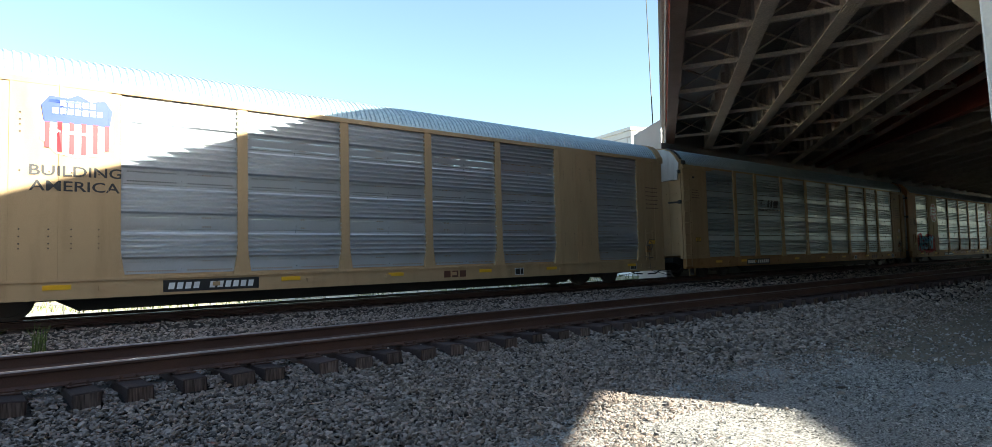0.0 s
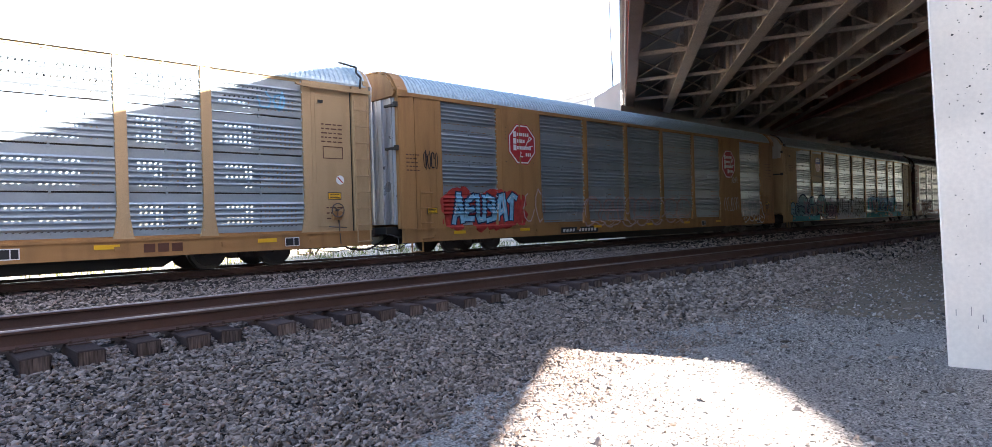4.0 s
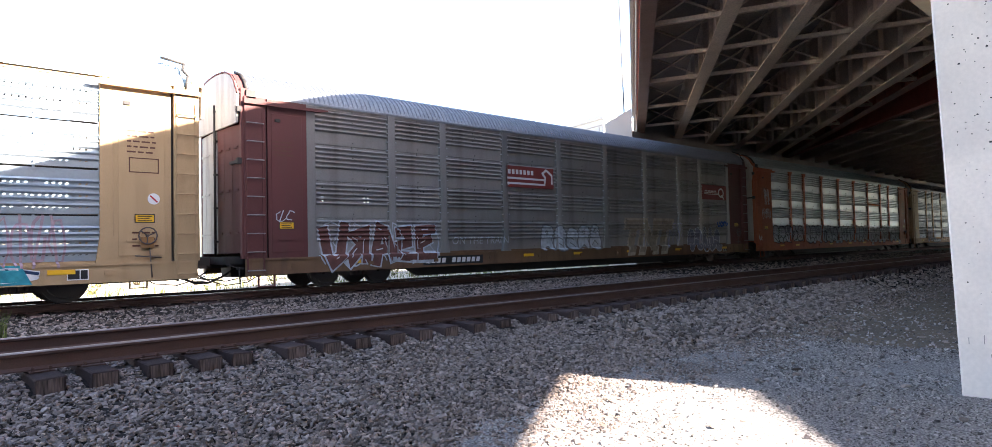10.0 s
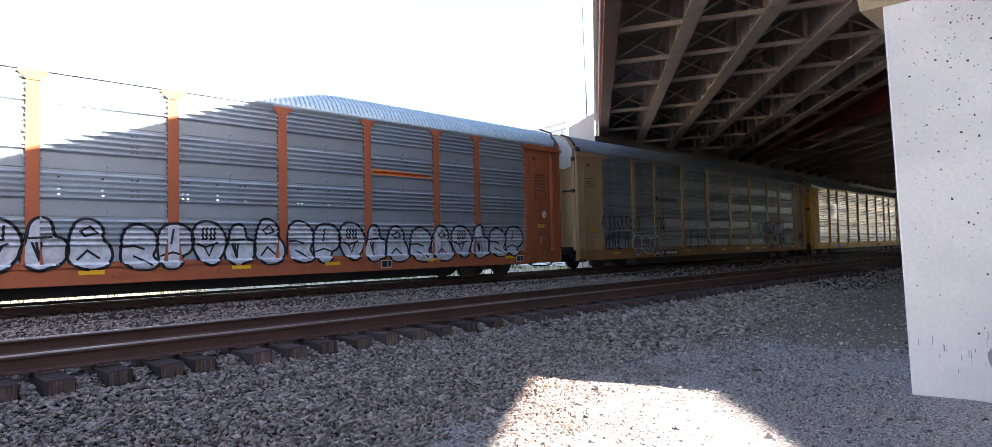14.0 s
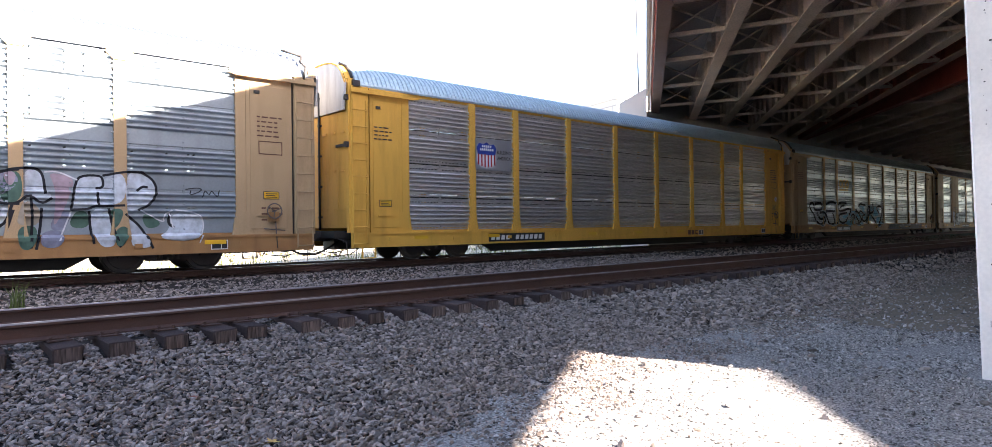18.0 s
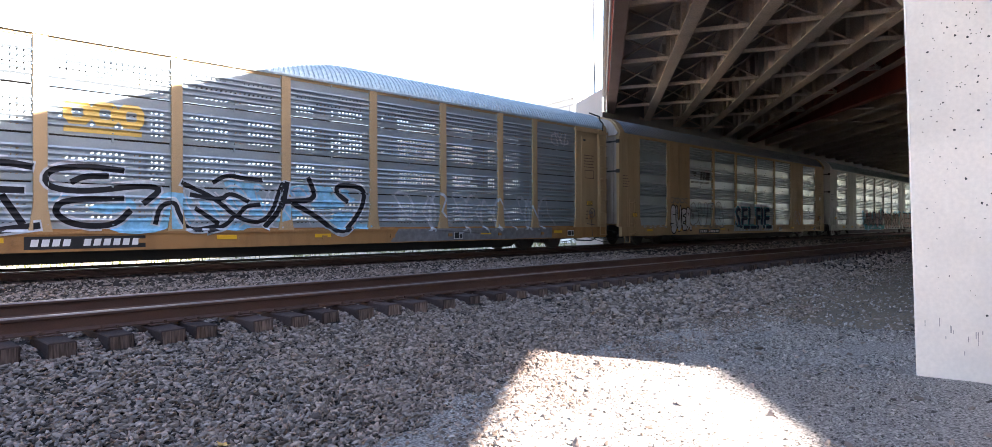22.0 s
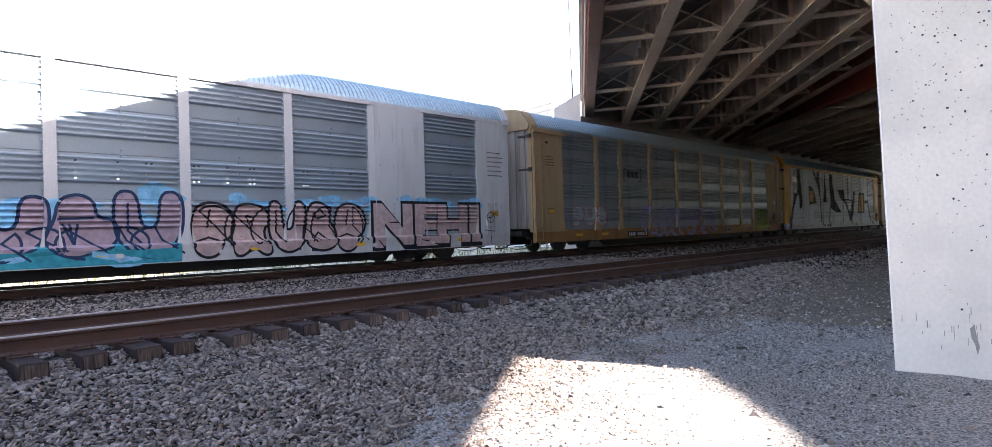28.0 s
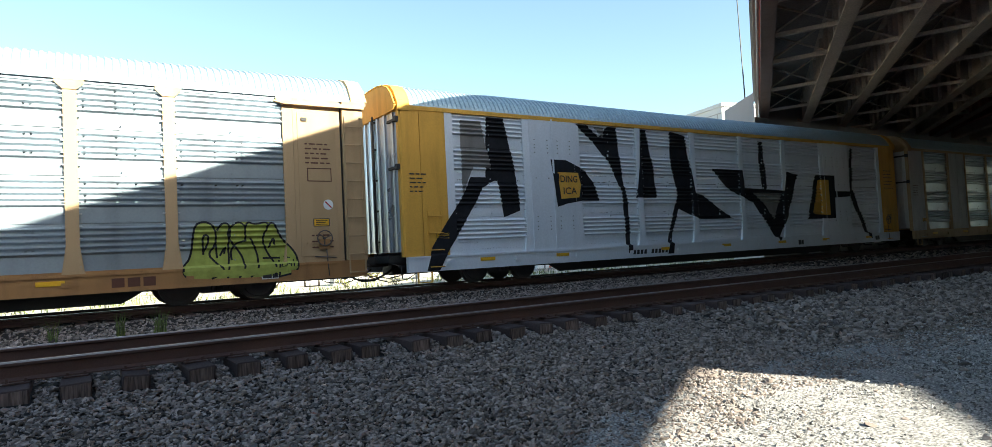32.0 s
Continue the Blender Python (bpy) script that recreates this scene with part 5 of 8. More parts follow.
    prism(bm, [(4.9, 0.55), (5.6, 0.16), (L - 5.6, 0.16), (L - 4.9, 0.55)], 0.35, 0.50)
    for x in np.arange(5.5, L - 5, 2.5):
        box(bm, x, x + 0.1, 0.12, W - 0.12, 0.42, 0.8)
    box(bm, 11.0, 12.2, 0.5, 1.0, 0.25, 0.7)
    tube(bm, (14.0, 0.75, 0.5), (15.2, 0.75, 0.5), 0.2, 12)
    part("underframe", bm, M_BLACK, c, "dark steel underframe with brake gear")
    # end platform, coupler, hoses
    bm = bmesh.new()
    box(bm, -0.35, 0.15, 0.35, W - 0.35, 0.72, 0.92)
    me = mesh_of(bm, "end_platform", M_BLACK)
    put("end_platform", me, c)
    put("end_platform", me, c, (L, W, 0), 180)
    for x, r in ((0, 0), (L, 180)):
        put("coupler", ME["coupler"], c, (x, W / 2, 0), r)
        put("air_hose", ME["hose"], c, (x, W / 2, 0), r)
        put("brake_cable", ME["cable"], c, (x, W / 2, 0), r)
        put("brake_cable", ME["cable_low"], c, (x, W / 2, 0), r)
        put("uncoupling_lever", ME["lever"], c, (x, W / 2, 0), r)
    bm = bmesh.new()
    x = 0.35
    box(bm, x - 0.02, x + 0.02, -0.02, 0.02, 0.12, 0.5)
    box(bm, x + 0.4, x + 0.44, -0.02, 0.02, 0.12, 0.5)
    box(bm, x, x + 0.44, -0.03, 0.03, 0.12, 0.15)
    me = mesh_of(bm, "step", body)
    put("step", me, c)
    put("step", me, c, (L, W, 0), 180)
    # door latches on both ends
    for x, y, r in ((0, 0, 0), (L, W, 180)):
        for z in (3.3, 4.62):
            bm = bmesh.new()
            box(bm, -0.13, -0.06, -0.02, 0.62, z, z + 0.07)
            box(bm, -0.16, -0.06, -0.03, 0.10, z - 0.04, z + 0.11)
            put("door_latch", mesh_of(bm, "door_latch", M_BLACK), c, (x, y, 0), r)
    for x in (3.5, L - 3.5):
        t = put("truck", ME["truck"], c, (x, W / 2, 0), label="dark cast steel truck")
        for s in (-0.89, 0.89):
            w = put("wheelset", ME["wheelset"], t, (s, 0, 0.457))
            WHEELS.append((i, x + s, w, s))
    WAGONS.append((i, c))
    INFO[c.name] = (style, kind)
    return c


WHEELS, WAGONS, INFO = [], [], {}


def front_x(i, t):
    """Place of wagon i's leading end along the track."""
    return -3.379 + 27.8 * i - 10.164 * t + 0.00244 * t * t


def motions():
    for i, c in WAGONS:
        walk(c, [(float(t), pose(front_x(i, t), 16.32, T_TOP)) for t in range(33)])
    step = 2.0 / FPS
    for i, x, w, s in WHEELS:
        rows = []
        t0 = None
        for k in range(int(32 / step) + 1):
            t = k * step
            p = front_x(i, t) + x
            if -14 < p < 42:
                t0 = p if t0 is None else t0
                rows.append((t, pose(s, 0, 0.457, 0, math.degrees((p - t0) / 0.457), 0)))
        if not rows:
            rows = [(0.0, pose(s, 0, 0.457)), (32.0, pose(s, 0, 0.457))]
        if rows[0][0] > 0.01:
            rows.insert(0, (0.0, rows[0][1]))
        if rows[-1][0] < 31.99:
            rows.append((32.0, rows[-1][1]))
        walk(w, rows)


common_meshes()
PERF, SPARSE = (0, 1, 2, 3, 4, 5), (1, 2, 4)
W0 = build_wagon(0, "tan enclosed car carrier, bright ribbed steel sides, blue shield emblem", "B", M_TAN, M_GALVB, M_ROOF, "flush", DOTS, M_WHITE, cap=False)
W1 = build_wagon(1, "tan enclosed car carrier, perforated galvanised sides, black emblem", "A", M_TAN, M_GALV, M_ROOF, "perf", PERF, M_WHITE, sill=M_TAN2)
W2 = build_wagon(2, "tan enclosed car carrier, red octagon emblem, blue and white graffiti", "B", M_TAN2, M_GALV, M_ROOF, "flush", DOTS, M_GALVB)
W3 = build_wagon(3, "tan enclosed car carrier, perforated sides, long blue graffiti below", "A", M_TAN, M_GALV, M_ROOF, "perf", PERF, M_TAN)
W4 = build_wagon(4, "maroon enclosed car carrier with dull galvanised sides and pale graffiti", "A", M_MAROON, M_GALVD, M_ROOFD, "flush", SPARSE, M_MAROON, trim=M_GALVD, sill=M_SILLRUST)
W5 = build_wagon(5, "orange enclosed car carrier with silver bubble graffiti along the bottom", "A", M_ORANGE, M_GALV, M_ROOF, "flush", SPARSE, M_ORANGE, cap=True, near=M_ENDWHITE)
W6 = build_wagon(6, "tan enclosed car carrier with grey sides and dark scrawled graffiti", "A", M_TAN, M_GALVS, M_ROOFD, "flush", SPARSE, M_PALE, cap=True, sill=M_TAN2)
W7 = build_wagon(7, "bright yellow enclosed car carrier, shiny ribbed steel sides, shield emblem", "A", M_YELLOW, M_GALVW, M_ROOF, "tier", DOTS, M_WHITE, far=M_YELLOW)
W8 = build_wagon(8, "tan enclosed car carrier with perforated sides and black and white graffiti", "A", M_TAN, M_GALV, M_ROOF, "perf", PERF, M_TAN, sill=M_TAN2)
W9 = build_wagon(9, "tan enclosed car carrier, black emblem and dark blue graffiti", "B", M_TAN, M_GALV, M_ROOFD, "flush", SPARSE, M_DOORDIRTY, far=M_DOORDIRTY)
W10 = build_wagon(10, "pale grey enclosed car carrier with pink and turquoise graffiti", "B", M_PALE, M_GALV, M_ROOF, "flush", SPARSE, M_PALE)
W11 = build_wagon(11, "tan enclosed car carrier with dark gridded sides and purple graffiti", "A", M_TAN, M_GALVS, M_ROOF, "flush", SPARSE, M_DOORDIRTY, cap=True, sill=M_TAN2)
W12 = build_wagon(12, "yellow enclosed car carrier sprayed white with huge black graffiti letters", "B", M_YELLOW, M_SPRAYWHITE, M_ROOF, "flush", DOTS, M_GALVB, trim=M_SPRAYWHITE, eave=M_YELLOW, sill=M_SPRAYWHITE, centre=M_SPRAYWHITE)
W13 = build_wagon(13, "tan enclosed car carrier with galvanised ribbed sides", "B", M_TAN, M_GALV, M_ROOF, "flush", SPARSE, M_PALE, plain=M_PALE)
W14 = build_wagon(14, "tan enclosed car carrier with perforated galvanised sides", "A", M_TAN, M_GALV, M_ROOF, "perf", PERF, M_WHITE)
W15 = build_wagon(15, "yellow enclosed car carrier with galvanised sides", "A", M_YELLOW, M_GALVB, M_ROOF, "tier", DOTS, M_WHITE)


# ---- emblems, lettering and graffiti painted on the wagon sides ----
FLATS = {}


def side_depth(style, kind, x, z, flats=()):
    """Depth of a wagon's near side at a place, counted inwards."""
    bays = BAYS_A if kind == "A" else BAYS_B
    if z < Z_SILL1 + 0.001:
        return -0.076 if z > Z_SILL1 - 0.07 else -0.051
    for x0, x1, z0, z1 in flats:
        if x0 - 0.001 < x < x1 + 0.001 and z0 - 0.001 < z < z1 + 0.001:
            return -0.004
    best = None
    for a, b in bays:
        for e in (a, b):
            if abs(x - e) < 0.128:
                return -0.005
        if a < x < b:
            best = depth_at(style, z)
    if best is not None:
        return best
    if kind == "B" and any(a < x < b for a, b in PLAIN_B):
        return -0.022 if min(abs(x - (a + b) / 2) for a, b in PLAIN_B) > 0.04 else -0.037
    if kind == "A" and (x < 0.57 or x > LENGTH["A"] - 0.57):
        return -0.062
    return -0.024


def paint(wagon, name, bm, mat, lift=0.004, label="", parent=None, kind=""):
    """Lays flat shapes drawn in x and z on the ribbed side of a wagon."""
    style, make = INFO[wagon.name]
    if not bm.faces:
        bm.free()
        return
    xs, zs = [v.co.x for v in bm.verts], [v.co.z for v in bm.verts]
    cuts = []
    ribs = [p[0] for p in rib_points(style)]
    for k in range(SHEETS):
        cuts += [(0, 0, Z_PAN0 + k * SHEET_H + r) for r in ribs]
    cuts += [(0, 0, Z_SILL1), (0, 0, Z_SILL1 - 0.07)]
    for c in cuts:
        if min(zs) < c[2] < max(zs):
            bmesh.ops.bisect_plane(bm, geom=bm.verts[:] + bm.edges[:] + bm.faces[:], plane_co=c, plane_no=(0, 0, 1), dist=1e-4)
    for a, b in (BAYS_A if make == "A" else BAYS_B):
        for e in (a, b):
            for x in (e - 0.132, e - 0.127, e + 0.127, e + 0.132):
                if min(xs) < x < max(xs):
                    bmesh.ops.bisect_plane(bm, geom=bm.verts[:] + bm.edges[:] + bm.faces[:], plane_co=(x, 0, 0), plane_no=(1, 0, 0), dist=1e-4)
    r = random.Random(len(bm.verts))
    for v in bm.verts:
        v.co.y = side_depth(style, make, v.co.x, v.co.z, FLATS.get(wagon.name, ())) - lift - r.uniform(0, 0.0003)
    me = bpy.data.meshes.new(name)
    bm.to_mesh(me)
    bm.free()
    me.materials.append(mat)
    return put(name, me, parent or wagon, label=label, kind=kind)


def poly(bm, pts):
    f = bm.faces.new([bm.verts.new((x, 0, z)) for x, z in pts])
    bmesh.ops.triangulate(bm, faces=[f])


def rect(bm, x0, x1, z0, z1, slant=0.0):
    poly(bm, [(x0, z0), (x1, z0), (x1 + slant, z1), (x0 + slant, z1)])


def stroke(bm, pts, w):
    """A brush line of even width with mitred corners, one connected strip."""
    pts = [p for k, p in enumerate(pts) if k == 0 or math.hypot(p[0] - pts[k - 1][0], p[1] - pts[k - 1][1]) > 1e-4]
    ways = []
    for (xa, za), (xb, zb) in zip(pts, pts[1:]):
        d = math.hypot(xb - xa, zb - za)
        ways.append(((xb - xa) / d, (zb - za) / d))
    rows = []
    for k, (x, z) in enumerate(pts):
        (ax, az), (bx, bz) = ways[max(k - 1, 0)], ways[min(k, len(ways) - 1)]
        ux, uz = ax + bx, az + bz
        d = math.hypot(ux, uz)
        ux, uz = (ux / d, uz / d) if d > 0.05 else (ax, az)
        grow = 1 / max(0.66, ux * ax + uz * az)
        e = (-0.3 if k == 0 else 0.3 if k == len(pts) - 1 else 0) * w
        rows.append([bm.verts.new((x + ux * e - q * uz * w * grow / 2, 0, z + uz * e + q * ux * w * grow / 2)) for q in (1, -1)])
    for (a, b), (c, d) in zip(rows, rows[1:]):
        bm.faces.new((a, b, d))
        bm.faces.new((a, d, c))


def ring(cx, cz, rx, rz, wob=0.0, r=None, n=16):
    return [(cx + rx * math.cos(a) * (1 + (r.uniform(-wob, wob) if r else 0)), cz + rz * math.sin(a) * (1 + (r.uniform(-wob, wob) if r else 0))) for a in [k * math.tau / n for k in range(n)]]


def words(bm, body, x0, x1, z0, z1, bold=0.0, slant=0.0):
    """Letters of the built-in font, fitted into a box."""
    cu = bpy.data.curves.new("lettering", "FONT")
    cu.body, cu.offset, cu.resolution_u = body, bold, 3
    ob = bpy.data.objects.new("lettering", cu)
    scene.collection.objects.link(ob)
    me = bpy.data.meshes.new_from_object(ob.evaluated_get(bpy.context.evaluated_depsgraph_get()))
    bpy.data.objects.remove(ob)
    bpy.data.curves.remove(cu)
    co = [v.co.copy() for v in me.vertices]
    ax, bx, az, bz = min(c.x for c in co), max(c.x for c in co), min(c.y for c in co), max(c.y for c in co)
    vs = [bm.verts.new((x0 + (c.x - ax) / (bx - ax) * (x1 - x0) + slant * (c.y - az) / (bz - az), 0, z0 + (c.y - az) / (bz - az) * (z1 - z0))) for c in co]
    for p in me.polygons:
        bm.faces.new([vs[i] for i in p.vertices])
    bpy.data.meshes.remove(me)


def lettering(wagon, body, x0, x1, z0, z1, mat, name="lettering", bold=0.0, lift=0.006, label="", slant=0.0):
    bm = bmesh.new()
    words(bm, body, x0, x1, z0, z1, bold, slant)
    paint(wagon, name, bm, mat, lift, label)


def number_plate(wagon, x0, x1, z0=0.49, z1=0.76, plate=M_PLATE, ink=M_LETTER, slant=0.03):
    if plate:
        bm = bmesh.new()
        rect(bm, x0, x1, z0, z1)
        paint(wagon, "stencil_plate", bm, plate, 0.004, "black plate with white marks")
    bm = bmesh.new()
    n = 11
    w = (x1 - x0 - 0.2) / n
    for k in range(n):
        if k == 4:
            continue
        rect(bm, x0 + 0.1 + k * w, x0 + 0.1 + k * w + w * 0.7, z0 + 0.06, z1 - 0.06, slant)
    paint(wagon, "stencil_mark", bm, ink, 0.008, kind="stuff")


def small_print(wagon, x0, x1, z0, z1, rows, seed, mat=M_INKBROWN):
    r = random.Random(seed)
    bm = bmesh.new()
    for k in range(rows):
        z = z1 - (k + 0.5) * (z1 - z0) / rows
        x = x0
        while x < x1 - 0.08:
            w = r.uniform(0.06, 0.2)
            rect(bm, x, min(x + w, x1), z - 0.018, z + 0.018)
            x += w + 0.04
    paint(wagon, "small_print", bm, mat, 0.004, kind="stuff")


def yellow_label(wagon, x, z, w=0.42, h=0.2):
    bm = bmesh.new()
    rect(bm, x, x + w, z, z + h)
    paint(wagon, "border_label", bm, M_INK, 0.003)
    bm = bmesh.new()
    rect(bm, x + 0.02, x + w - 0.02, z + 0.02, z + h - 0.02)
    paint(wagon, "notice_label", bm, M_REFL, 0.006, "yellow notice label")
    bm = bmesh.new()
    for k in range(3):
        rect(bm, x + 0.06, x + w - 0.06 - 0.05 * (k % 2), z + 0.045 + 0.045 * k, z + 0.063 + 0.045 * k)
    paint(wagon, "notice_print", bm, M_INK, 0.009)


def ttx_mark(wagon, x, mat=M_INKBROWN):
    bm = bmesh.new()
    for k in range(3):
        rect(bm, x + 0.3 * k, x + 0.3 * k + 0.24, 0.53, 0.73)
    paint(wagon, "owner_mark", bm, mat, 0.006, "dark red-brown owner's mark")


def consist_panel(wagon, x):
    bm = bmesh.new()
    rect(bm, x, x + 0.4, 0.51, 0.74)
    paint(wagon, "data_panel", bm, M_LETTER, 0.004, "white-edged data panel")
    bm = bmesh.new()
    rect(bm, x + 0.02, x + 0.23, 0.53, 0.72)
    rect(bm, x + 0.25, x + 0.38, 0.53, 0.72)
    paint(wagon, "data_field", bm, M_PLATE, 0.008)


def shield(wagon, cx, z0, z1, w):
    """A striped shield under a blue head, white bars in place of its name."""
    zm = z0 + (z1 - z0) * 0.55
    h = w / 2
    bm = bmesh.new()
    poly(bm, [(cx - h, zm), (cx - h * 1.02, z0 + (zm - z0) * 0.5), (cx - h * 0.6, z0 + (zm - z0) * 0.1), (cx, z0), (cx + h * 0.6, z0 + (zm - z0) * 0.1), (cx + h * 1.02, z0 + (zm - z0) * 0.5), (cx + h, zm)])
    paint(wagon, "emblem_field", bm, M_LETTER, 0.010)
    bm = bmesh.new()
    for k in range(6):
        x = cx - h + w * (k + 0.5) / 6 - w * 0.035
        d = abs(x + w * 0.035 - cx) / h
        rect(bm, x, x + w * 0.07, z0 + (zm - z0) * (0.08 + 0.25 * d * d), zm)
    paint(wagon, "emblem_stripe", bm, M_RED, 0.016, kind="stuff")
    bm = bmesh.new()
    poly(bm, [(cx - h * 0.92, zm - 0.02), (cx + h * 0.92, zm - 0.02), (cx + h, zm + (z1 - zm) * 0.55), (cx + h * 0.78, z1 - (z1 - zm) * 0.12), (cx + h * 0.35, z1 - (z1 - zm) * 0.2), (cx, z1), (cx - h * 0.35, z1 - (z1 - zm) * 0.2), (cx - h * 0.78, z1 - (z1 - zm) * 0.12), (cx - h, zm + (z1 - zm) * 0.55)])
    paint(wagon, "emblem_head", bm, M_BLUE, 0.016, "blue shield emblem over red and white stripes")
    bm = bmesh.new()
    for row, n in ((0.28, 7), (0.55, 5)):
        for k in range(n):
            ww = w * 0.72 / 7
            x = cx - ww * n / 2 + k * ww
            rect(bm, x + ww * 0.12, x + ww * 0.88, zm + (z1 - zm) * row, zm + (z1 - zm) * (row + 0.2))
    paint(wagon, "emblem_bar", bm, M_LETTER, 0.022, kind="stuff")


def horse_mark(wagon, x0, x1, z0, z1):
    w, h = x1 - x0, z1 - z0
    bm = bmesh.new()
    for k in range(4):
        rect(bm, x0 + w * 0.05 * k, x0 + w * (0.26 - 0.03 * k), z1 - h * (0.16 + 0.2 * k), z1 - h * (0.06 + 0.2 * k), w * 0.05)
    for a, b in ((0.46, 0.55), (0.60, 0.69), (0.74, 0.96)):
        rect(bm, x0 + w * a, x0 + w * b, z0 + h * 0.1, z1, w * 0.05)
    k = x0
    while k < x1 - 0.05:
        rect(bm, k, k + w * 0.05, z0 - h * 0.32, z0 - h * 0.1)
        k += w * 0.067
    paint(wagon, "emblem", bm, M_INK, 0.006, "black slanted emblem over a row of bars")


def octagon(wagon, cx, cz, rx, rz):
    def oct8(s):
        return [(cx + s * rx * math.cos(math.pi / 8 + k * math.pi / 4) * 1.08, cz + s * rz * math.sin(math.pi / 8 + k * math.pi / 4) * 1.08) for k in range(8)]
    for s, m, lift in ((1.0, M_RED, 0.004), (0.95, M_LETTER, 0.008), (0.88, M_RED, 0.012)):
        bm = bmesh.new()
        poly(bm, oct8(s))
        paint(wagon, "emblem", bm, m, lift, "red octagon emblem with white bars")
    bm = bmesh.new()
    for k, (a, b) in enumerate(((-0.66, 0.5), (-0.66, 0.15), (-0.66, 0.66), (-0.2, 0.55))):
        z = cz + rz * (0.5 - 0.33 * k)
        rect(bm, cx + rx * a, cx + rx * (a + 0.22), z - rz * 0.16, z + rz * 0.12)
        x = a + 0.27
        while x < b:
            rect(bm, cx + rx * x, cx + rx * (x + 0.11), z - rz * 0.1, z + rz * 0.07)
            x += 0.15
    stroke(bm, [(cx + rx * 0.35, cz + rz * 0.1), (cx + rx * 0.7, cz + rz * 0.32), (cx + rx * 0.55, cz + rz * 0.4), (cx + rx * 0.2, cz - rz * 0.15), (cx + rx * 0.75, cz - rz * 0.05)], rx * 0.06)
    paint(wagon, "emblem_bar", bm, M_LETTER, 0.016, kind="stuff")


# Brush paths of angular spray letters, in a unit box.
PATHS = (
    [[(0.12, 0.02), (0.2, 0.95), (0.78, 0.08), (0.88, 0.98)]],
    [[(0.02, 0.0), (0.42, 0.95), (0.62, 0.95), (0.98, 0.0)], [(0.2, 0.36), (0.82, 0.4)]],
    [[(0.95, 0.85), (0.3, 0.92), (0.15, 0.6), (0.82, 0.48), (0.85, 0.1), (0.05, 0.06)]],
    [[(0.1, 0.98), (0.15, 0.15), (0.55, 0.02), (0.85, 0.2), (0.9, 0.95)]],
    [[(0.95, 0.92), (0.18, 0.85), (0.14, 0.12), (0.98, 0.04)], [(0.2, 0.48), (0.8, 0.55)]],
    [[(0.0, 0.8), (0.5, 0.95), (1.0, 0.86)], [(0.52, 0.9), (0.42, 0.0)]],
    [[(0.14, 0.0), (0.16, 0.95), (0.85, 0.78), (0.25, 0.48), (0.98, 0.0)]],
)


def block_letters(wagon, x0, x1, z0, z1, n, fill, line, seed, shade=None, lean=0.0, weight=0.34):
    """A row of unreadable angular spray letters: broad brush strokes with a dark edge, over their own drop shade."""
    r = random.Random(seed)
    w, h = (x1 - x0) / n, z1 - z0
    last = -1
    for k in range(n):
        pick = r.choice([j for j in range(len(PATHS)) if j != last])
        last = pick
        a = x0 + k * w + 0.1 * w
        flip = r.random() < 0.35
        lines = []
        for path in PATHS[pick]:
            pts = []
            for u, v in path:
                u = 1 - u if flip else u
                u, v = u + r.uniform(-0.1, 0.1), v + r.uniform(-0.08, 0.08)
                pts.append((a + u * w * 0.85 + lean * h * (v - 0.5), z0 + h * (0.1 + 0.8 * min(1.05, max(-0.05, v)))))
            lines.append(pts)
        t = weight * min(w, h)
        up = 0.0006 * (k % 3)
        layers = [("graffiti_letter", line, t + 0.1, 0.006, 0.0), ("fill", fill, t, 0.010, 0.0)]
        if shade and shade != line:
            layers.insert(1, ("shade", shade, t + 0.02, 0.008, -0.05))
        o = None
        for name, colour, width, lift, drop in layers:
            bm = bmesh.new()
            for pts in lines:
                stroke(bm, [(x + drop, z + drop) for x, z in pts], width)
            made = paint(wagon, name, bm, M_SPRAYS[colour], lift + up, "outlined graffiti letter" if o is None else "", parent=o)
            o = o or made
        bm = bmesh.new()
        for pts in lines:
            for (xa, za), (xb, zb) in zip(pts, pts[1:]):
                if r.random() < 0.5:
                    stroke(bm, [(xa * 0.75 + xb * 0.25 - t * 0.2, za * 0.75 + zb * 0.25), (xa * 0.3 + xb * 0.7 - t * 0.2, za * 0.3 + zb * 0.7)], 0.03)
        paint(wagon, "highlight", bm, M_SPRAYS["white"], 0.014 + up, parent=o)


# Plump letters: an outline and its inner lines, in a unit box.
PLUMP = {}
PLUMP["two"] = ([(0.05, 0.7), (0.2, 0.95), (0.55, 1), (0.9, 0.8), (0.95, 0.5), (0.8, 0.3), (0.98, 0.18), (0.8, 0), (0.3, 0.02), (0.02, 0.2), (0.06, 0.5)], [[(0.02, 0.5), (0.35, 0.52), (0.6, 0.45)], [(0.35, 0.3), (0.6, 0.2), (0.75, 0.1)]])
PLUMP["pee"] = ([(0, 0.6), (0.1, 0.9), (0.45, 1), (0.85, 0.9), (1, 0.6), (0.9, 0.35), (0.68, 0.3), (0.62, 0.08), (0.35, 0), (0.08, 0.1), (0.05, 0.35)], [[(0.42, 0.85), (0.36, 0.55)], [(0.12, 0.3), (0.4, 0.37), (0.66, 0.3)]])
PLUMP["face"] = ([(0, 0.75), (0.2, 1), (0.6, 1), (0.85, 0.85), (1, 0.6), (0.95, 0.3), (0.7, 0.05), (0.5, 0), (0.25, 0.1), (0.05, 0.4)], [[(0.33, 0.85), (0.31, 0.6), (0.42, 0.6), (0.43, 0.85)], [(0.55, 0.85), (0.53, 0.6), (0.64, 0.6), (0.65, 0.85)], [(0.15, 0.5), (0.4, 0.42), (0.72, 0.52)], [(0.38, 0.42), (0.5, 0.22), (0.62, 0.46)]])
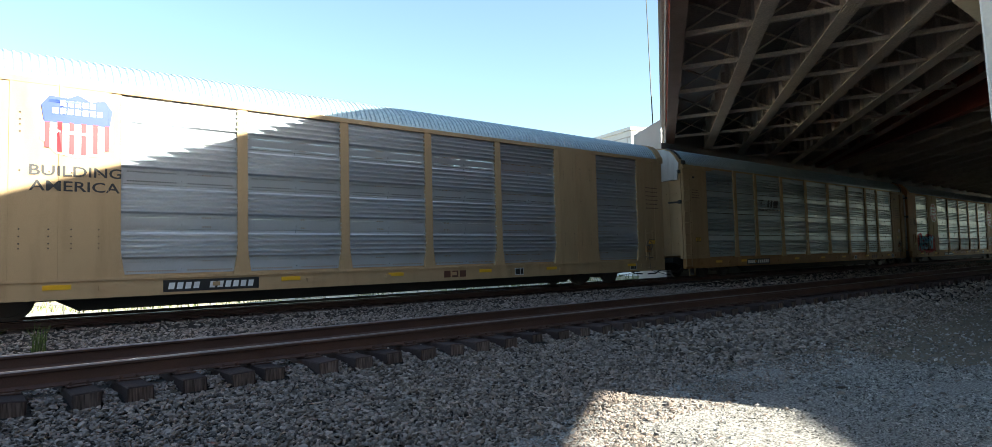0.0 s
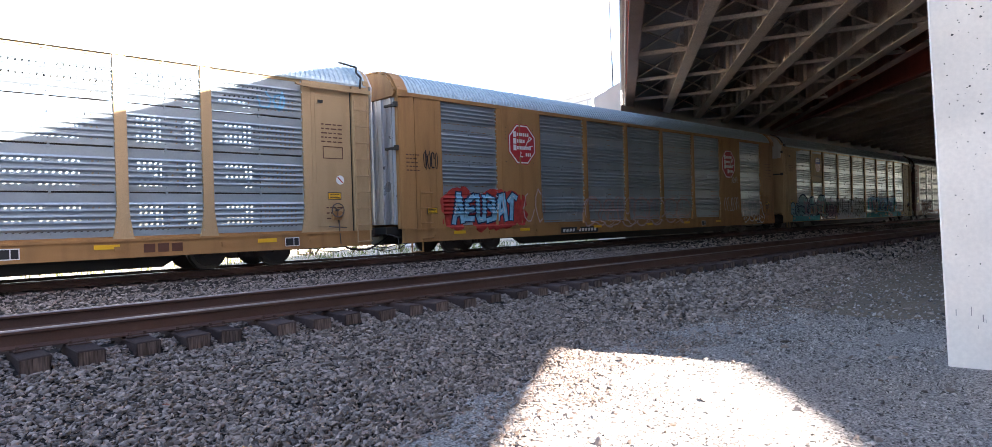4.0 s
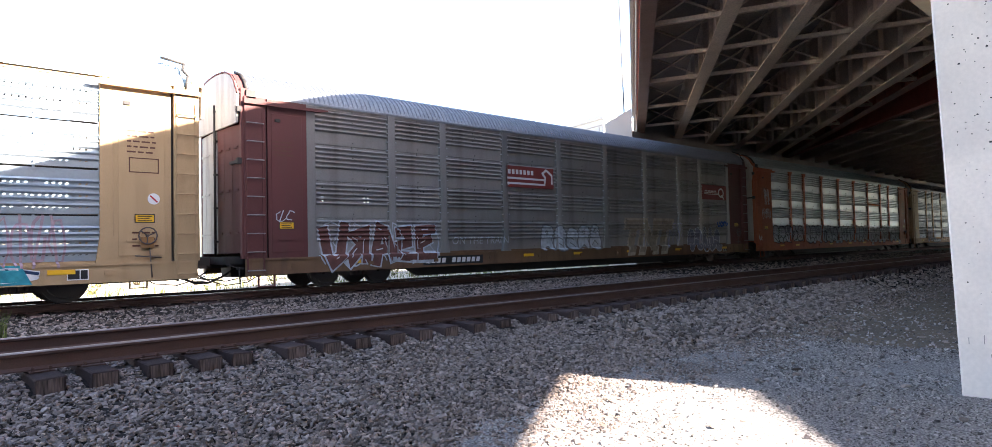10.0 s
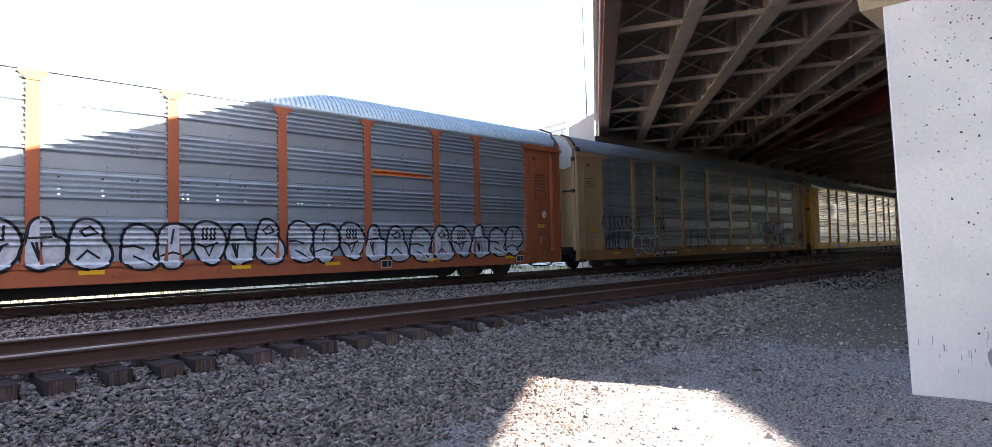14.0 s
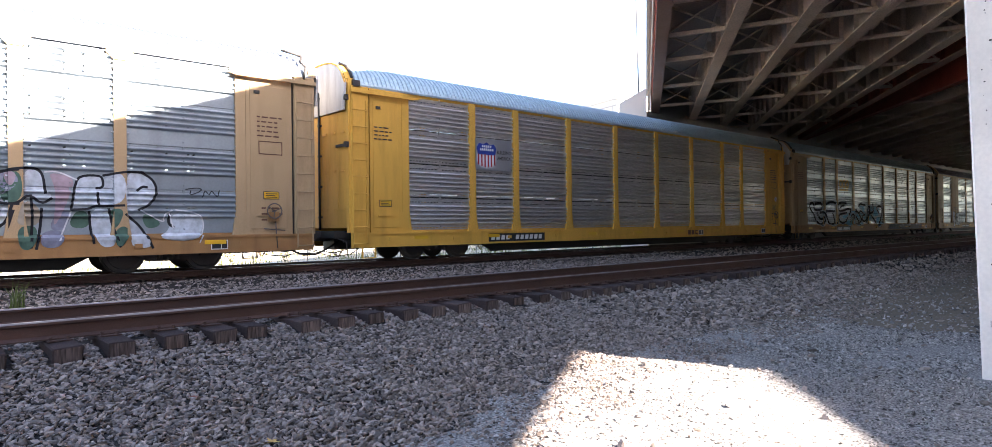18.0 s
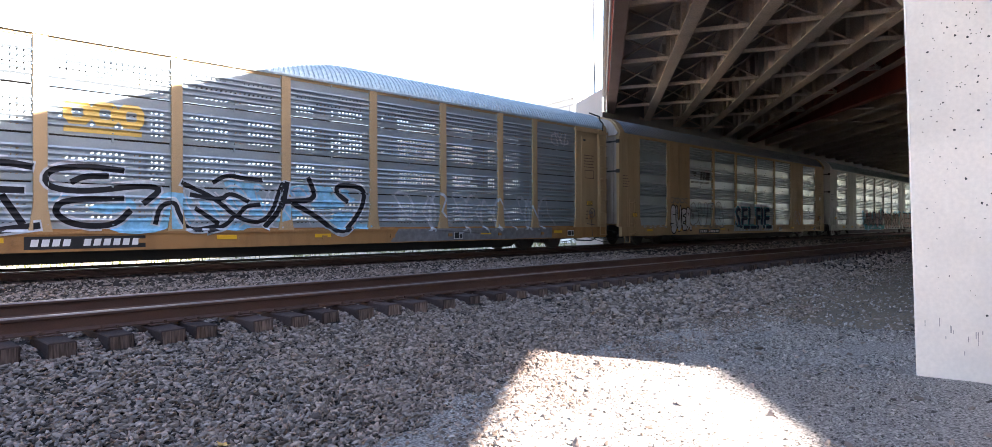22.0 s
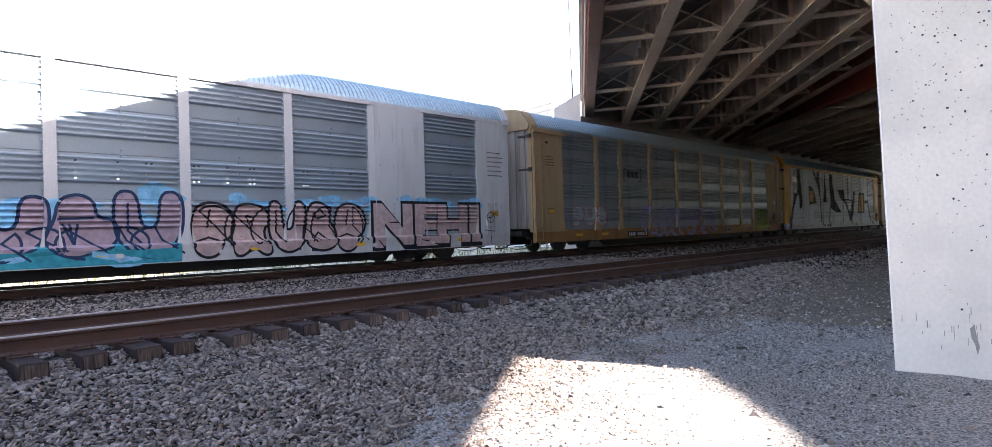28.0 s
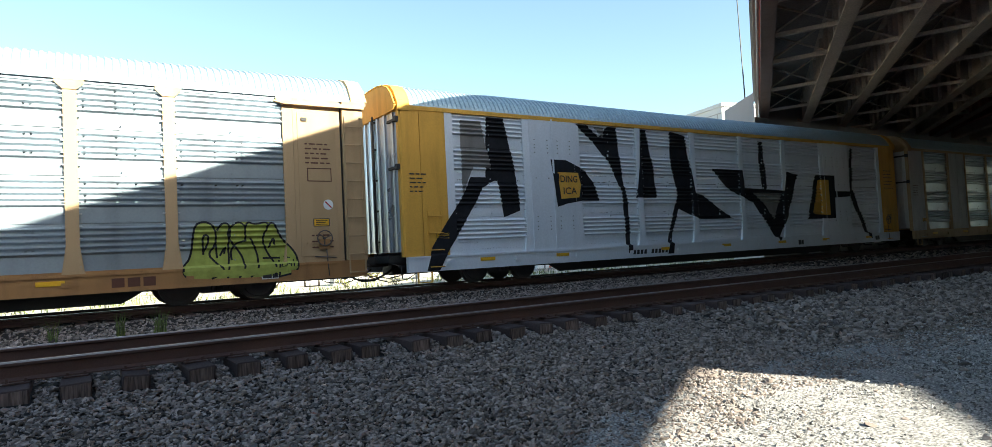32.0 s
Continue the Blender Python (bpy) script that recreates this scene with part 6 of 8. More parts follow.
PLUMP["ay"] = ([(0.15, 0.55), (0.2, 0.9), (0.45, 1), (0.65, 0.9), (0.68, 0.62), (0.9, 0.6), (1, 0.35), (0.85, 0.12), (0.6, 0.08), (0.4, 0), (0.15, 0.08), (0, 0.3)], [[(0.2, 0.6), (0.64, 0.62)], [(0.26, 0.52), (0.4, 0.2)], [(0.34, 0.52), (0.4, 0.2)], [(0.44, 0.52), (0.4, 0.2)]])
PLUMP["ess"] = ([(0.1, 0.75), (0.25, 1), (0.6, 1), (0.8, 0.8), (0.75, 0.6), (0.95, 0.45), (1, 0.2), (0.75, 0), (0.3, 0), (0.02, 0.2), (0.05, 0.5)], [[(0.3, 0.75), (0.5, 0.85), (0.65, 0.72), (0.4, 0.66), (0.3, 0.75)], [(0.25, 0.2), (0.45, 0.38), (0.7, 0.22)]])
PLUMP["you"] = ([(0, 0.85), (0.12, 1), (0.34, 0.95), (0.37, 0.5), (0.5, 0.42), (0.63, 0.5), (0.66, 0.95), (0.88, 1), (1, 0.85), (0.98, 0.3), (0.7, 0), (0.3, 0), (0.02, 0.3)], [[(0.2, 0.8), (0.2, 0.4), (0.4, 0.2)]])
PLUMP["ee"] = ([(0, 0.02), (0.02, 1), (0.98, 0.98), (0.98, 0.74), (0.42, 0.7), (0.42, 0.62), (0.85, 0.6), (0.85, 0.4), (0.42, 0.4), (0.42, 0.32), (0.98, 0.28), (0.98, 0)], [[(0.2, 0.85), (0.2, 0.2)]])
PLUMP["es"] = ([(0.05, 0.75), (0.2, 1), (0.75, 1), (0.98, 0.82), (0.9, 0.6), (0.98, 0.4), (0.95, 0.12), (0.7, 0), (0.25, 0), (0.02, 0.18), (0.1, 0.42)], [[(0.98, 0.68), (0.45, 0.66)], [(0.02, 0.34), (0.55, 0.36)]])
PLUMP["ar"] = ([(0, 0.05), (0.05, 0.9), (0.4, 1), (0.85, 0.9), (0.95, 0.65), (0.75, 0.45), (1, 0.05), (0.75, 0), (0.5, 0.2), (0.25, 0)], [[(0.35, 0.75), (0.55, 0.72), (0.42, 0.6), (0.35, 0.75)]])


def rounded(pts):
    """A closed outline with its corners cut twice."""
    for _ in range(2):
        pts = [p for (xa, za), (xb, zb) in zip(pts, pts[1:] + pts[:1]) for p in ((0.75 * xa + 0.25 * xb, 0.75 * za + 0.25 * zb), (0.25 * xa + 0.75 * xb, 0.25 * za + 0.75 * zb))]
    return pts


def plump_letters(wagon, x0, x1, z0, z1, kinds, fill, line, seed, edge=0.05, halo=None):
    """Plump throw-up letters, pale with a dark edge and curled inner lines, overlapping a little."""
    r = random.Random(seed)
    n = len(kinds)
    w, h = (x1 - x0) / n, z1 - z0
    for k, kind in enumerate(kinds):
        rim, inner = PLUMP[kind]
        a, b = x0 + k * w - 0.06 * w, x0 + (k + 1) * w + 0.06 * w
        lo, hi = z0 + h * r.uniform(0, 0.1), z1 - h * r.uniform(0, 0.14)
        pts = rounded([(a + u * (b - a), lo + v * (hi - lo)) for u, v in rim])
        body, lines = bmesh.new(), bmesh.new()
        poly(body, pts)
        stroke(lines, pts + pts[:1], edge)
        for path in inner:
            stroke(lines, [(a + u * (b - a), lo + v * (hi - lo)) for u, v in path], edge * 0.75)
        up = 0.0012 * (k % 3)
        o = None
        if halo:
            around = bmesh.new()
            stroke(around, pts + pts[:1], edge + 0.1)
            o = paint(wagon, "graffiti_letter", around, M_SPRAYS[halo], 0.004 + up, "rounded graffiti letter")
        if fill:
            made = paint(wagon, "fill" if o else "graffiti_letter", body, M_SPRAYS[fill], 0.006 + up, "" if o else "rounded graffiti letter", parent=o)
            o = o or made
        else:
            body.free()
        paint(wagon, "outline" if o else "graffiti_letter", lines, M_SPRAYS[line], 0.011 + up, "" if o else "outlined graffiti letter", parent=o)


def bubble_letters(wagon, x0, x1, z0, z1, n, fill, line, seed, edge=0.05, halo=None):
    """Plump shapes in a row that cannot be read."""
    r = random.Random(seed)
    plump_letters(wagon, x0, x1, z0, z1, [r.choice(("two", "pee", "ess", "ay", "you", "ar")) for _ in range(n)], fill, line, seed, edge, halo)


def tag_lines(wagon, x0, x1, z0, z1, n, mat, w, seed, lift=0.0):
    """A tag of swinging arcs and hooked strokes that run into one another."""
    r = random.Random(seed)
    step = (x1 - x0) / n
    for k in range(n):
        bm = bmesh.new()
        cx, cz, rx, rz = x0 + (k + 0.5) * step, (z0 + z1) / 2, step * r.uniform(0.5, 0.8), (z1 - z0) / 2
        a0, sweep = r.uniform(0.6, 2.4), r.choice((-1, 1)) * r.uniform(2.2, 3.6)
        arc = [(cx + rx * math.cos(a0 + sweep * j / 9), cz + rz * math.sin(a0 + sweep * j / 9)) for j in range(10)]
        stroke(bm, arc, w)
        top = arc[0] if arc[0][1] > arc[-1][1] else arc[-1]
        stroke(bm, [top, (cx + 0.1 * step, cz + 0.1 * rz), (cx + 0.7 * step, cz - rz * r.uniform(0.5, 1.0))], w * 0.8)
        paint(wagon, "graffiti_scrawl", bm, M_SPRAYS[mat], lift + 0.006 + 0.0004 * (k % 4) + 0.001 * (seed % 5), "swinging graffiti line")


def scrawl(wagon, x0, x1, z0, z1, n, mat, w, seed, lift=0.0):
    """Loose spray lines."""
    r = random.Random(seed)
    step = (x1 - x0) / n
    for k in range(n):
        bm = bmesh.new()
        cx = x0 + (k + 0.5) * step
        pts = []
        a0, turn = r.uniform(0, 6.28), r.choice((-1, 1)) * r.uniform(3.5, 6.5)
        for j in range(9):
            a = a0 + turn * j / 8
            q = r.uniform(0.65, 1.0)
            pts.append((cx + step * 0.55 * q * math.cos(a), (z0 + z1) / 2 + (z1 - z0) / 2 * q * math.sin(a)))
        stroke(bm, pts, w * (0.75 + 0.5 * (k * 7 % 5) / 5))
        if r.random() < 0.6:
            stroke(bm, [(cx + r.uniform(-0.3, 0.3) * step, z0), (cx + r.uniform(-0.3, 0.3) * step, z1)], w)
        paint(wagon, "graffiti_scrawl", bm, M_SPRAYS[mat], lift or 0.006 + 0.001 * (seed % 7), "loose graffiti line")


def blob(wagon, pts, colour, k):
    """One soft-edged patch of a sprayed cloud, each a hair above the one before."""
    bm = bmesh.new()
    poly(bm, pts)
    paint(wagon, "spray_patch", bm, M_SPRAYS[colour], 0.0008 + 0.00008 * k)


def flat_plate(wagon, x0, x1, z0, z1, mat, label):
    """A flat plate bolted over the ribs, to carry an emblem."""
    part("emblem_panel", bmesh_box(x0, x1, -0.004, 0.07, z0, z1), mat, wagon, label)
    FLATS.setdefault(wagon.name, []).append((x0, x1, z0, z1))


def shapes(wagon, name, polys, mat, lift, label="", soft=False):
    bm = bmesh.new()
    for p in polys:
        poly(bm, rounded(p) if soft else p)
    paint(wagon, name, bm, mat, lift, label)


def drawn_lines(wagon, paths, w, colour, lift, label):
    """Brushed lines along drawn paths."""
    bm = bmesh.new()
    for path in paths:
        for _ in range(2):
            path = path[:1] + [p for (xa, za), (xb, zb) in zip(path, path[1:]) for p in ((0.75 * xa + 0.25 * xb, 0.75 * za + 0.25 * zb), (0.25 * xa + 0.75 * xb, 0.25 * za + 0.75 * zb))] + path[-1:]
        stroke(bm, path, w)
    paint(wagon, "graffiti_scrawl", bm, M_SPRAYS[colour], lift, label)


def edged_lines(wagon, paths):
    """Black spray lines with a thin white edge."""
    drawn_lines(wagon, paths, 0.11, "white", 0.0078, "white edge of a graffiti line")
    drawn_lines(wagon, paths, 0.065, "navy", 0.0105, "black graffiti outline")


def shadowed_letter(wagon, paths, w):
    """A wildstyle letter: black strokes with a pale edge and thin pale lines within."""
    drawn_lines(wagon, paths, w + 0.1, "chrome", 0.005, "pale edge of a black graffiti letter")
    drawn_lines(wagon, paths, w, "black", 0.009, "black wildstyle graffiti letter")
    drawn_lines(wagon, [[(x + 0.02, z + 0.13) for x, z in p[1:-1]] for p in paths if len(p) > 4], 0.035, "white", 0.0075, "thin pale graffiti line")


def common_marks(wagon, seed, ink=M_INKBROWN):
    style, kind = INFO[wagon.name]
    L = LENGTH[kind]
    if kind == "A":
        small_print(wagon, 0.75, 1.35, 3.5, 3.95, 4, seed, ink)
        small_print(wagon, 25.15, 25.8, 3.3, 3.9, 5, seed + 1, ink)
        small_print(wagon, 25.25, 25.8, 1.15, 1.6, 3, seed + 2, ink)
        yellow_label(wagon, 0.9, 1.6)
        yellow_label(wagon, 25.3, 1.75)
        bm = bmesh.new()
        for p in (((25.2, 2.9), (25.8, 2.9), (25.8, 3.22), (25.2, 3.22), (25.2, 2.9)),):
            stroke(bm, list(p), 0.025)
        paint(wagon, "test_box", bm, ink, 0.005)
    else:
        small_print(wagon, 0.2, 0.7, 2.6, 3.2, 5, seed, ink)
        small_print(wagon, 25.2, 26.0, 2.9, 3.9, 6, seed + 1, ink)
        yellow_label(wagon, 0.95, 1.3)
        yellow_label(wagon, 25.3, 1.5)
    if seed % 2:
        cx, cz = (L - 0.85, 2.75) if kind == "B" else (L - 1.0, 2.3)
        shapes(wagon, "sign_disc", [ring(cx, cz, 0.13, 0.13, n=18)], M_LETTER, 0.004, "white sign disc with a red bar")
        bm = bmesh.new()
        stroke(bm, [(cx - 0.07, cz + 0.07), (cx + 0.07, cz - 0.07)], 0.035)
        paint(wagon, "sign_bar", bm, M_RED, 0.008)
    consist_panel(wagon, 24.0)
    consist_panel(wagon, 17.9)


def decorate():
    for k, w in enumerate((W0, W1, W2, W3, W4, W5, W6, W7, W8, W9, W10, W11, W12, W13)):
        common_marks(w, 300 + 7 * k, M_INK if w in (W5, W7, W10, W12) else M_INKBROWN)
    # tan wagon with the large shield
    shield(W0, 5.5, 3.42, 4.78, 1.30)
    lettering(W0, "BUILDING", 4.66, 6.34, 3.02, 3.24, M_INK, bold=0.012)
    lettering(W0, "AMERICA", 4.66, 6.30, 2.70, 2.92, M_INK, bold=0.012)
    number_plate(W0, 7.17, 9.35)
    ttx_mark(W0, 15.0)
    # horse emblem
    horse_mark(W1, 6.6, 8.75, 3.3, 3.72)
    number_plate(W1, 5.15, 7.4)
    ttx_mark(W1, 20.6)
    scrawl(W1, 23.4, 24.2, 4.1, 4.6, 2, "sky", 0.06, 11)
    # red octagons, blue and white graffiti
    octagon(W2, 5.33, 3.75, 0.70, 0.72)
    octagon(W2, 20.9, 3.65, 0.72, 0.74)
    r = random.Random(8)
    for k in range(44):
        blob(W2, ring(r.uniform(1.8, 5.2), r.uniform(0.95, 1.95), r.uniform(0.22, 0.42), r.uniform(0.18, 0.34), 0.2, r, 12), "red", k)
    block_letters(W2, 2.05, 4.95, 0.92, 2.0, 6, "sky", "navy", 21, shade="navy")
    scrawl(W2, 5.3, 6.5, 0.9, 2.2, 2, "pink", 0.06, 22)
    scrawl(W2, 7.3, 8.6, 1.1, 1.9, 3, "chrome", 0.035, 23)
    bubble_letters(W2, 8.8, 17.0, 0.6, 2.0, 7, None, "pink", 24, 0.07)
    tag_lines(W2, 9.0, 16.8, 0.7, 1.9, 9, "pink", 0.04, 29)
    bubble_letters(W2, 22.4, 24.9, 0.5, 1.85, 4, None, "white", 25, 0.075)
    tag_lines(W2, 20.4, 21.9, 1.2, 1.9, 6, "white", 0.03, 27)
    tag_lines(W2, 21.1, 21.8, 2.7, 3.0, 4, "white", 0.025, 28)
    scrawl(W2, 0.85, 1.45, 2.7, 3.3, 4, "black", 0.035, 26)
    number_plate(W2, 7.3, 9.6, 0.47, 0.70)
    # blue graffiti along the whole foot
    flat_plate(W3, 4.55, 6.15, 2.95, 4.8, M_TAN, "flat tan emblem panel")
    shield(W3, 5.4, 3.62, 4.58, 0.82)
    lettering(W3, "BUILDING AMERICA", 4.72, 6.10, 3.26, 3.40, M_INK, bold=0.012)
    shapes(W3, "sprayed_band", [[(1.0, 0.46), (5.4, 0.46), (5.4, 0.86), (1.9, 1.0), (1.3, 1.25)]], M_SPRAYS["teal"], 0.003, "teal sprayed band")
    r = random.Random(30)
    for k in range(30):
        blob(W3, ring(r.uniform(2.4, 8.4), r.uniform(0.95, 1.9), r.uniform(0.3, 0.6), r.uniform(0.15, 0.3), 0.2, r, 12), r.choice(("chrome", "mauve", "pale_teal", "pale_teal")), k)
    bubble_letters(W3, 2.3, 6.9, 0.62, 2.18, 3, "pale_teal", "navy", 31, 0.09)
    tag_lines(W3, 2.6, 6.8, 0.9, 1.7, 5, "mauve", 0.16, 39)
    plump_letters(W3, 0.9, 2.3, 0.75, 1.7, ("two", "ess"), "pale_teal", "navy", 32)
    bubble_letters(W3, 6.9, 8.9, 0.6, 1.6, 3, "mauve", "navy", 35, 0.07)
    shapes(W3, "sprayed_band", [[(8.6, 0.46), (14.5, 0.46), (14.5, 1.2), (8.8, 1.2)]], M_SPRAYS["chrome"], 0.003, "silver sprayed band")
    bubble_letters(W3, 8.8, 14.5, 0.5, 2.05, 5, "chrome", "black", 33, 0.07)
    shapes(W3, "sprayed_band", [[(14.6, 0.46), (23.4, 0.46), (23.2, 0.86), (14.7, 0.86)]], M_SPRAYS["teal"], 0.003, "teal sprayed band")
    shapes(W3, "sprayed_patch", [[(14.93, 1.02), (15.28, 1.83), (15.70, 2.06), (17.53, 2.00), (20.07, 2.08), (20.37, 1.93), (22.21, 2.07), (22.85, 1.70), (22.76, 0.76)]], M_SPRAYS["sky"], 0.004, "sky blue sprayed patch of a graffiti word", soft=True)
    shapes(W3, "sprayed_patch", [[(15.27, 1.05), (15.31, 1.68), (15.70, 1.94), (15.99, 1.91), (15.70, 1.64), (15.65, 1.04)]], M_SPRAYS["teal"], 0.0052, "teal sprayed patch of a graffiti word", soft=True)
    shapes(W3, "sprayed_patch", [[(16.09, 1.87), (16.44, 1.89), (16.64, 1.00), (16.17, 1.02)]], M_SPRAYS["teal"], 0.0052, "teal sprayed patch of a graffiti word", soft=True)
    shapes(W3, "sprayed_patch", [[(17.77, 1.71), (18.20, 1.88), (18.37, 1.62), (18.01, 0.96), (17.76, 0.97)]], M_SPRAYS["teal"], 0.0052, "teal sprayed patch of a graffiti word", soft=True)
    shapes(W3, "sprayed_patch", [[(20.08, 0.89), (20.25, 1.34), (20.87, 1.33), (21.28, 0.81)]], M_SPRAYS["teal"], 0.0052, "teal sprayed patch of a graffiti word", soft=True)
    shapes(W3, "sprayed_patch", [[(21.75, 1.70), (22.44, 1.94), (22.79, 1.60), (22.29, 0.77), (21.83, 0.79)]], M_SPRAYS["teal"], 0.0052, "teal sprayed patch of a graffiti word", soft=True)
    shapes(W3, "sprayed_patch", [[(15.80, 1.56), (16.17, 1.72), (16.27, 1.33), (15.97, 1.14)]], M_SPRAYS["blue"], 0.0058, "deep blue sprayed patch of a graffiti word", soft=True)
    shapes(W3, "sprayed_patch", [[(18.20, 1.54), (18.64, 1.75), (18.36, 1.03), (18.10, 1.00)]], M_SPRAYS["blue"], 0.0058, "deep blue sprayed patch of a graffiti word", soft=True)
    shapes(W3, "sprayed_patch", [[(19.56, 1.35), (19.96, 1.61), (19.84, 0.95), (19.45, 0.96)]], M_SPRAYS["blue"], 0.0058, "deep blue sprayed patch of a graffiti word", soft=True)
    shapes(W3, "sprayed_patch", [[(21.03, 1.61), (21.31, 1.70), (21.18, 1.05), (20.91, 1.05)]], M_SPRAYS["blue"], 0.0058, "deep blue sprayed patch of a graffiti word", soft=True)
    shapes(W3, "sprayed_patch", [[(15.04, 1.39), (15.28, 1.72), (15.48, 1.49), (15.20, 1.16)]], M_SPRAYS["mauve"], 0.0064, "mauve sprayed patch of a graffiti word", soft=True)
    shapes(W3, "sprayed_patch", [[(15.69, 1.60), (15.97, 1.70), (16.01, 1.10), (15.79, 1.18)]], M_SPRAYS["mauve"], 0.0064, "mauve sprayed patch of a graffiti word", soft=True)
    shapes(W3, "sprayed_patch", [[(16.50, 1.75), (16.73, 1.75), (17.23, 1.03), (16.72, 1.04)]], M_SPRAYS["mauve"], 0.0064, "mauve sprayed patch of a graffiti word", soft=True)
    shapes(W3, "sprayed_patch", [[(17.40, 1.71), (17.65, 1.71), (17.55, 1.02), (17.39, 1.06)]], M_SPRAYS["mauve"], 0.0064, "mauve sprayed patch of a graffiti word", soft=True)
    shapes(W3, "sprayed_patch", [[(18.54, 1.37), (19.42, 1.66), (19.28, 1.44), (18.72, 1.24)]], M_SPRAYS["mauve"], 0.0064, "mauve sprayed patch of a graffiti word", soft=True)
    shapes(W3, "sprayed_patch", [[(20.25, 1.34), (20.61, 1.52), (20.76, 1.33), (20.34, 1.16)]], M_SPRAYS["mauve"], 0.0064, "mauve sprayed patch of a graffiti word", soft=True)
    shapes(W3, "sprayed_patch", [[(16.73, 1.79), (17.33, 1.87), (17.27, 1.23)]], M_SPRAYS["white"], 0.007, "white sprayed patch of a graffiti word", soft=True)
    shapes(W3, "sprayed_patch", [[(16.33, 0.66), (16.64, 0.94), (17.22, 0.92), (16.98, 0.63)]], M_SPRAYS["white"], 0.007, "white sprayed patch of a graffiti word", soft=True)
    shapes(W3, "sprayed_patch", [[(15.30, 0.71), (15.61, 0.92), (15.57, 0.70)]], M_SPRAYS["white"], 0.007, "white sprayed patch of a graffiti word", soft=True)
    shapes(W3, "sprayed_patch", [[(22.28, 0.48), (22.76, 0.73), (23.37, 0.71), (23.61, 0.53)]], M_SPRAYS["white"], 0.007, "white sprayed patch of a graffiti word", soft=True)
    edged_lines(W3, [[(14.80, 0.70), (15.27, 1.23), (15.07, 1.35), (15.28, 1.76), (15.60, 2.10), (16.14, 2.14), (17.53, 2.00)], [(15.33, 0.71), (15.65, 0.92), (15.96, 0.72)], [(15.70, 1.64), (16.06, 1.79), (16.06, 1.10)]])
    edged_lines(W3, [[(16.13, 1.83), (16.26, 1.09), (16.43, 1.01)], [(16.46, 1.75), (16.64, 1.08), (17.19, 1.03)], [(16.69, 1.79), (17.27, 1.15), (17.37, 1.87)], [(16.33, 0.66), (16.64, 0.97), (17.18, 0.95)]])
    edged_lines(W3, [[(17.74, 1.83), (17.93, 1.05), (18.11, 1.54), (18.38, 1.79)], [(18.04, 2.13), (18.39, 2.30), (18.74, 2.18), (18.65, 2.01)], [(18.12, 1.98), (19.29, 2.06), (20.07, 2.06), (20.26, 1.84)], [(18.37, 1.37), (18.91, 1.75), (19.47, 1.71), (19.28, 1.44), (18.63, 1.24)], [(18.53, 1.03), (19.27, 1.09), (19.66, 1.35)], [(19.07, 0.58), (19.26, 0.92), (19.94, 0.99), (20.17, 0.53)]])
    edged_lines(W3, [[(20.04, 0.98), (20.36, 1.70), (20.27, 1.98), (21.32, 2.12), (22.45, 2.04), (22.67, 1.79)], [(20.14, 1.25), (20.56, 1.52), (20.88, 1.79), (20.97, 1.24), (20.44, 1.02), (20.03, 0.63), (20.43, 0.75)], [(20.97, 1.14), (21.63, 1.60), (21.73, 1.13)]])
    edged_lines(W3, [[(21.84, 1.17), (22.29, 0.97), (21.98, 1.79), (22.79, 1.70), (22.66, 1.30), (22.20, 1.50)], [(22.28, 0.51), (22.88, 0.80), (23.49, 0.68)], [(20.85, 0.87), (20.89, 0.50)]])
    scrawl(W3, 22.7, 24.0, 0.8, 1.9, 4, "mauve", 0.05, 37)
    number_plate(W3, 5.5, 8.25)
    ttx_mark(W3, 20.3)
    scrawl(W3, 23.4, 24.2, 4.1, 4.6, 2, "white", 0.06, 38)
    # maroon wagon
    flat_plate(W4, 9.16, 11.6, 3.1, 3.85, M_MAROONLOGO, "flat red-brown emblem board")
    bm = bmesh.new()
    for k in range(7):
        rect(bm, 9.25 + 0.19 * k, 9.38 + 0.19 * k, 3.56, 3.72)
    rect(bm, 9.2, 11.1, 3.38, 3.45)
    rect(bm, 9.2, 11.1, 3.2, 3.27)
    stroke(bm, [(11.1, 3.23), (11.15, 3.5), (11.0, 3.65), (11.2, 3.78), (11.5, 3.6), (11.5, 3.3)], 0.09)
    paint(W4, "emblem_line", bm, M_LETTER, 0.009, "white lines of the emblem")
    flat_plate(W4, 22.3, 24.6, 3.08, 3.8, M_MAROONLOGO, "flat red-brown emblem board")
    bm = bmesh.new()
    stroke(bm, ring(24.05, 3.44, 0.24, 0.2, n=14) + [(24.29, 3.44), (24.26, 3.54)], 0.09)
    stroke(bm, [(24.1, 3.3), (24.34, 3.14)], 0.08)
    for k in range(8):
        rect(bm, 22.5 + 0.14 * k, 22.6 + 0.14 * k, 3.46, 3.53)
    for z in (3.33, 3.4):
        rect(bm, 22.45, 23.9, z, z + 0.03)
    paint(W4, "emblem_line", bm, M_LETTER, 0.009, "white lines of the emblem")
    block_letters(W4, 2.1, 6.0, 0.55, 1.8, 5, "maroon", "chrome", 41, weight=0.36)
    tag_lines(W4, 2.1, 6.0, 0.55, 1.8, 6, "chrome", 0.04, 48)
    lettering(W4, "ON THE TRAIN", 6.75, 9.2, 1.12, 1.36, M_SPRAYS["chrome"], "graffiti_words")
    bubble_letters(W4, 10.9, 14.4, 0.75, 1.8, 5, "chrome", "grey", 42)
    lettering(W4, "TNT", 15.6, 19.4, 0.5, 2.1, M_SPRAYS["cream"], "graffiti_outline", bold=0.1, lift=0.006, label="cream graffiti letters on the foot of the side", slant=0.45)
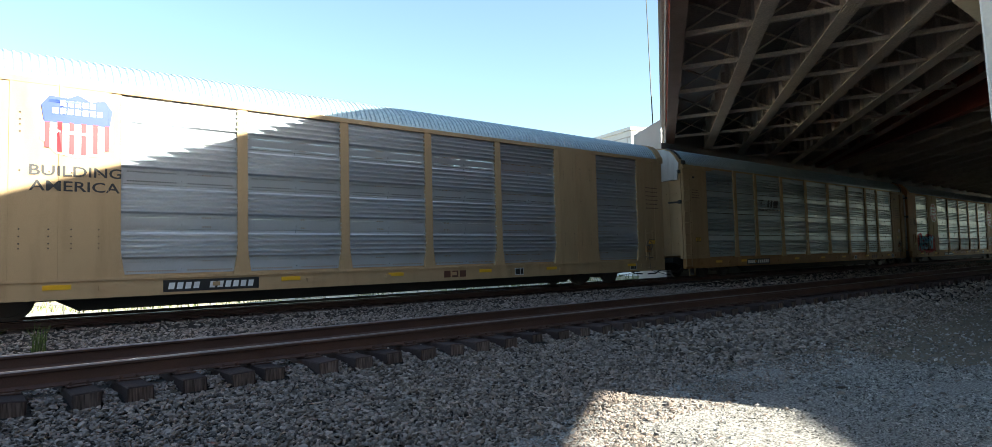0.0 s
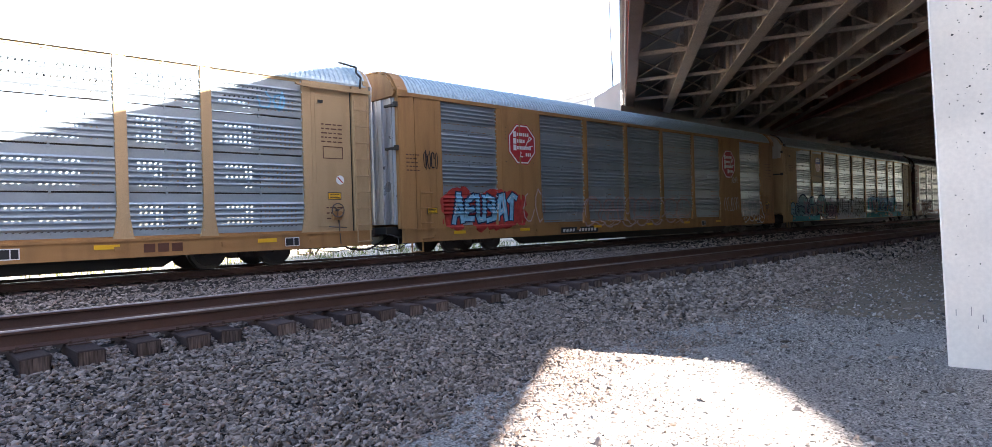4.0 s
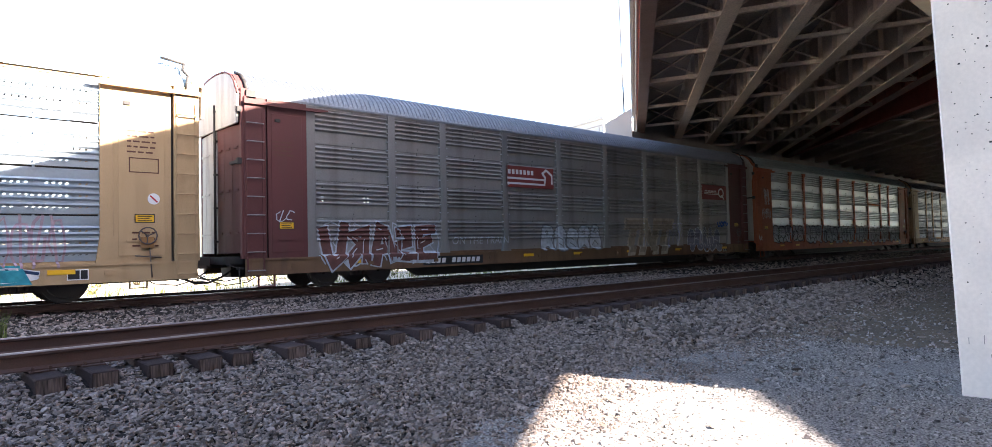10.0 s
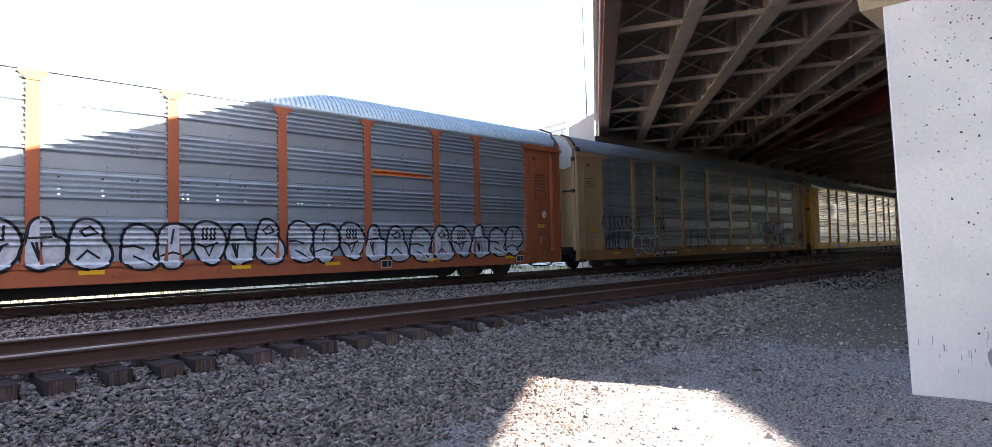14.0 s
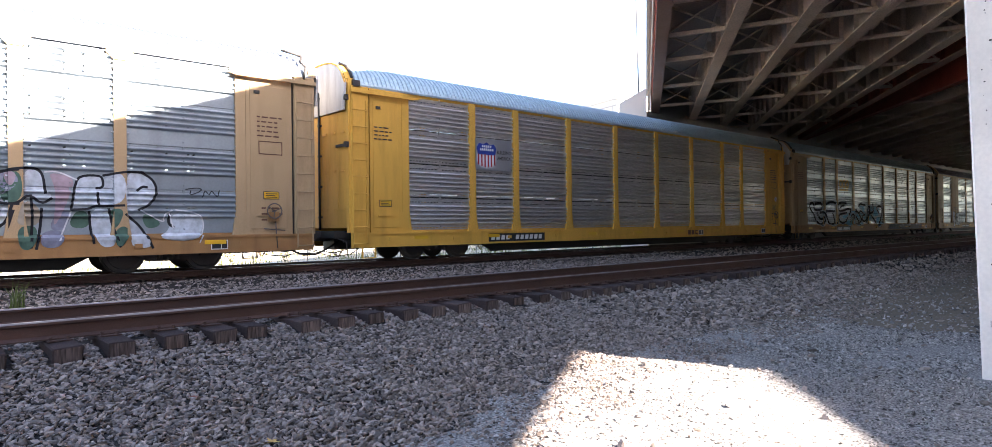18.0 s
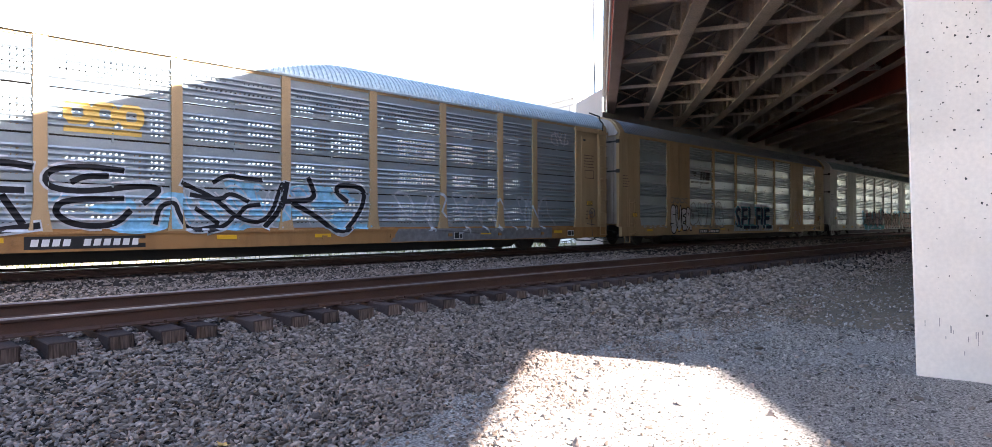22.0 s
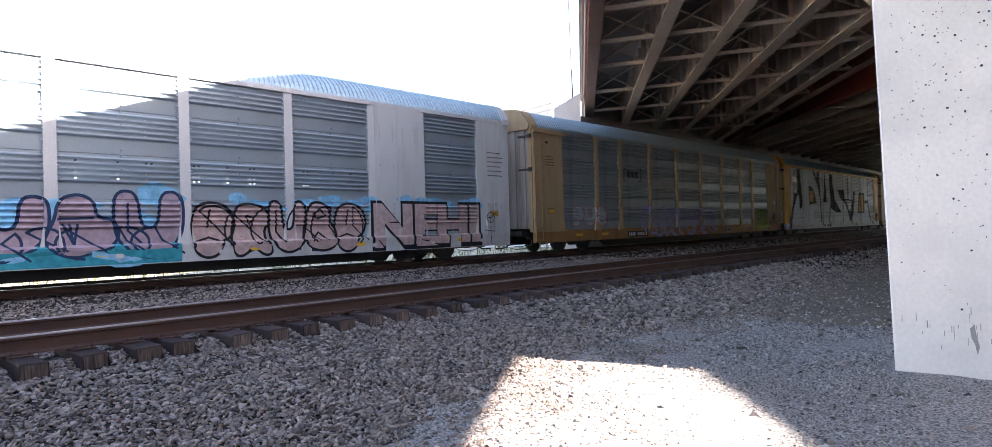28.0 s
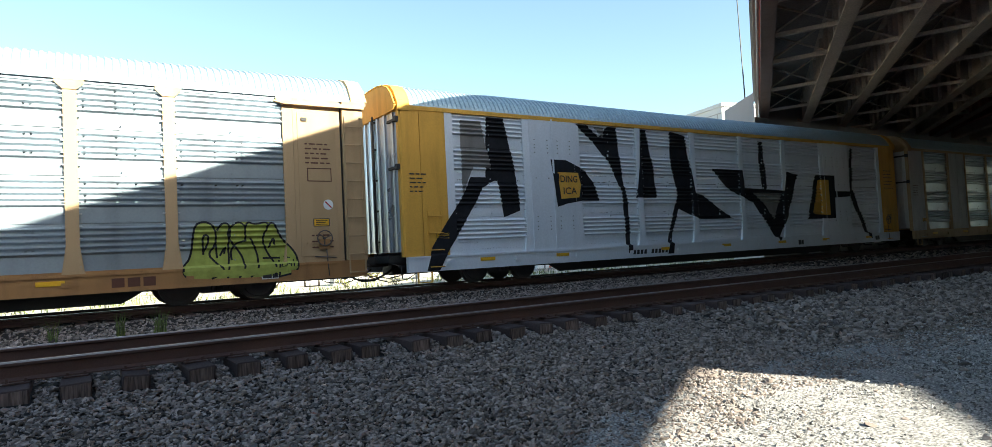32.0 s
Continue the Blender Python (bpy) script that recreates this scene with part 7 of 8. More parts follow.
    lettering(W4, "TNT", 15.75, 19.25, 0.58, 2.0, M_SPRAYS["buff"], "graffiti_fill", bold=0.07, lift=0.011, slant=0.4)
    tag_lines(W4, 18.9, 20.4, 0.8, 1.9, 4, "lavender", 0.04, 46)
    plump_letters(W4, 20.9, 23.9, 0.5, 1.75, ("pee", "two", "ess", "ay", "two"), "slate", "chrome", 44)
    scrawl(W4, 23.7, 24.6, 1.75, 2.0, 3, "blue", 0.1, 47)
    scrawl(W4, 0.8, 1.4, 1.8, 2.1, 2, "chrome", 0.03, 45)
    number_plate(W4, 5.5, 7.95)
    # orange wagon
    for k, (x0, x1) in enumerate(((2.0, 6.15), (6.4, 10.6), (10.8, 14.75), (14.85, 19.0), (19.1, 24.45))):
        plump_letters(W5, x0, x1, 0.62 if k else 0.8, 1.95, ("two", "pee", "face", "ay", "ess") if k < 4 else ("two", "ess", "face", "ay", "two", "pee"), "chrome", "black", 51 + k, 0.065)
    tag_lines(W5, 0.95, 1.6, 3.0, 3.85, 5, "white", 0.04, 55)
    tag_lines(W5, 0.75, 1.65, 2.2, 2.75, 7, "white", 0.035, 56)
    scrawl(W5, 0.15, 0.6, 1.0, 1.3, 2, "white", 0.05, 57)
    shapes(W5, "patch_panel", [[(17.7, 3.36), (20.0, 3.36), (19.9, 3.46), (17.7, 3.52)]], M_SPRAYS["orange"], 0.01, "orange sprayed strip")
    # grey wagon with dark scrawl
    bm = bmesh.new()
    for k in range(8):
        rect(bm, 6.35 + 0.275 * k, 6.55 + 0.275 * k, 3.13, 3.13 + (0.28 if k == 0 else 0.19))
    paint(W6, "emblem", bm, M_INK, 0.006, "row of black bars")
    tag_lines(W6, 1.9, 4.9, 1.7, 2.35, 9, "black", 0.045, 61)
    tag_lines(W6, 1.9, 4.2, 0.85, 1.6, 9, "black", 0.05, 62)
    plump_letters(W6, 4.3, 6.7, 0.5, 1.55, ("pee", "two", "ar"), "grey", "white", 63)
    tag_lines(W6, 6.3, 7.2, 1.8, 2.3, 3, "black", 0.06, 66)
    tag_lines(W6, 9.2, 12.6, 0.85, 1.7, 9, "black", 0.035, 64)
    tag_lines(W6, 13.6, 16.2, 0.8, 1.5, 7, "black", 0.035, 67)
    drawn_lines(W6, [[(16.04, 1.74), (16.22, 1.86), (16.40, 1.84), (16.47, 1.71), (16.69, 1.88), (16.79, 1.79), (16.51, 1.40), (16.40, 1.04)], [(16.77, 1.77), (17.01, 1.04)], [(17.14, 1.97), (16.89, 1.73), (16.88, 1.24), (17.16, 1.22)]], 0.03, "black", 0.007, "black brushed graffiti tag")
    drawn_lines(W6, [[(16.90, 1.84), (17.52, 1.90), (17.54, 1.75), (17.28, 1.60)], [(17.28, 1.58), (17.56, 1.58), (17.58, 1.35), (17.32, 1.25)], [(17.44, 1.04), (17.54, 1.56), (17.83, 1.82), (18.02, 1.72), (17.98, 1.51), (17.77, 1.40), (17.58, 1.44)], [(17.77, 1.40), (18.29, 1.09), (18.17, 1.03)]], 0.03, "black", 0.007, "black brushed graffiti tag")
    shapes(W6, "graffiti_letter", [[(18.49, 1.73), (18.63, 2.21), (18.93, 2.30), (18.66, 1.79), (19.03, 1.70), (19.07, 1.39), (18.59, 1.09), (18.63, 1.31), (18.96, 1.40), (18.97, 1.67), (18.59, 1.66)]], M_SPRAYS["smoke"], 0.006, "dark shadow of a graffiti letter", soft=True)
    shapes(W6, "graffiti_letter", [[(18.66, 1.79), (18.91, 2.18), (19.14, 2.14), (19.29, 1.99), (19.21, 1.78), (19.03, 1.74)], [(19.07, 1.85), (19.24, 1.86), (19.30, 1.53), (19.48, 1.61), (19.64, 1.40), (19.58, 1.19), (19.14, 1.04), (18.68, 1.03), (18.61, 1.16), (18.82, 1.35), (19.07, 1.38)]], M_SPRAYS["chrome"], 0.0072, "pale graffiti letter", soft=True)
    shapes(W6, "graffiti_letter", [[(19.21, 2.14), (20.18, 2.21), (20.29, 2.01), (20.03, 1.73), (19.73, 1.72), (19.33, 1.94)], [(19.33, 1.48), (20.03, 1.49), (20.13, 1.09), (19.68, 1.09)]], M_SPRAYS["slate"], 0.0052, "pale sprayed filling", soft=True)
    shapes(W6, "sprayed_patch", [[(19.14, 2.17), (19.48, 2.14), (19.58, 1.95), (19.33, 2.01)], [(19.98, 2.21), (20.26, 2.21), (20.13, 1.84)]], M_SPRAYS["mauve"], 0.0062, "mauve sprayed patch", soft=True)
    drawn_lines(W6, [[(19.03, 2.23), (19.48, 2.15), (19.83, 2.19), (20.26, 2.26)], [(19.29, 1.86), (19.90, 1.57), (20.26, 1.56)], [(19.43, 1.17), (19.60, 1.22), (19.64, 1.38)], [(19.58, 1.06), (20.03, 1.07), (20.16, 1.57)]], 0.055, "black", 0.0085, "black graffiti outline")
    drawn_lines(W6, [[(19.03, 1.70), (18.50, 1.69), (18.46, 1.78), (18.59, 2.26), (18.92, 2.34), (19.03, 2.28)], [(19.33, 1.76), (19.53, 1.61), (19.98, 1.51)]], 0.03, "white", 0.0092, "white graffiti outline")
    shapes(W6, "graffiti_letter", [[(20.34, 2.23), (20.55, 2.29), (20.69, 2.11), (20.73, 1.84), (20.85, 1.74), (20.69, 1.56), (20.50, 1.65), (20.43, 1.74), (20.36, 1.68)], [(19.96, 1.46), (20.10, 1.49), (20.06, 1.11), (19.96, 1.09)]], M_SPRAYS["chrome"], 0.0072, "pale graffiti letter", soft=True)
    shapes(W6, "graffiti_letter", [[(20.25, 1.33), (20.36, 1.68), (20.63, 1.49), (20.63, 1.11), (20.23, 1.11)]], M_SPRAYS["buff"], 0.0062, "buff graffiti stem", soft=True)
    shapes(W6, "sprayed_patch", [[(20.23, 1.11), (20.62, 1.11), (20.50, 0.61), (20.26, 0.62)], [(19.96, 2.10), (20.07, 2.22), (20.32, 2.21), (20.32, 1.60), (19.96, 1.57)]], M_SPRAYS["green"], 0.0052, "dark green sprayed patch", soft=True)
    shapes(W6, "sprayed_patch", [[(20.76, 2.25), (21.26, 2.13), (21.16, 1.80), (21.04, 1.43), (20.84, 1.01), (20.90, 1.66), (20.88, 1.96)]], M_SPRAYS["mauve"], 0.0055, "mauve sprayed patch", soft=True)
    shapes(W6, "sprayed_patch", [[(20.65, 1.01), (21.07, 1.01), (20.99, 0.64), (20.61, 0.65)], [(20.92, 1.43), (21.19, 1.41), (21.07, 1.01), (20.76, 1.01)]], M_SPRAYS["slate"], 0.0046, "slate blue sprayed patch", soft=True)
    drawn_lines(W6, [[(19.97, 2.19), (20.18, 2.28), (20.55, 2.31), (20.68, 2.20), (20.72, 1.79)], [(19.96, 1.57), (20.25, 1.56), (20.43, 1.78), (20.65, 1.55), (20.82, 1.68)], [(20.47, 1.74), (20.50, 1.24), (20.46, 0.66)], [(20.65, 1.47), (20.63, 1.06), (20.55, 0.63)], [(20.08, 1.09), (20.17, 1.42)]], 0.05, "black", 0.0085, "black graffiti outline")
    drawn_lines(W6, [[(20.71, 2.23), (20.93, 2.26), (21.28, 2.09)], [(21.17, 1.41), (21.03, 1.01), (20.95, 0.78)]], 0.03, "white", 0.0092, "white graffiti outline")
    shapes(W6, "graffiti_letter", [[(21.19, 1.51), (21.28, 2.09), (21.40, 2.16), (21.77, 2.18), (21.80, 2.00), (21.82, 2.18), (22.20, 2.29), (22.20, 1.59), (21.68, 1.55), (21.52, 1.48), (21.23, 1.45)], [(21.48, 1.46), (21.85, 1.49), (21.94, 1.05), (22.01, 0.63), (21.63, 0.64)]], M_SPRAYS["chrome"], 0.0078, "pale graffiti letter", soft=True)
    shapes(W6, "sprayed_patch", [[(21.23, 1.42), (21.48, 1.42), (21.52, 1.05), (21.11, 1.06)], [(21.85, 1.47), (22.18, 1.48), (22.08, 1.14), (21.94, 1.00)], [(21.95, 0.95), (22.15, 1.12), (22.29, 0.97), (22.14, 0.63), (22.01, 0.63)]], M_SPRAYS["green"], 0.0056, "dark green sprayed patch", soft=True)
    drawn_lines(W6, [[(21.17, 1.45), (21.26, 2.09), (21.40, 2.19), (21.71, 2.20), (21.77, 2.11), (21.77, 1.94), (21.64, 1.92)], [(21.17, 1.45), (21.48, 1.46), (21.60, 1.53), (21.68, 1.53), (22.17, 1.55)], [(21.66, 1.82), (21.68, 1.55)], [(21.50, 1.41), (21.52, 1.05), (21.57, 0.72)], [(21.87, 1.47), (21.95, 1.05), (22.08, 0.63)], [(21.77, 2.20), (22.24, 2.31), (22.55, 2.30)]], 0.05, "black", 0.009, "black graffiti outline")
    shapes(W6, "graffiti_letter", [[(22.21, 2.29), (22.51, 2.28), (22.78, 2.12), (22.84, 1.87), (22.68, 1.59), (22.46, 1.46), (22.20, 1.41)], [(22.23, 1.34), (22.54, 0.99), (22.77, 0.59), (22.27, 0.60), (22.32, 0.99)]], M_SPRAYS["chrome"], 0.0066, "pale graffiti letter", soft=True)
    shapes(W6, "sprayed_patch", [[(22.50, 1.44), (23.01, 1.14), (22.61, 0.98)]], M_SPRAYS["green"], 0.0056, "dark green sprayed patch", soft=True)
    shapes(W6, "graffiti_letter", [[(23.10, 1.38), (23.73, 1.36), (23.88, 1.19), (23.75, 0.71), (22.77, 0.78), (23.17, 1.03)]], M_SPRAYS["chrome"], 0.006, "pale graffiti letter", soft=True)
    drawn_lines(W6, [[(22.51, 2.31), (22.78, 2.15), (22.86, 1.87), (22.71, 1.58), (22.46, 1.45)], [(22.20, 1.35), (22.52, 1.07), (22.73, 0.59)], [(22.44, 1.89), (22.55, 1.99), (22.64, 1.97)]], 0.055, "black", 0.009, "black graffiti outline")
    drawn_lines(W6, [[(22.50, 1.45), (23.01, 1.14), (22.96, 1.32), (23.15, 1.45)], [(23.10, 1.38), (23.19, 1.04)], [(23.24, 1.46), (23.71, 1.40), (23.86, 1.24), (23.86, 0.98), (23.75, 0.69)]], 0.03, "white", 0.0096, "white graffiti outline")
    drawn_lines(W6, [[(23.10, 1.37), (23.08, 1.14), (23.19, 1.06)]], 0.06, "black", 0.0085, "black graffiti outline")
    drawn_lines(W6, [[(23.47, 1.95), (23.76, 2.00), (23.86, 1.93), (23.54, 1.80), (23.59, 1.92)], [(23.84, 1.77), (23.92, 1.96), (23.99, 1.80), (24.07, 1.96), (24.17, 1.75), (24.25, 1.94)]], 0.022, "black", 0.007, "thin black graffiti tag")
    number_plate(W6, 6.15, 8.3)
    # yellow wagon
    flat_plate(W7, 4.55, 6.15, 2.86, 3.9, M_GALVB, "flat steel emblem panel")
    shield(W7, 5.03, 2.91, 3.78, 0.84)
    lettering(W7, "BUILDING", 5.50, 6.12, 3.42, 3.54, M_INK, bold=0.012)
    lettering(W7, "AMERICA", 5.50, 6.12, 3.22, 3.34, M_INK, bold=0.012)
    number_plate(W7, 5.05, 7.7)
    ttx_mark(W7, 17.0)
    # tan wagon with black and white graffiti
    bm = bmesh.new()
    for k in range(3):
        x = 6.84 + 0.53 * k
        stroke(bm, [(x + 0.12, 3.27), (x + 0.36, 3.27), (x + 0.43, 3.36), (x + 0.43, 3.56), (x + 0.36, 3.65), (x + 0.12, 3.65), (x + 0.05, 3.56), (x + 0.05, 3.36), (x + 0.12, 3.27)], 0.16)
    rect(bm, 6.82, 8.36, 3.02, 3.14)
    paint(W8, "emblem", bm, M_LOGOGOLD, 0.006, "gold emblem strokes over a bar")
    r = random.Random(80)
    for k in range(30):
        blob(W8, ring(r.uniform(7.0, 14.2), r.uniform(0.9, 2.1), r.uniform(0.3, 0.7), r.uniform(0.08, 0.2), 0.2, r, 12), "sky", k)
    shadowed_letter(W8, [[(3.03, 2.02), (2.90, 2.18), (2.56, 2.17), (2.39, 2.00), (2.60, 1.74), (2.90, 1.54), (3.36, 1.06), (4.01, 0.82), (4.65, 1.20), (4.47, 1.66), (3.85, 1.61)], [(3.16, 2.14), (4.02, 2.21), (4.24, 1.96), (4.13, 1.79), (3.16, 1.76), (3.03, 1.92)], [(3.42, 1.60), (3.69, 1.28), (4.18, 1.20), (4.36, 1.34)]], 0.15)
    shadowed_letter(W8, [[(4.71, 1.34), (4.68, 2.04), (4.95, 2.22), (5.83, 2.29), (6.23, 2.22)], [(4.71, 1.74), (6.09, 1.72)], [(4.71, 1.57), (4.94, 1.23), (5.31, 0.84), (6.35, 0.99)], [(5.76, 1.59), (6.08, 1.05)]], 0.14)
    shadowed_letter(W8, [[(7.95, 2.23), (7.20, 2.30), (6.50, 2.17), (6.49, 1.80), (7.20, 1.72), (8.34, 1.91), (8.82, 1.86), (8.41, 1.51)], [(7.95, 1.60), (6.77, 1.55), (6.63, 1.24), (7.05, 0.98), (7.79, 0.98), (8.10, 1.31)], [(6.99, 1.94), (7.20, 2.07), (7.64, 2.09)]], 0.13)
    shadowed_letter(W8, [[(8.65, 1.04), (8.74, 1.45), (9.07, 1.56), (9.15, 1.25), (9.40, 0.83), (10.10, 0.97)], [(9.24, 2.01), (10.01, 1.68), (10.65, 1.11), (11.41, 1.04), (11.82, 2.09)], [(9.57, 1.39), (10.10, 1.04)]], 0.11)
    shadowed_letter(W8, [[(10.00, 2.06), (10.34, 2.27), (10.75, 2.18), (11.23, 2.17)], [(9.46, 1.73), (10.17, 1.61), (10.40, 1.82), (10.87, 1.60)], [(10.63, 1.25), (10.81, 1.48), (11.17, 1.52)], [(10.51, 1.22), (10.28, 0.96), (9.83, 0.85)]], 0.11)
    shadowed_letter(W8, [[(11.35, 0.96), (11.80, 1.44), (11.93, 2.11)], [(11.86, 1.62), (12.88, 1.68), (12.60, 2.27)], [(12.13, 1.57), (12.88, 1.21), (13.60, 0.66), (13.98, 1.01), (14.38, 1.55), (14.46, 2.09), (13.54, 2.15), (13.46, 1.92), (13.83, 1.67)]], 0.14)
    tag_lines(W8, 2.2, 3.6, 1.0, 1.6, 5, "white", 0.03, 84)
    tag_lines(W8, 9.0, 12.6, 0.9, 2.0, 6, "chrome", 0.05, 85)
    shapes(W8, "sprayed_band", [[(15.3, 0.46), (23.0, 0.46), (23.0, 0.86), (15.6, 0.86)]], M_SPRAYS["grey"], 0.003, "grey sprayed band")
    tag_lines(W8, 15.4, 23.2, 0.7, 2.0, 10, "chrome", 0.09, 83)
    scrawl(W8, 23.1, 24.2, 4.1, 4.6, 2, "white", 0.06, 86)
    number_plate(W8, 6.1, 8.4)
    # horse emblem, blue graffiti word
    horse_mark(W9, 6.55, 8.62, 3.25, 3.72)
    plump_letters(W9, 4.35, 6.4, 0.5, 1.95, ("es", "you", "ee", "ar"), "white", "black", 91, 0.06)
    scrawl(W9, 4.3, 6.2, 2.0, 2.3, 4, "grey", 0.05, 92)
    bubble_letters(W9, 6.4, 10.2, 0.75, 2.2, 4, None, "grey", 93, 0.06)
    tag_lines(W9, 6.5, 10.2, 0.8, 2.1, 6, "chrome", 0.035, 97)
    shapes(W9, "sprayed_cloud", [[(11.3, 0.55), (16.9, 0.55), (16.8, 1.6), (16.3, 2.2), (14.2, 2.1), (12.4, 2.25), (11.6, 1.9)]], M_SPRAYS["chrome"], 0.003, "pale spray cloud")
    lettering(W9, "SELFIE", 11.6, 16.6, 0.66, 2.0, M_SPRAYS["teal"], "graffiti_outline", bold=0.03, lift=0.008, label="dark graffiti word")
    lettering(W9, "SELFIE", 11.66, 16.62, 0.64, 1.94, M_SPRAYS["navy"], "graffiti_fill", bold=0.018, lift=0.013)
    scrawl(W9, 1.7, 4.0, 0.8, 1.1, 5, "chrome", 0.03, 95)
    number_plate(W9, 7.2, 9.55, 0.47, 0.70)
    scrawl(W9, 20.4, 21.7, 0.9, 1.8, 2, "chrome", 0.04, 96)
    # pale wagon, turquoise and pink
    r = random.Random(5)
    for k in range(46):
        x = r.uniform(8.3, 14.3)
        blob(W10, ring(x, r.uniform(0.55, 2.15), r.uniform(0.25, 0.55), r.uniform(0.12, 0.26), 0.25, r, 12), "sky", k)
    for k in range(22):
        blob(W10, ring(r.uniform(14.9, 25), r.uniform(1.7, 2.05), r.uniform(0.2, 0.4), r.uniform(0.08, 0.18), 0.25, r, 12), "sky", k)
    shapes(W10, "sprayed_band", [[(8.6, 0.45), (14.4, 0.45), (14.4, 0.95), (8.4, 0.9)]], M_SPRAYS["teal"], 0.005, "teal sprayed band")
    plump_letters(W10, 8.9, 14.4, 0.55, 2.2, ("ay", "you", "ay", "you"), "mauve", "navy", 101, 0.07)
    tag_lines(W10, 8.9, 14.3, 0.6, 1.3, 7, "navy", 0.06, 103)
    bubble_letters(W10, 14.7, 19.8, 0.45, 2.05, 5, "pink", "black", 102, 0.07)
    tag_lines(W10, 14.8, 19.7, 0.6, 1.8, 6, "black", 0.05, 106)
    lettering(W10, "NEHI", 20.0, 24.8, 0.45, 2.0, M_SPRAYS["black"], "graffiti_outline", bold=0.075, lift=0.006, label="pink graffiti word")
    lettering(W10, "NEHI", 20.1, 24.7, 0.54, 1.91, M_SPRAYS["pink"], "graffiti_fill", bold=0.052, lift=0.011)
    tag_lines(W10, 1.8, 3.6, 1.25, 1.75, 5, "black", 0.04, 104)
    tag_lines(W10, 2.3, 3.2, 0.95, 1.25, 3, "black", 0.035, 107)
    number_plate(W10, 6.9, 8.9, plate=None, ink=M_INK)
    # dark gridded wagon
    bm = bmesh.new()
    for s in (-1, 1):
        cx = 7.53 + s * 0.75
        stroke(bm, [(cx - s * 0.12, 3.15), (cx, 3.15), (cx, 3.72), (cx - s * 0.12, 3.72)], 0.06)
    for k in range(3):
        x = 7.05 + 0.35 * k
        rect(bm, x, x + 0.26, 3.3, 3.58)
    paint(W11, "emblem", bm, M_INK, 0.006, "black bracketed emblem")
    tag_lines(W11, 8.5, 16.2, 0.5, 1.9, 9, "purple", 0.2, 111)
    tag_lines(W11, 8.5, 16.2, 0.5, 1.9, 9, "lavender", 0.14, 111, 0.004)
    tag_lines(W11, 8.7, 16.0, 0.6, 1.8, 6, "purple", 0.17, 112, 0.008)
    tag_lines(W11, 8.7, 16.0, 0.6, 1.8, 6, "lavender", 0.11, 112, 0.012)
    tag_lines(W11, 16.1, 18.6, 0.8, 1.9, 5, "mauve", 0.07, 113)
    bubble_letters(W11, 2.6, 5.2, 1.0, 1.95, 3, "chrome", "red_pale", 114, 0.05)
    shapes(W11, "sprayed_ground", [[(22.30, 0.71), (22.29, 0.88), (22.47, 1.09), (22.53, 1.64), (22.58, 1.85), (22.71, 1.93), (22.94, 1.89), (23.05, 1.74), (23.19, 1.89), (23.35, 1.81), (23.54, 1.93), (23.67, 1.83), (23.76, 1.93), (23.90, 1.83), (24.15, 1.90), (24.34, 1.87), (24.48, 1.50), (24.83, 1.13), (24.89, 0.84), (24.83, 0.63), (24.35, 0.56), (23.01, 0.59), (22.43, 0.62)]], M_SPRAYS["lime"], 0.006, "olive lime sprayed ground of a graffiti word", soft=True)
    drawn_lines(W11, [[(22.90, 0.60), (23.22, 0.75), (22.98, 0.99), (22.83, 1.17), (23.01, 1.38), (23.02, 1.72), (22.89, 1.90), (22.71, 1.92), (22.58, 1.84), (22.53, 1.64), (22.47, 1.09), (22.30, 0.90), (22.30, 0.71), (22.43, 0.62)], [(22.74, 1.17), (22.72, 1.58), (22.84, 1.63), (22.86, 1.46), (22.74, 1.22)]], 0.045, "black", 0.011, "black line of a rounded graffiti letter")
    drawn_lines(W11, [[(23.05, 1.72), (23.14, 1.87), (23.28, 1.89), (23.35, 1.71), (23.27, 1.37), (23.30, 1.04), (23.24, 0.60)], [(23.10, 1.13), (23.22, 1.34), (23.19, 1.17)], [(23.03, 1.08), (23.01, 1.38)]], 0.045, "black", 0.011, "black line of a rounded graffiti letter")
    drawn_lines(W11, [[(23.66, 1.81), (23.54, 1.92), (23.35, 1.81), (23.26, 1.62), (23.34, 1.44), (23.59, 1.11), (23.65, 0.80), (23.50, 0.59)], [(23.65, 1.45), (23.43, 1.39), (23.33, 1.22), (23.35, 1.02)]], 0.045, "black", 0.011, "black line of a rounded graffiti letter")
    drawn_lines(W11, [[(23.67, 1.45), (23.67, 1.81), (23.76, 1.91), (23.87, 1.83), (24.17, 1.90), (24.22, 1.79), (24.03, 1.49), (24.17, 1.13), (24.36, 0.86), (24.32, 0.58)], [(23.79, 1.50), (23.97, 1.04), (23.91, 0.69), (23.76, 0.59)]], 0.045, "black", 0.011, "black line of a rounded graffiti letter")
    drawn_lines(W11, [[(24.17, 1.77), (24.27, 1.88), (24.37, 1.84), (24.48, 1.50), (24.83, 1.13), (24.89, 0.84), (24.83, 0.63), (24.40, 0.55)], [(24.20, 1.28), (24.32, 1.53), (24.34, 1.33)], [(24.07, 1.02), (24.45, 1.01)], [(24.44, 0.94), (24.42, 0.58)]], 0.045, "black", 0.011, "black line of a rounded graffiti letter")
    drawn_lines(W11, [[(24.51, 0.91), (24.46, 0.78), (24.56, 0.80)], [(24.58, 0.78), (24.61, 0.88), (24.67, 0.85)], [(24.70, 0.79), (24.71, 0.87)], [(24.77, 0.95), (24.77, 0.76)], [(24.48, 0.74), (24.78, 0.68)], [(24.56, 1.03), (24.68, 1.00)]], 0.028, "black", 0.011, "small black graffiti tag")
    number_plate(W11, 6.8, 8.7)
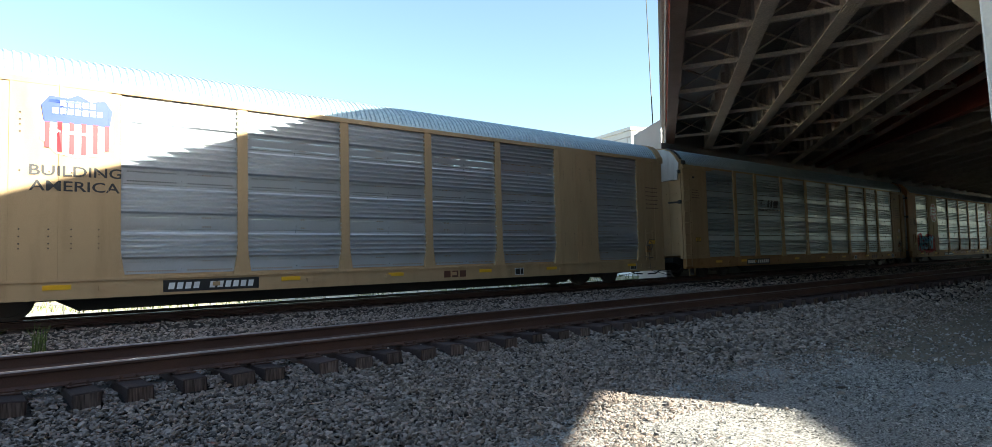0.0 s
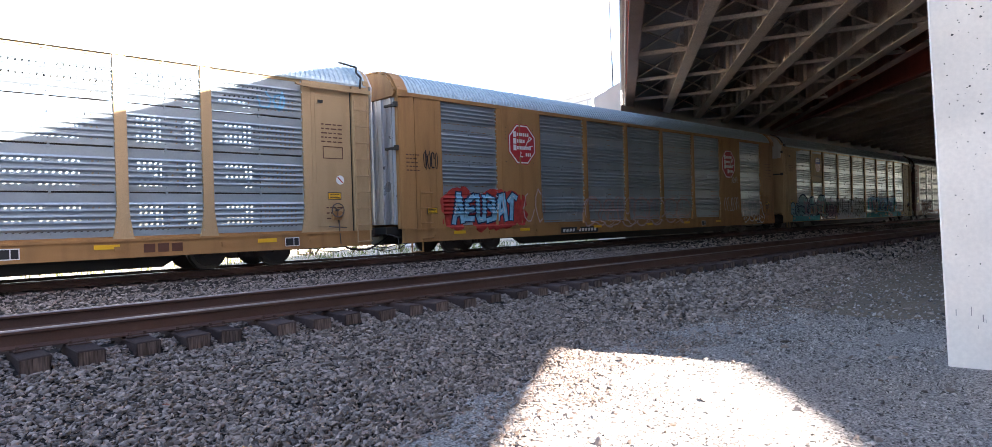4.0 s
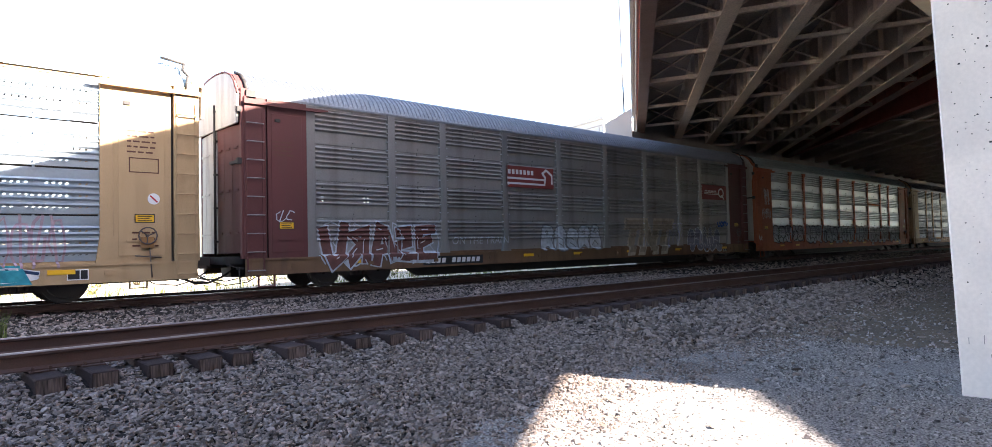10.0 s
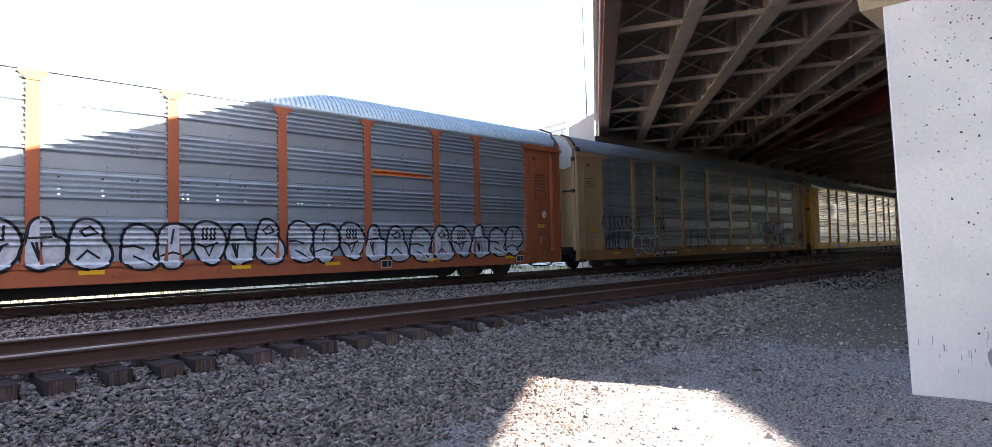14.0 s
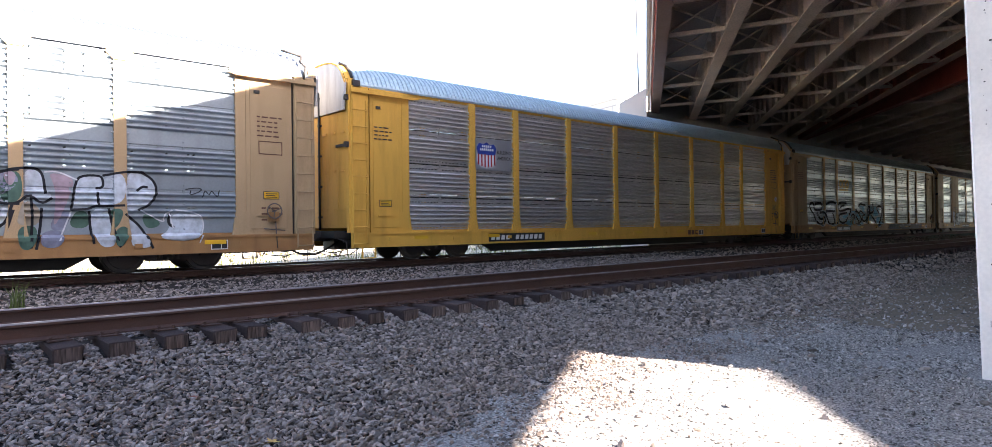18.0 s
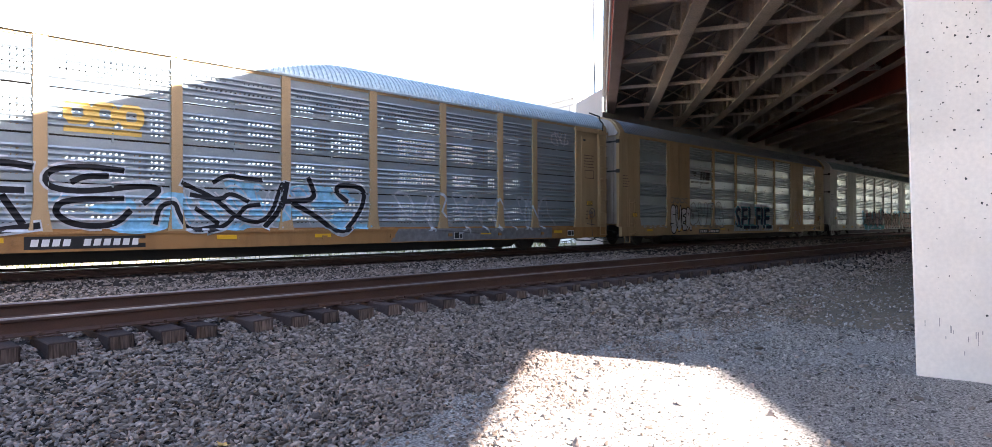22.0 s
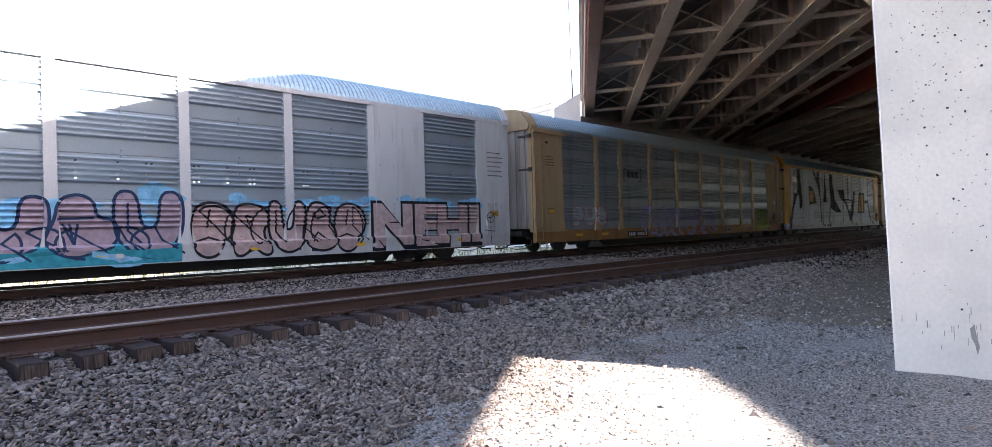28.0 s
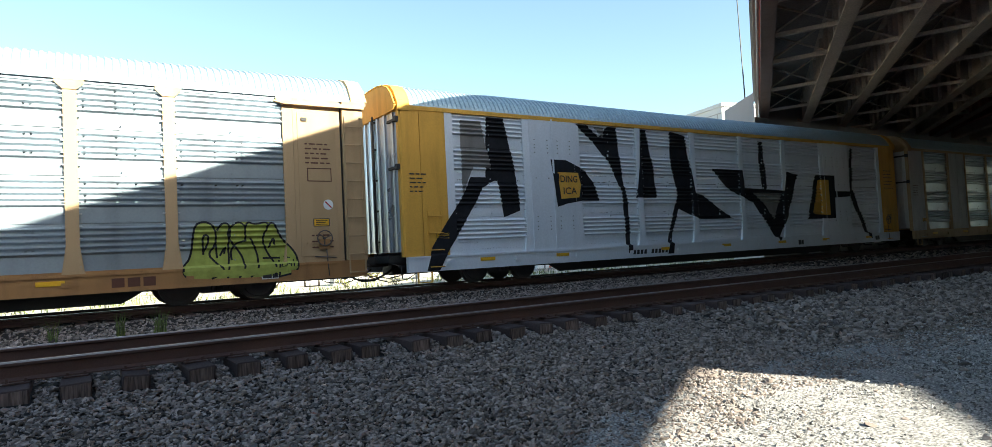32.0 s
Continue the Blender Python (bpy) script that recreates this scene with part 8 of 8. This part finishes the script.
    ttx_mark(W11, 20.9)
    # white wagon with giant black letters
    ink = [
        [(2.8, 4.9), (3.4, 4.9), (3.6, 4.1), (3.8, 3.1), (3.9, 2.1), (3.3, 1.9), (3.5, 2.7), (3.5, 3.0), (2.7, 3.0), (2.3, 2.3), (1.8, 1.6), (1.2, 0.8), (1.0, 0.44), (0.6, 0.44), (0.8, 1.1), (1.3, 1.8), (1.8, 2.4), (2.2, 3.1), (3.2, 3.1), (3.0, 4.0)],
        [(5.1, 3.7), (5.7, 3.7), (6.5, 3.4), (6.9, 3.0), (7.1, 2.4), (6.4, 2.4), (5.7, 2.3), (5.3, 2.2)],
        [(6.2, 4.9), (6.7, 4.9), (7.4, 4.4), (7.6, 4.9), (8.0, 4.9), (7.8, 3.7), (8.2, 3.2), (8.4, 2.3), (8.4, 0.6), (8.2, 0.6), (8.2, 1.7), (8.2, 2.6), (7.9, 3.3), (7.6, 3.7), (7.0, 4.3)],
        [(9.1, 4.9), (9.4, 4.9), (9.7, 3.6), (9.8, 2.5), (8.8, 2.5), (9.0, 3.6)],
        [(10.6, 4.9), (11.4, 4.8), (11.0, 4.1), (10.9, 3.4), (11.5, 2.75), (12.2, 2.6), (13.9, 1.7), (12.0, 1.7), (12.1, 2.5), (11.1, 2.6), (10.9, 2.1), (10.5, 1.3), (10.4, 0.5), (10.1, 0.5), (10.4, 1.5), (10.7, 2.2), (10.9, 2.7), (10.6, 3.6)],
        [(12.8, 3.6), (14.6, 3.6), (14.7, 2.9), (17.3, 2.8), (17.5, 3.6), (18.3, 3.5), (17.6, 2.0), (16.7, 0.7), (16.5, 1.5), (15.5, 2.2), (13.8, 2.8)],
        [(15.75, 4.8), (16.0, 4.8), (16.0, 3.6), (16.2, 2.9), (15.9, 2.8), (15.75, 3.6)],
        [(19.6, 3.5), (21.0, 3.5), (20.9, 2.8), (22.6, 2.8), (22.7, 2.6), (20.6, 2.5), (20.9, 1.6), (18.9, 1.6)],
        [(22.5, 4.8), (22.7, 4.8), (22.5, 2.9), (23.8, 0.6), (23.5, 0.7), (22.2, 2.7)],
    ]
    for p in ink:
        shapes(W12, "graffiti_letter", [p], M_SPRAYS["black"], 0.006, "giant black graffiti letter")
    for p in ([(5.35, 3.3), (6.2, 3.3), (6.3, 2.9), (6.2, 2.5), (5.45, 2.45)], [(19.8, 3.3), (20.5, 3.3), (20.2, 2.6), (20.5, 1.75), (19.3, 1.8)]):
        shapes(W12, "letter_window", [p], M_YELLOW, 0.012, "yellow paint left bare")
    shapes(W12, "letter_window", [[(15.2, 2.7), (17.1, 2.7), (16.5, 1.6), (16.0, 2.2)], [(1.9, 4.75), (2.6, 4.75), (2.9, 3.4), (2.3, 3.4), (1.9, 2.6)], [(7.0, 4.85), (7.45, 4.85), (7.4, 4.5)]], M_GALVD, 0.012, "bare grey steel left unpainted")
    lettering(W12, "DING", 5.45, 6.15, 2.98, 3.2, M_INK, "lettering", 0.01, 0.018)
    lettering(W12, "ICA", 5.55, 6.1, 2.6, 2.82, M_INK, "lettering", 0.01, 0.018)
    number_plate(W12, 8.3, 10.4, plate=None, ink=M_INK)


decorate()

build_stones()
motions()
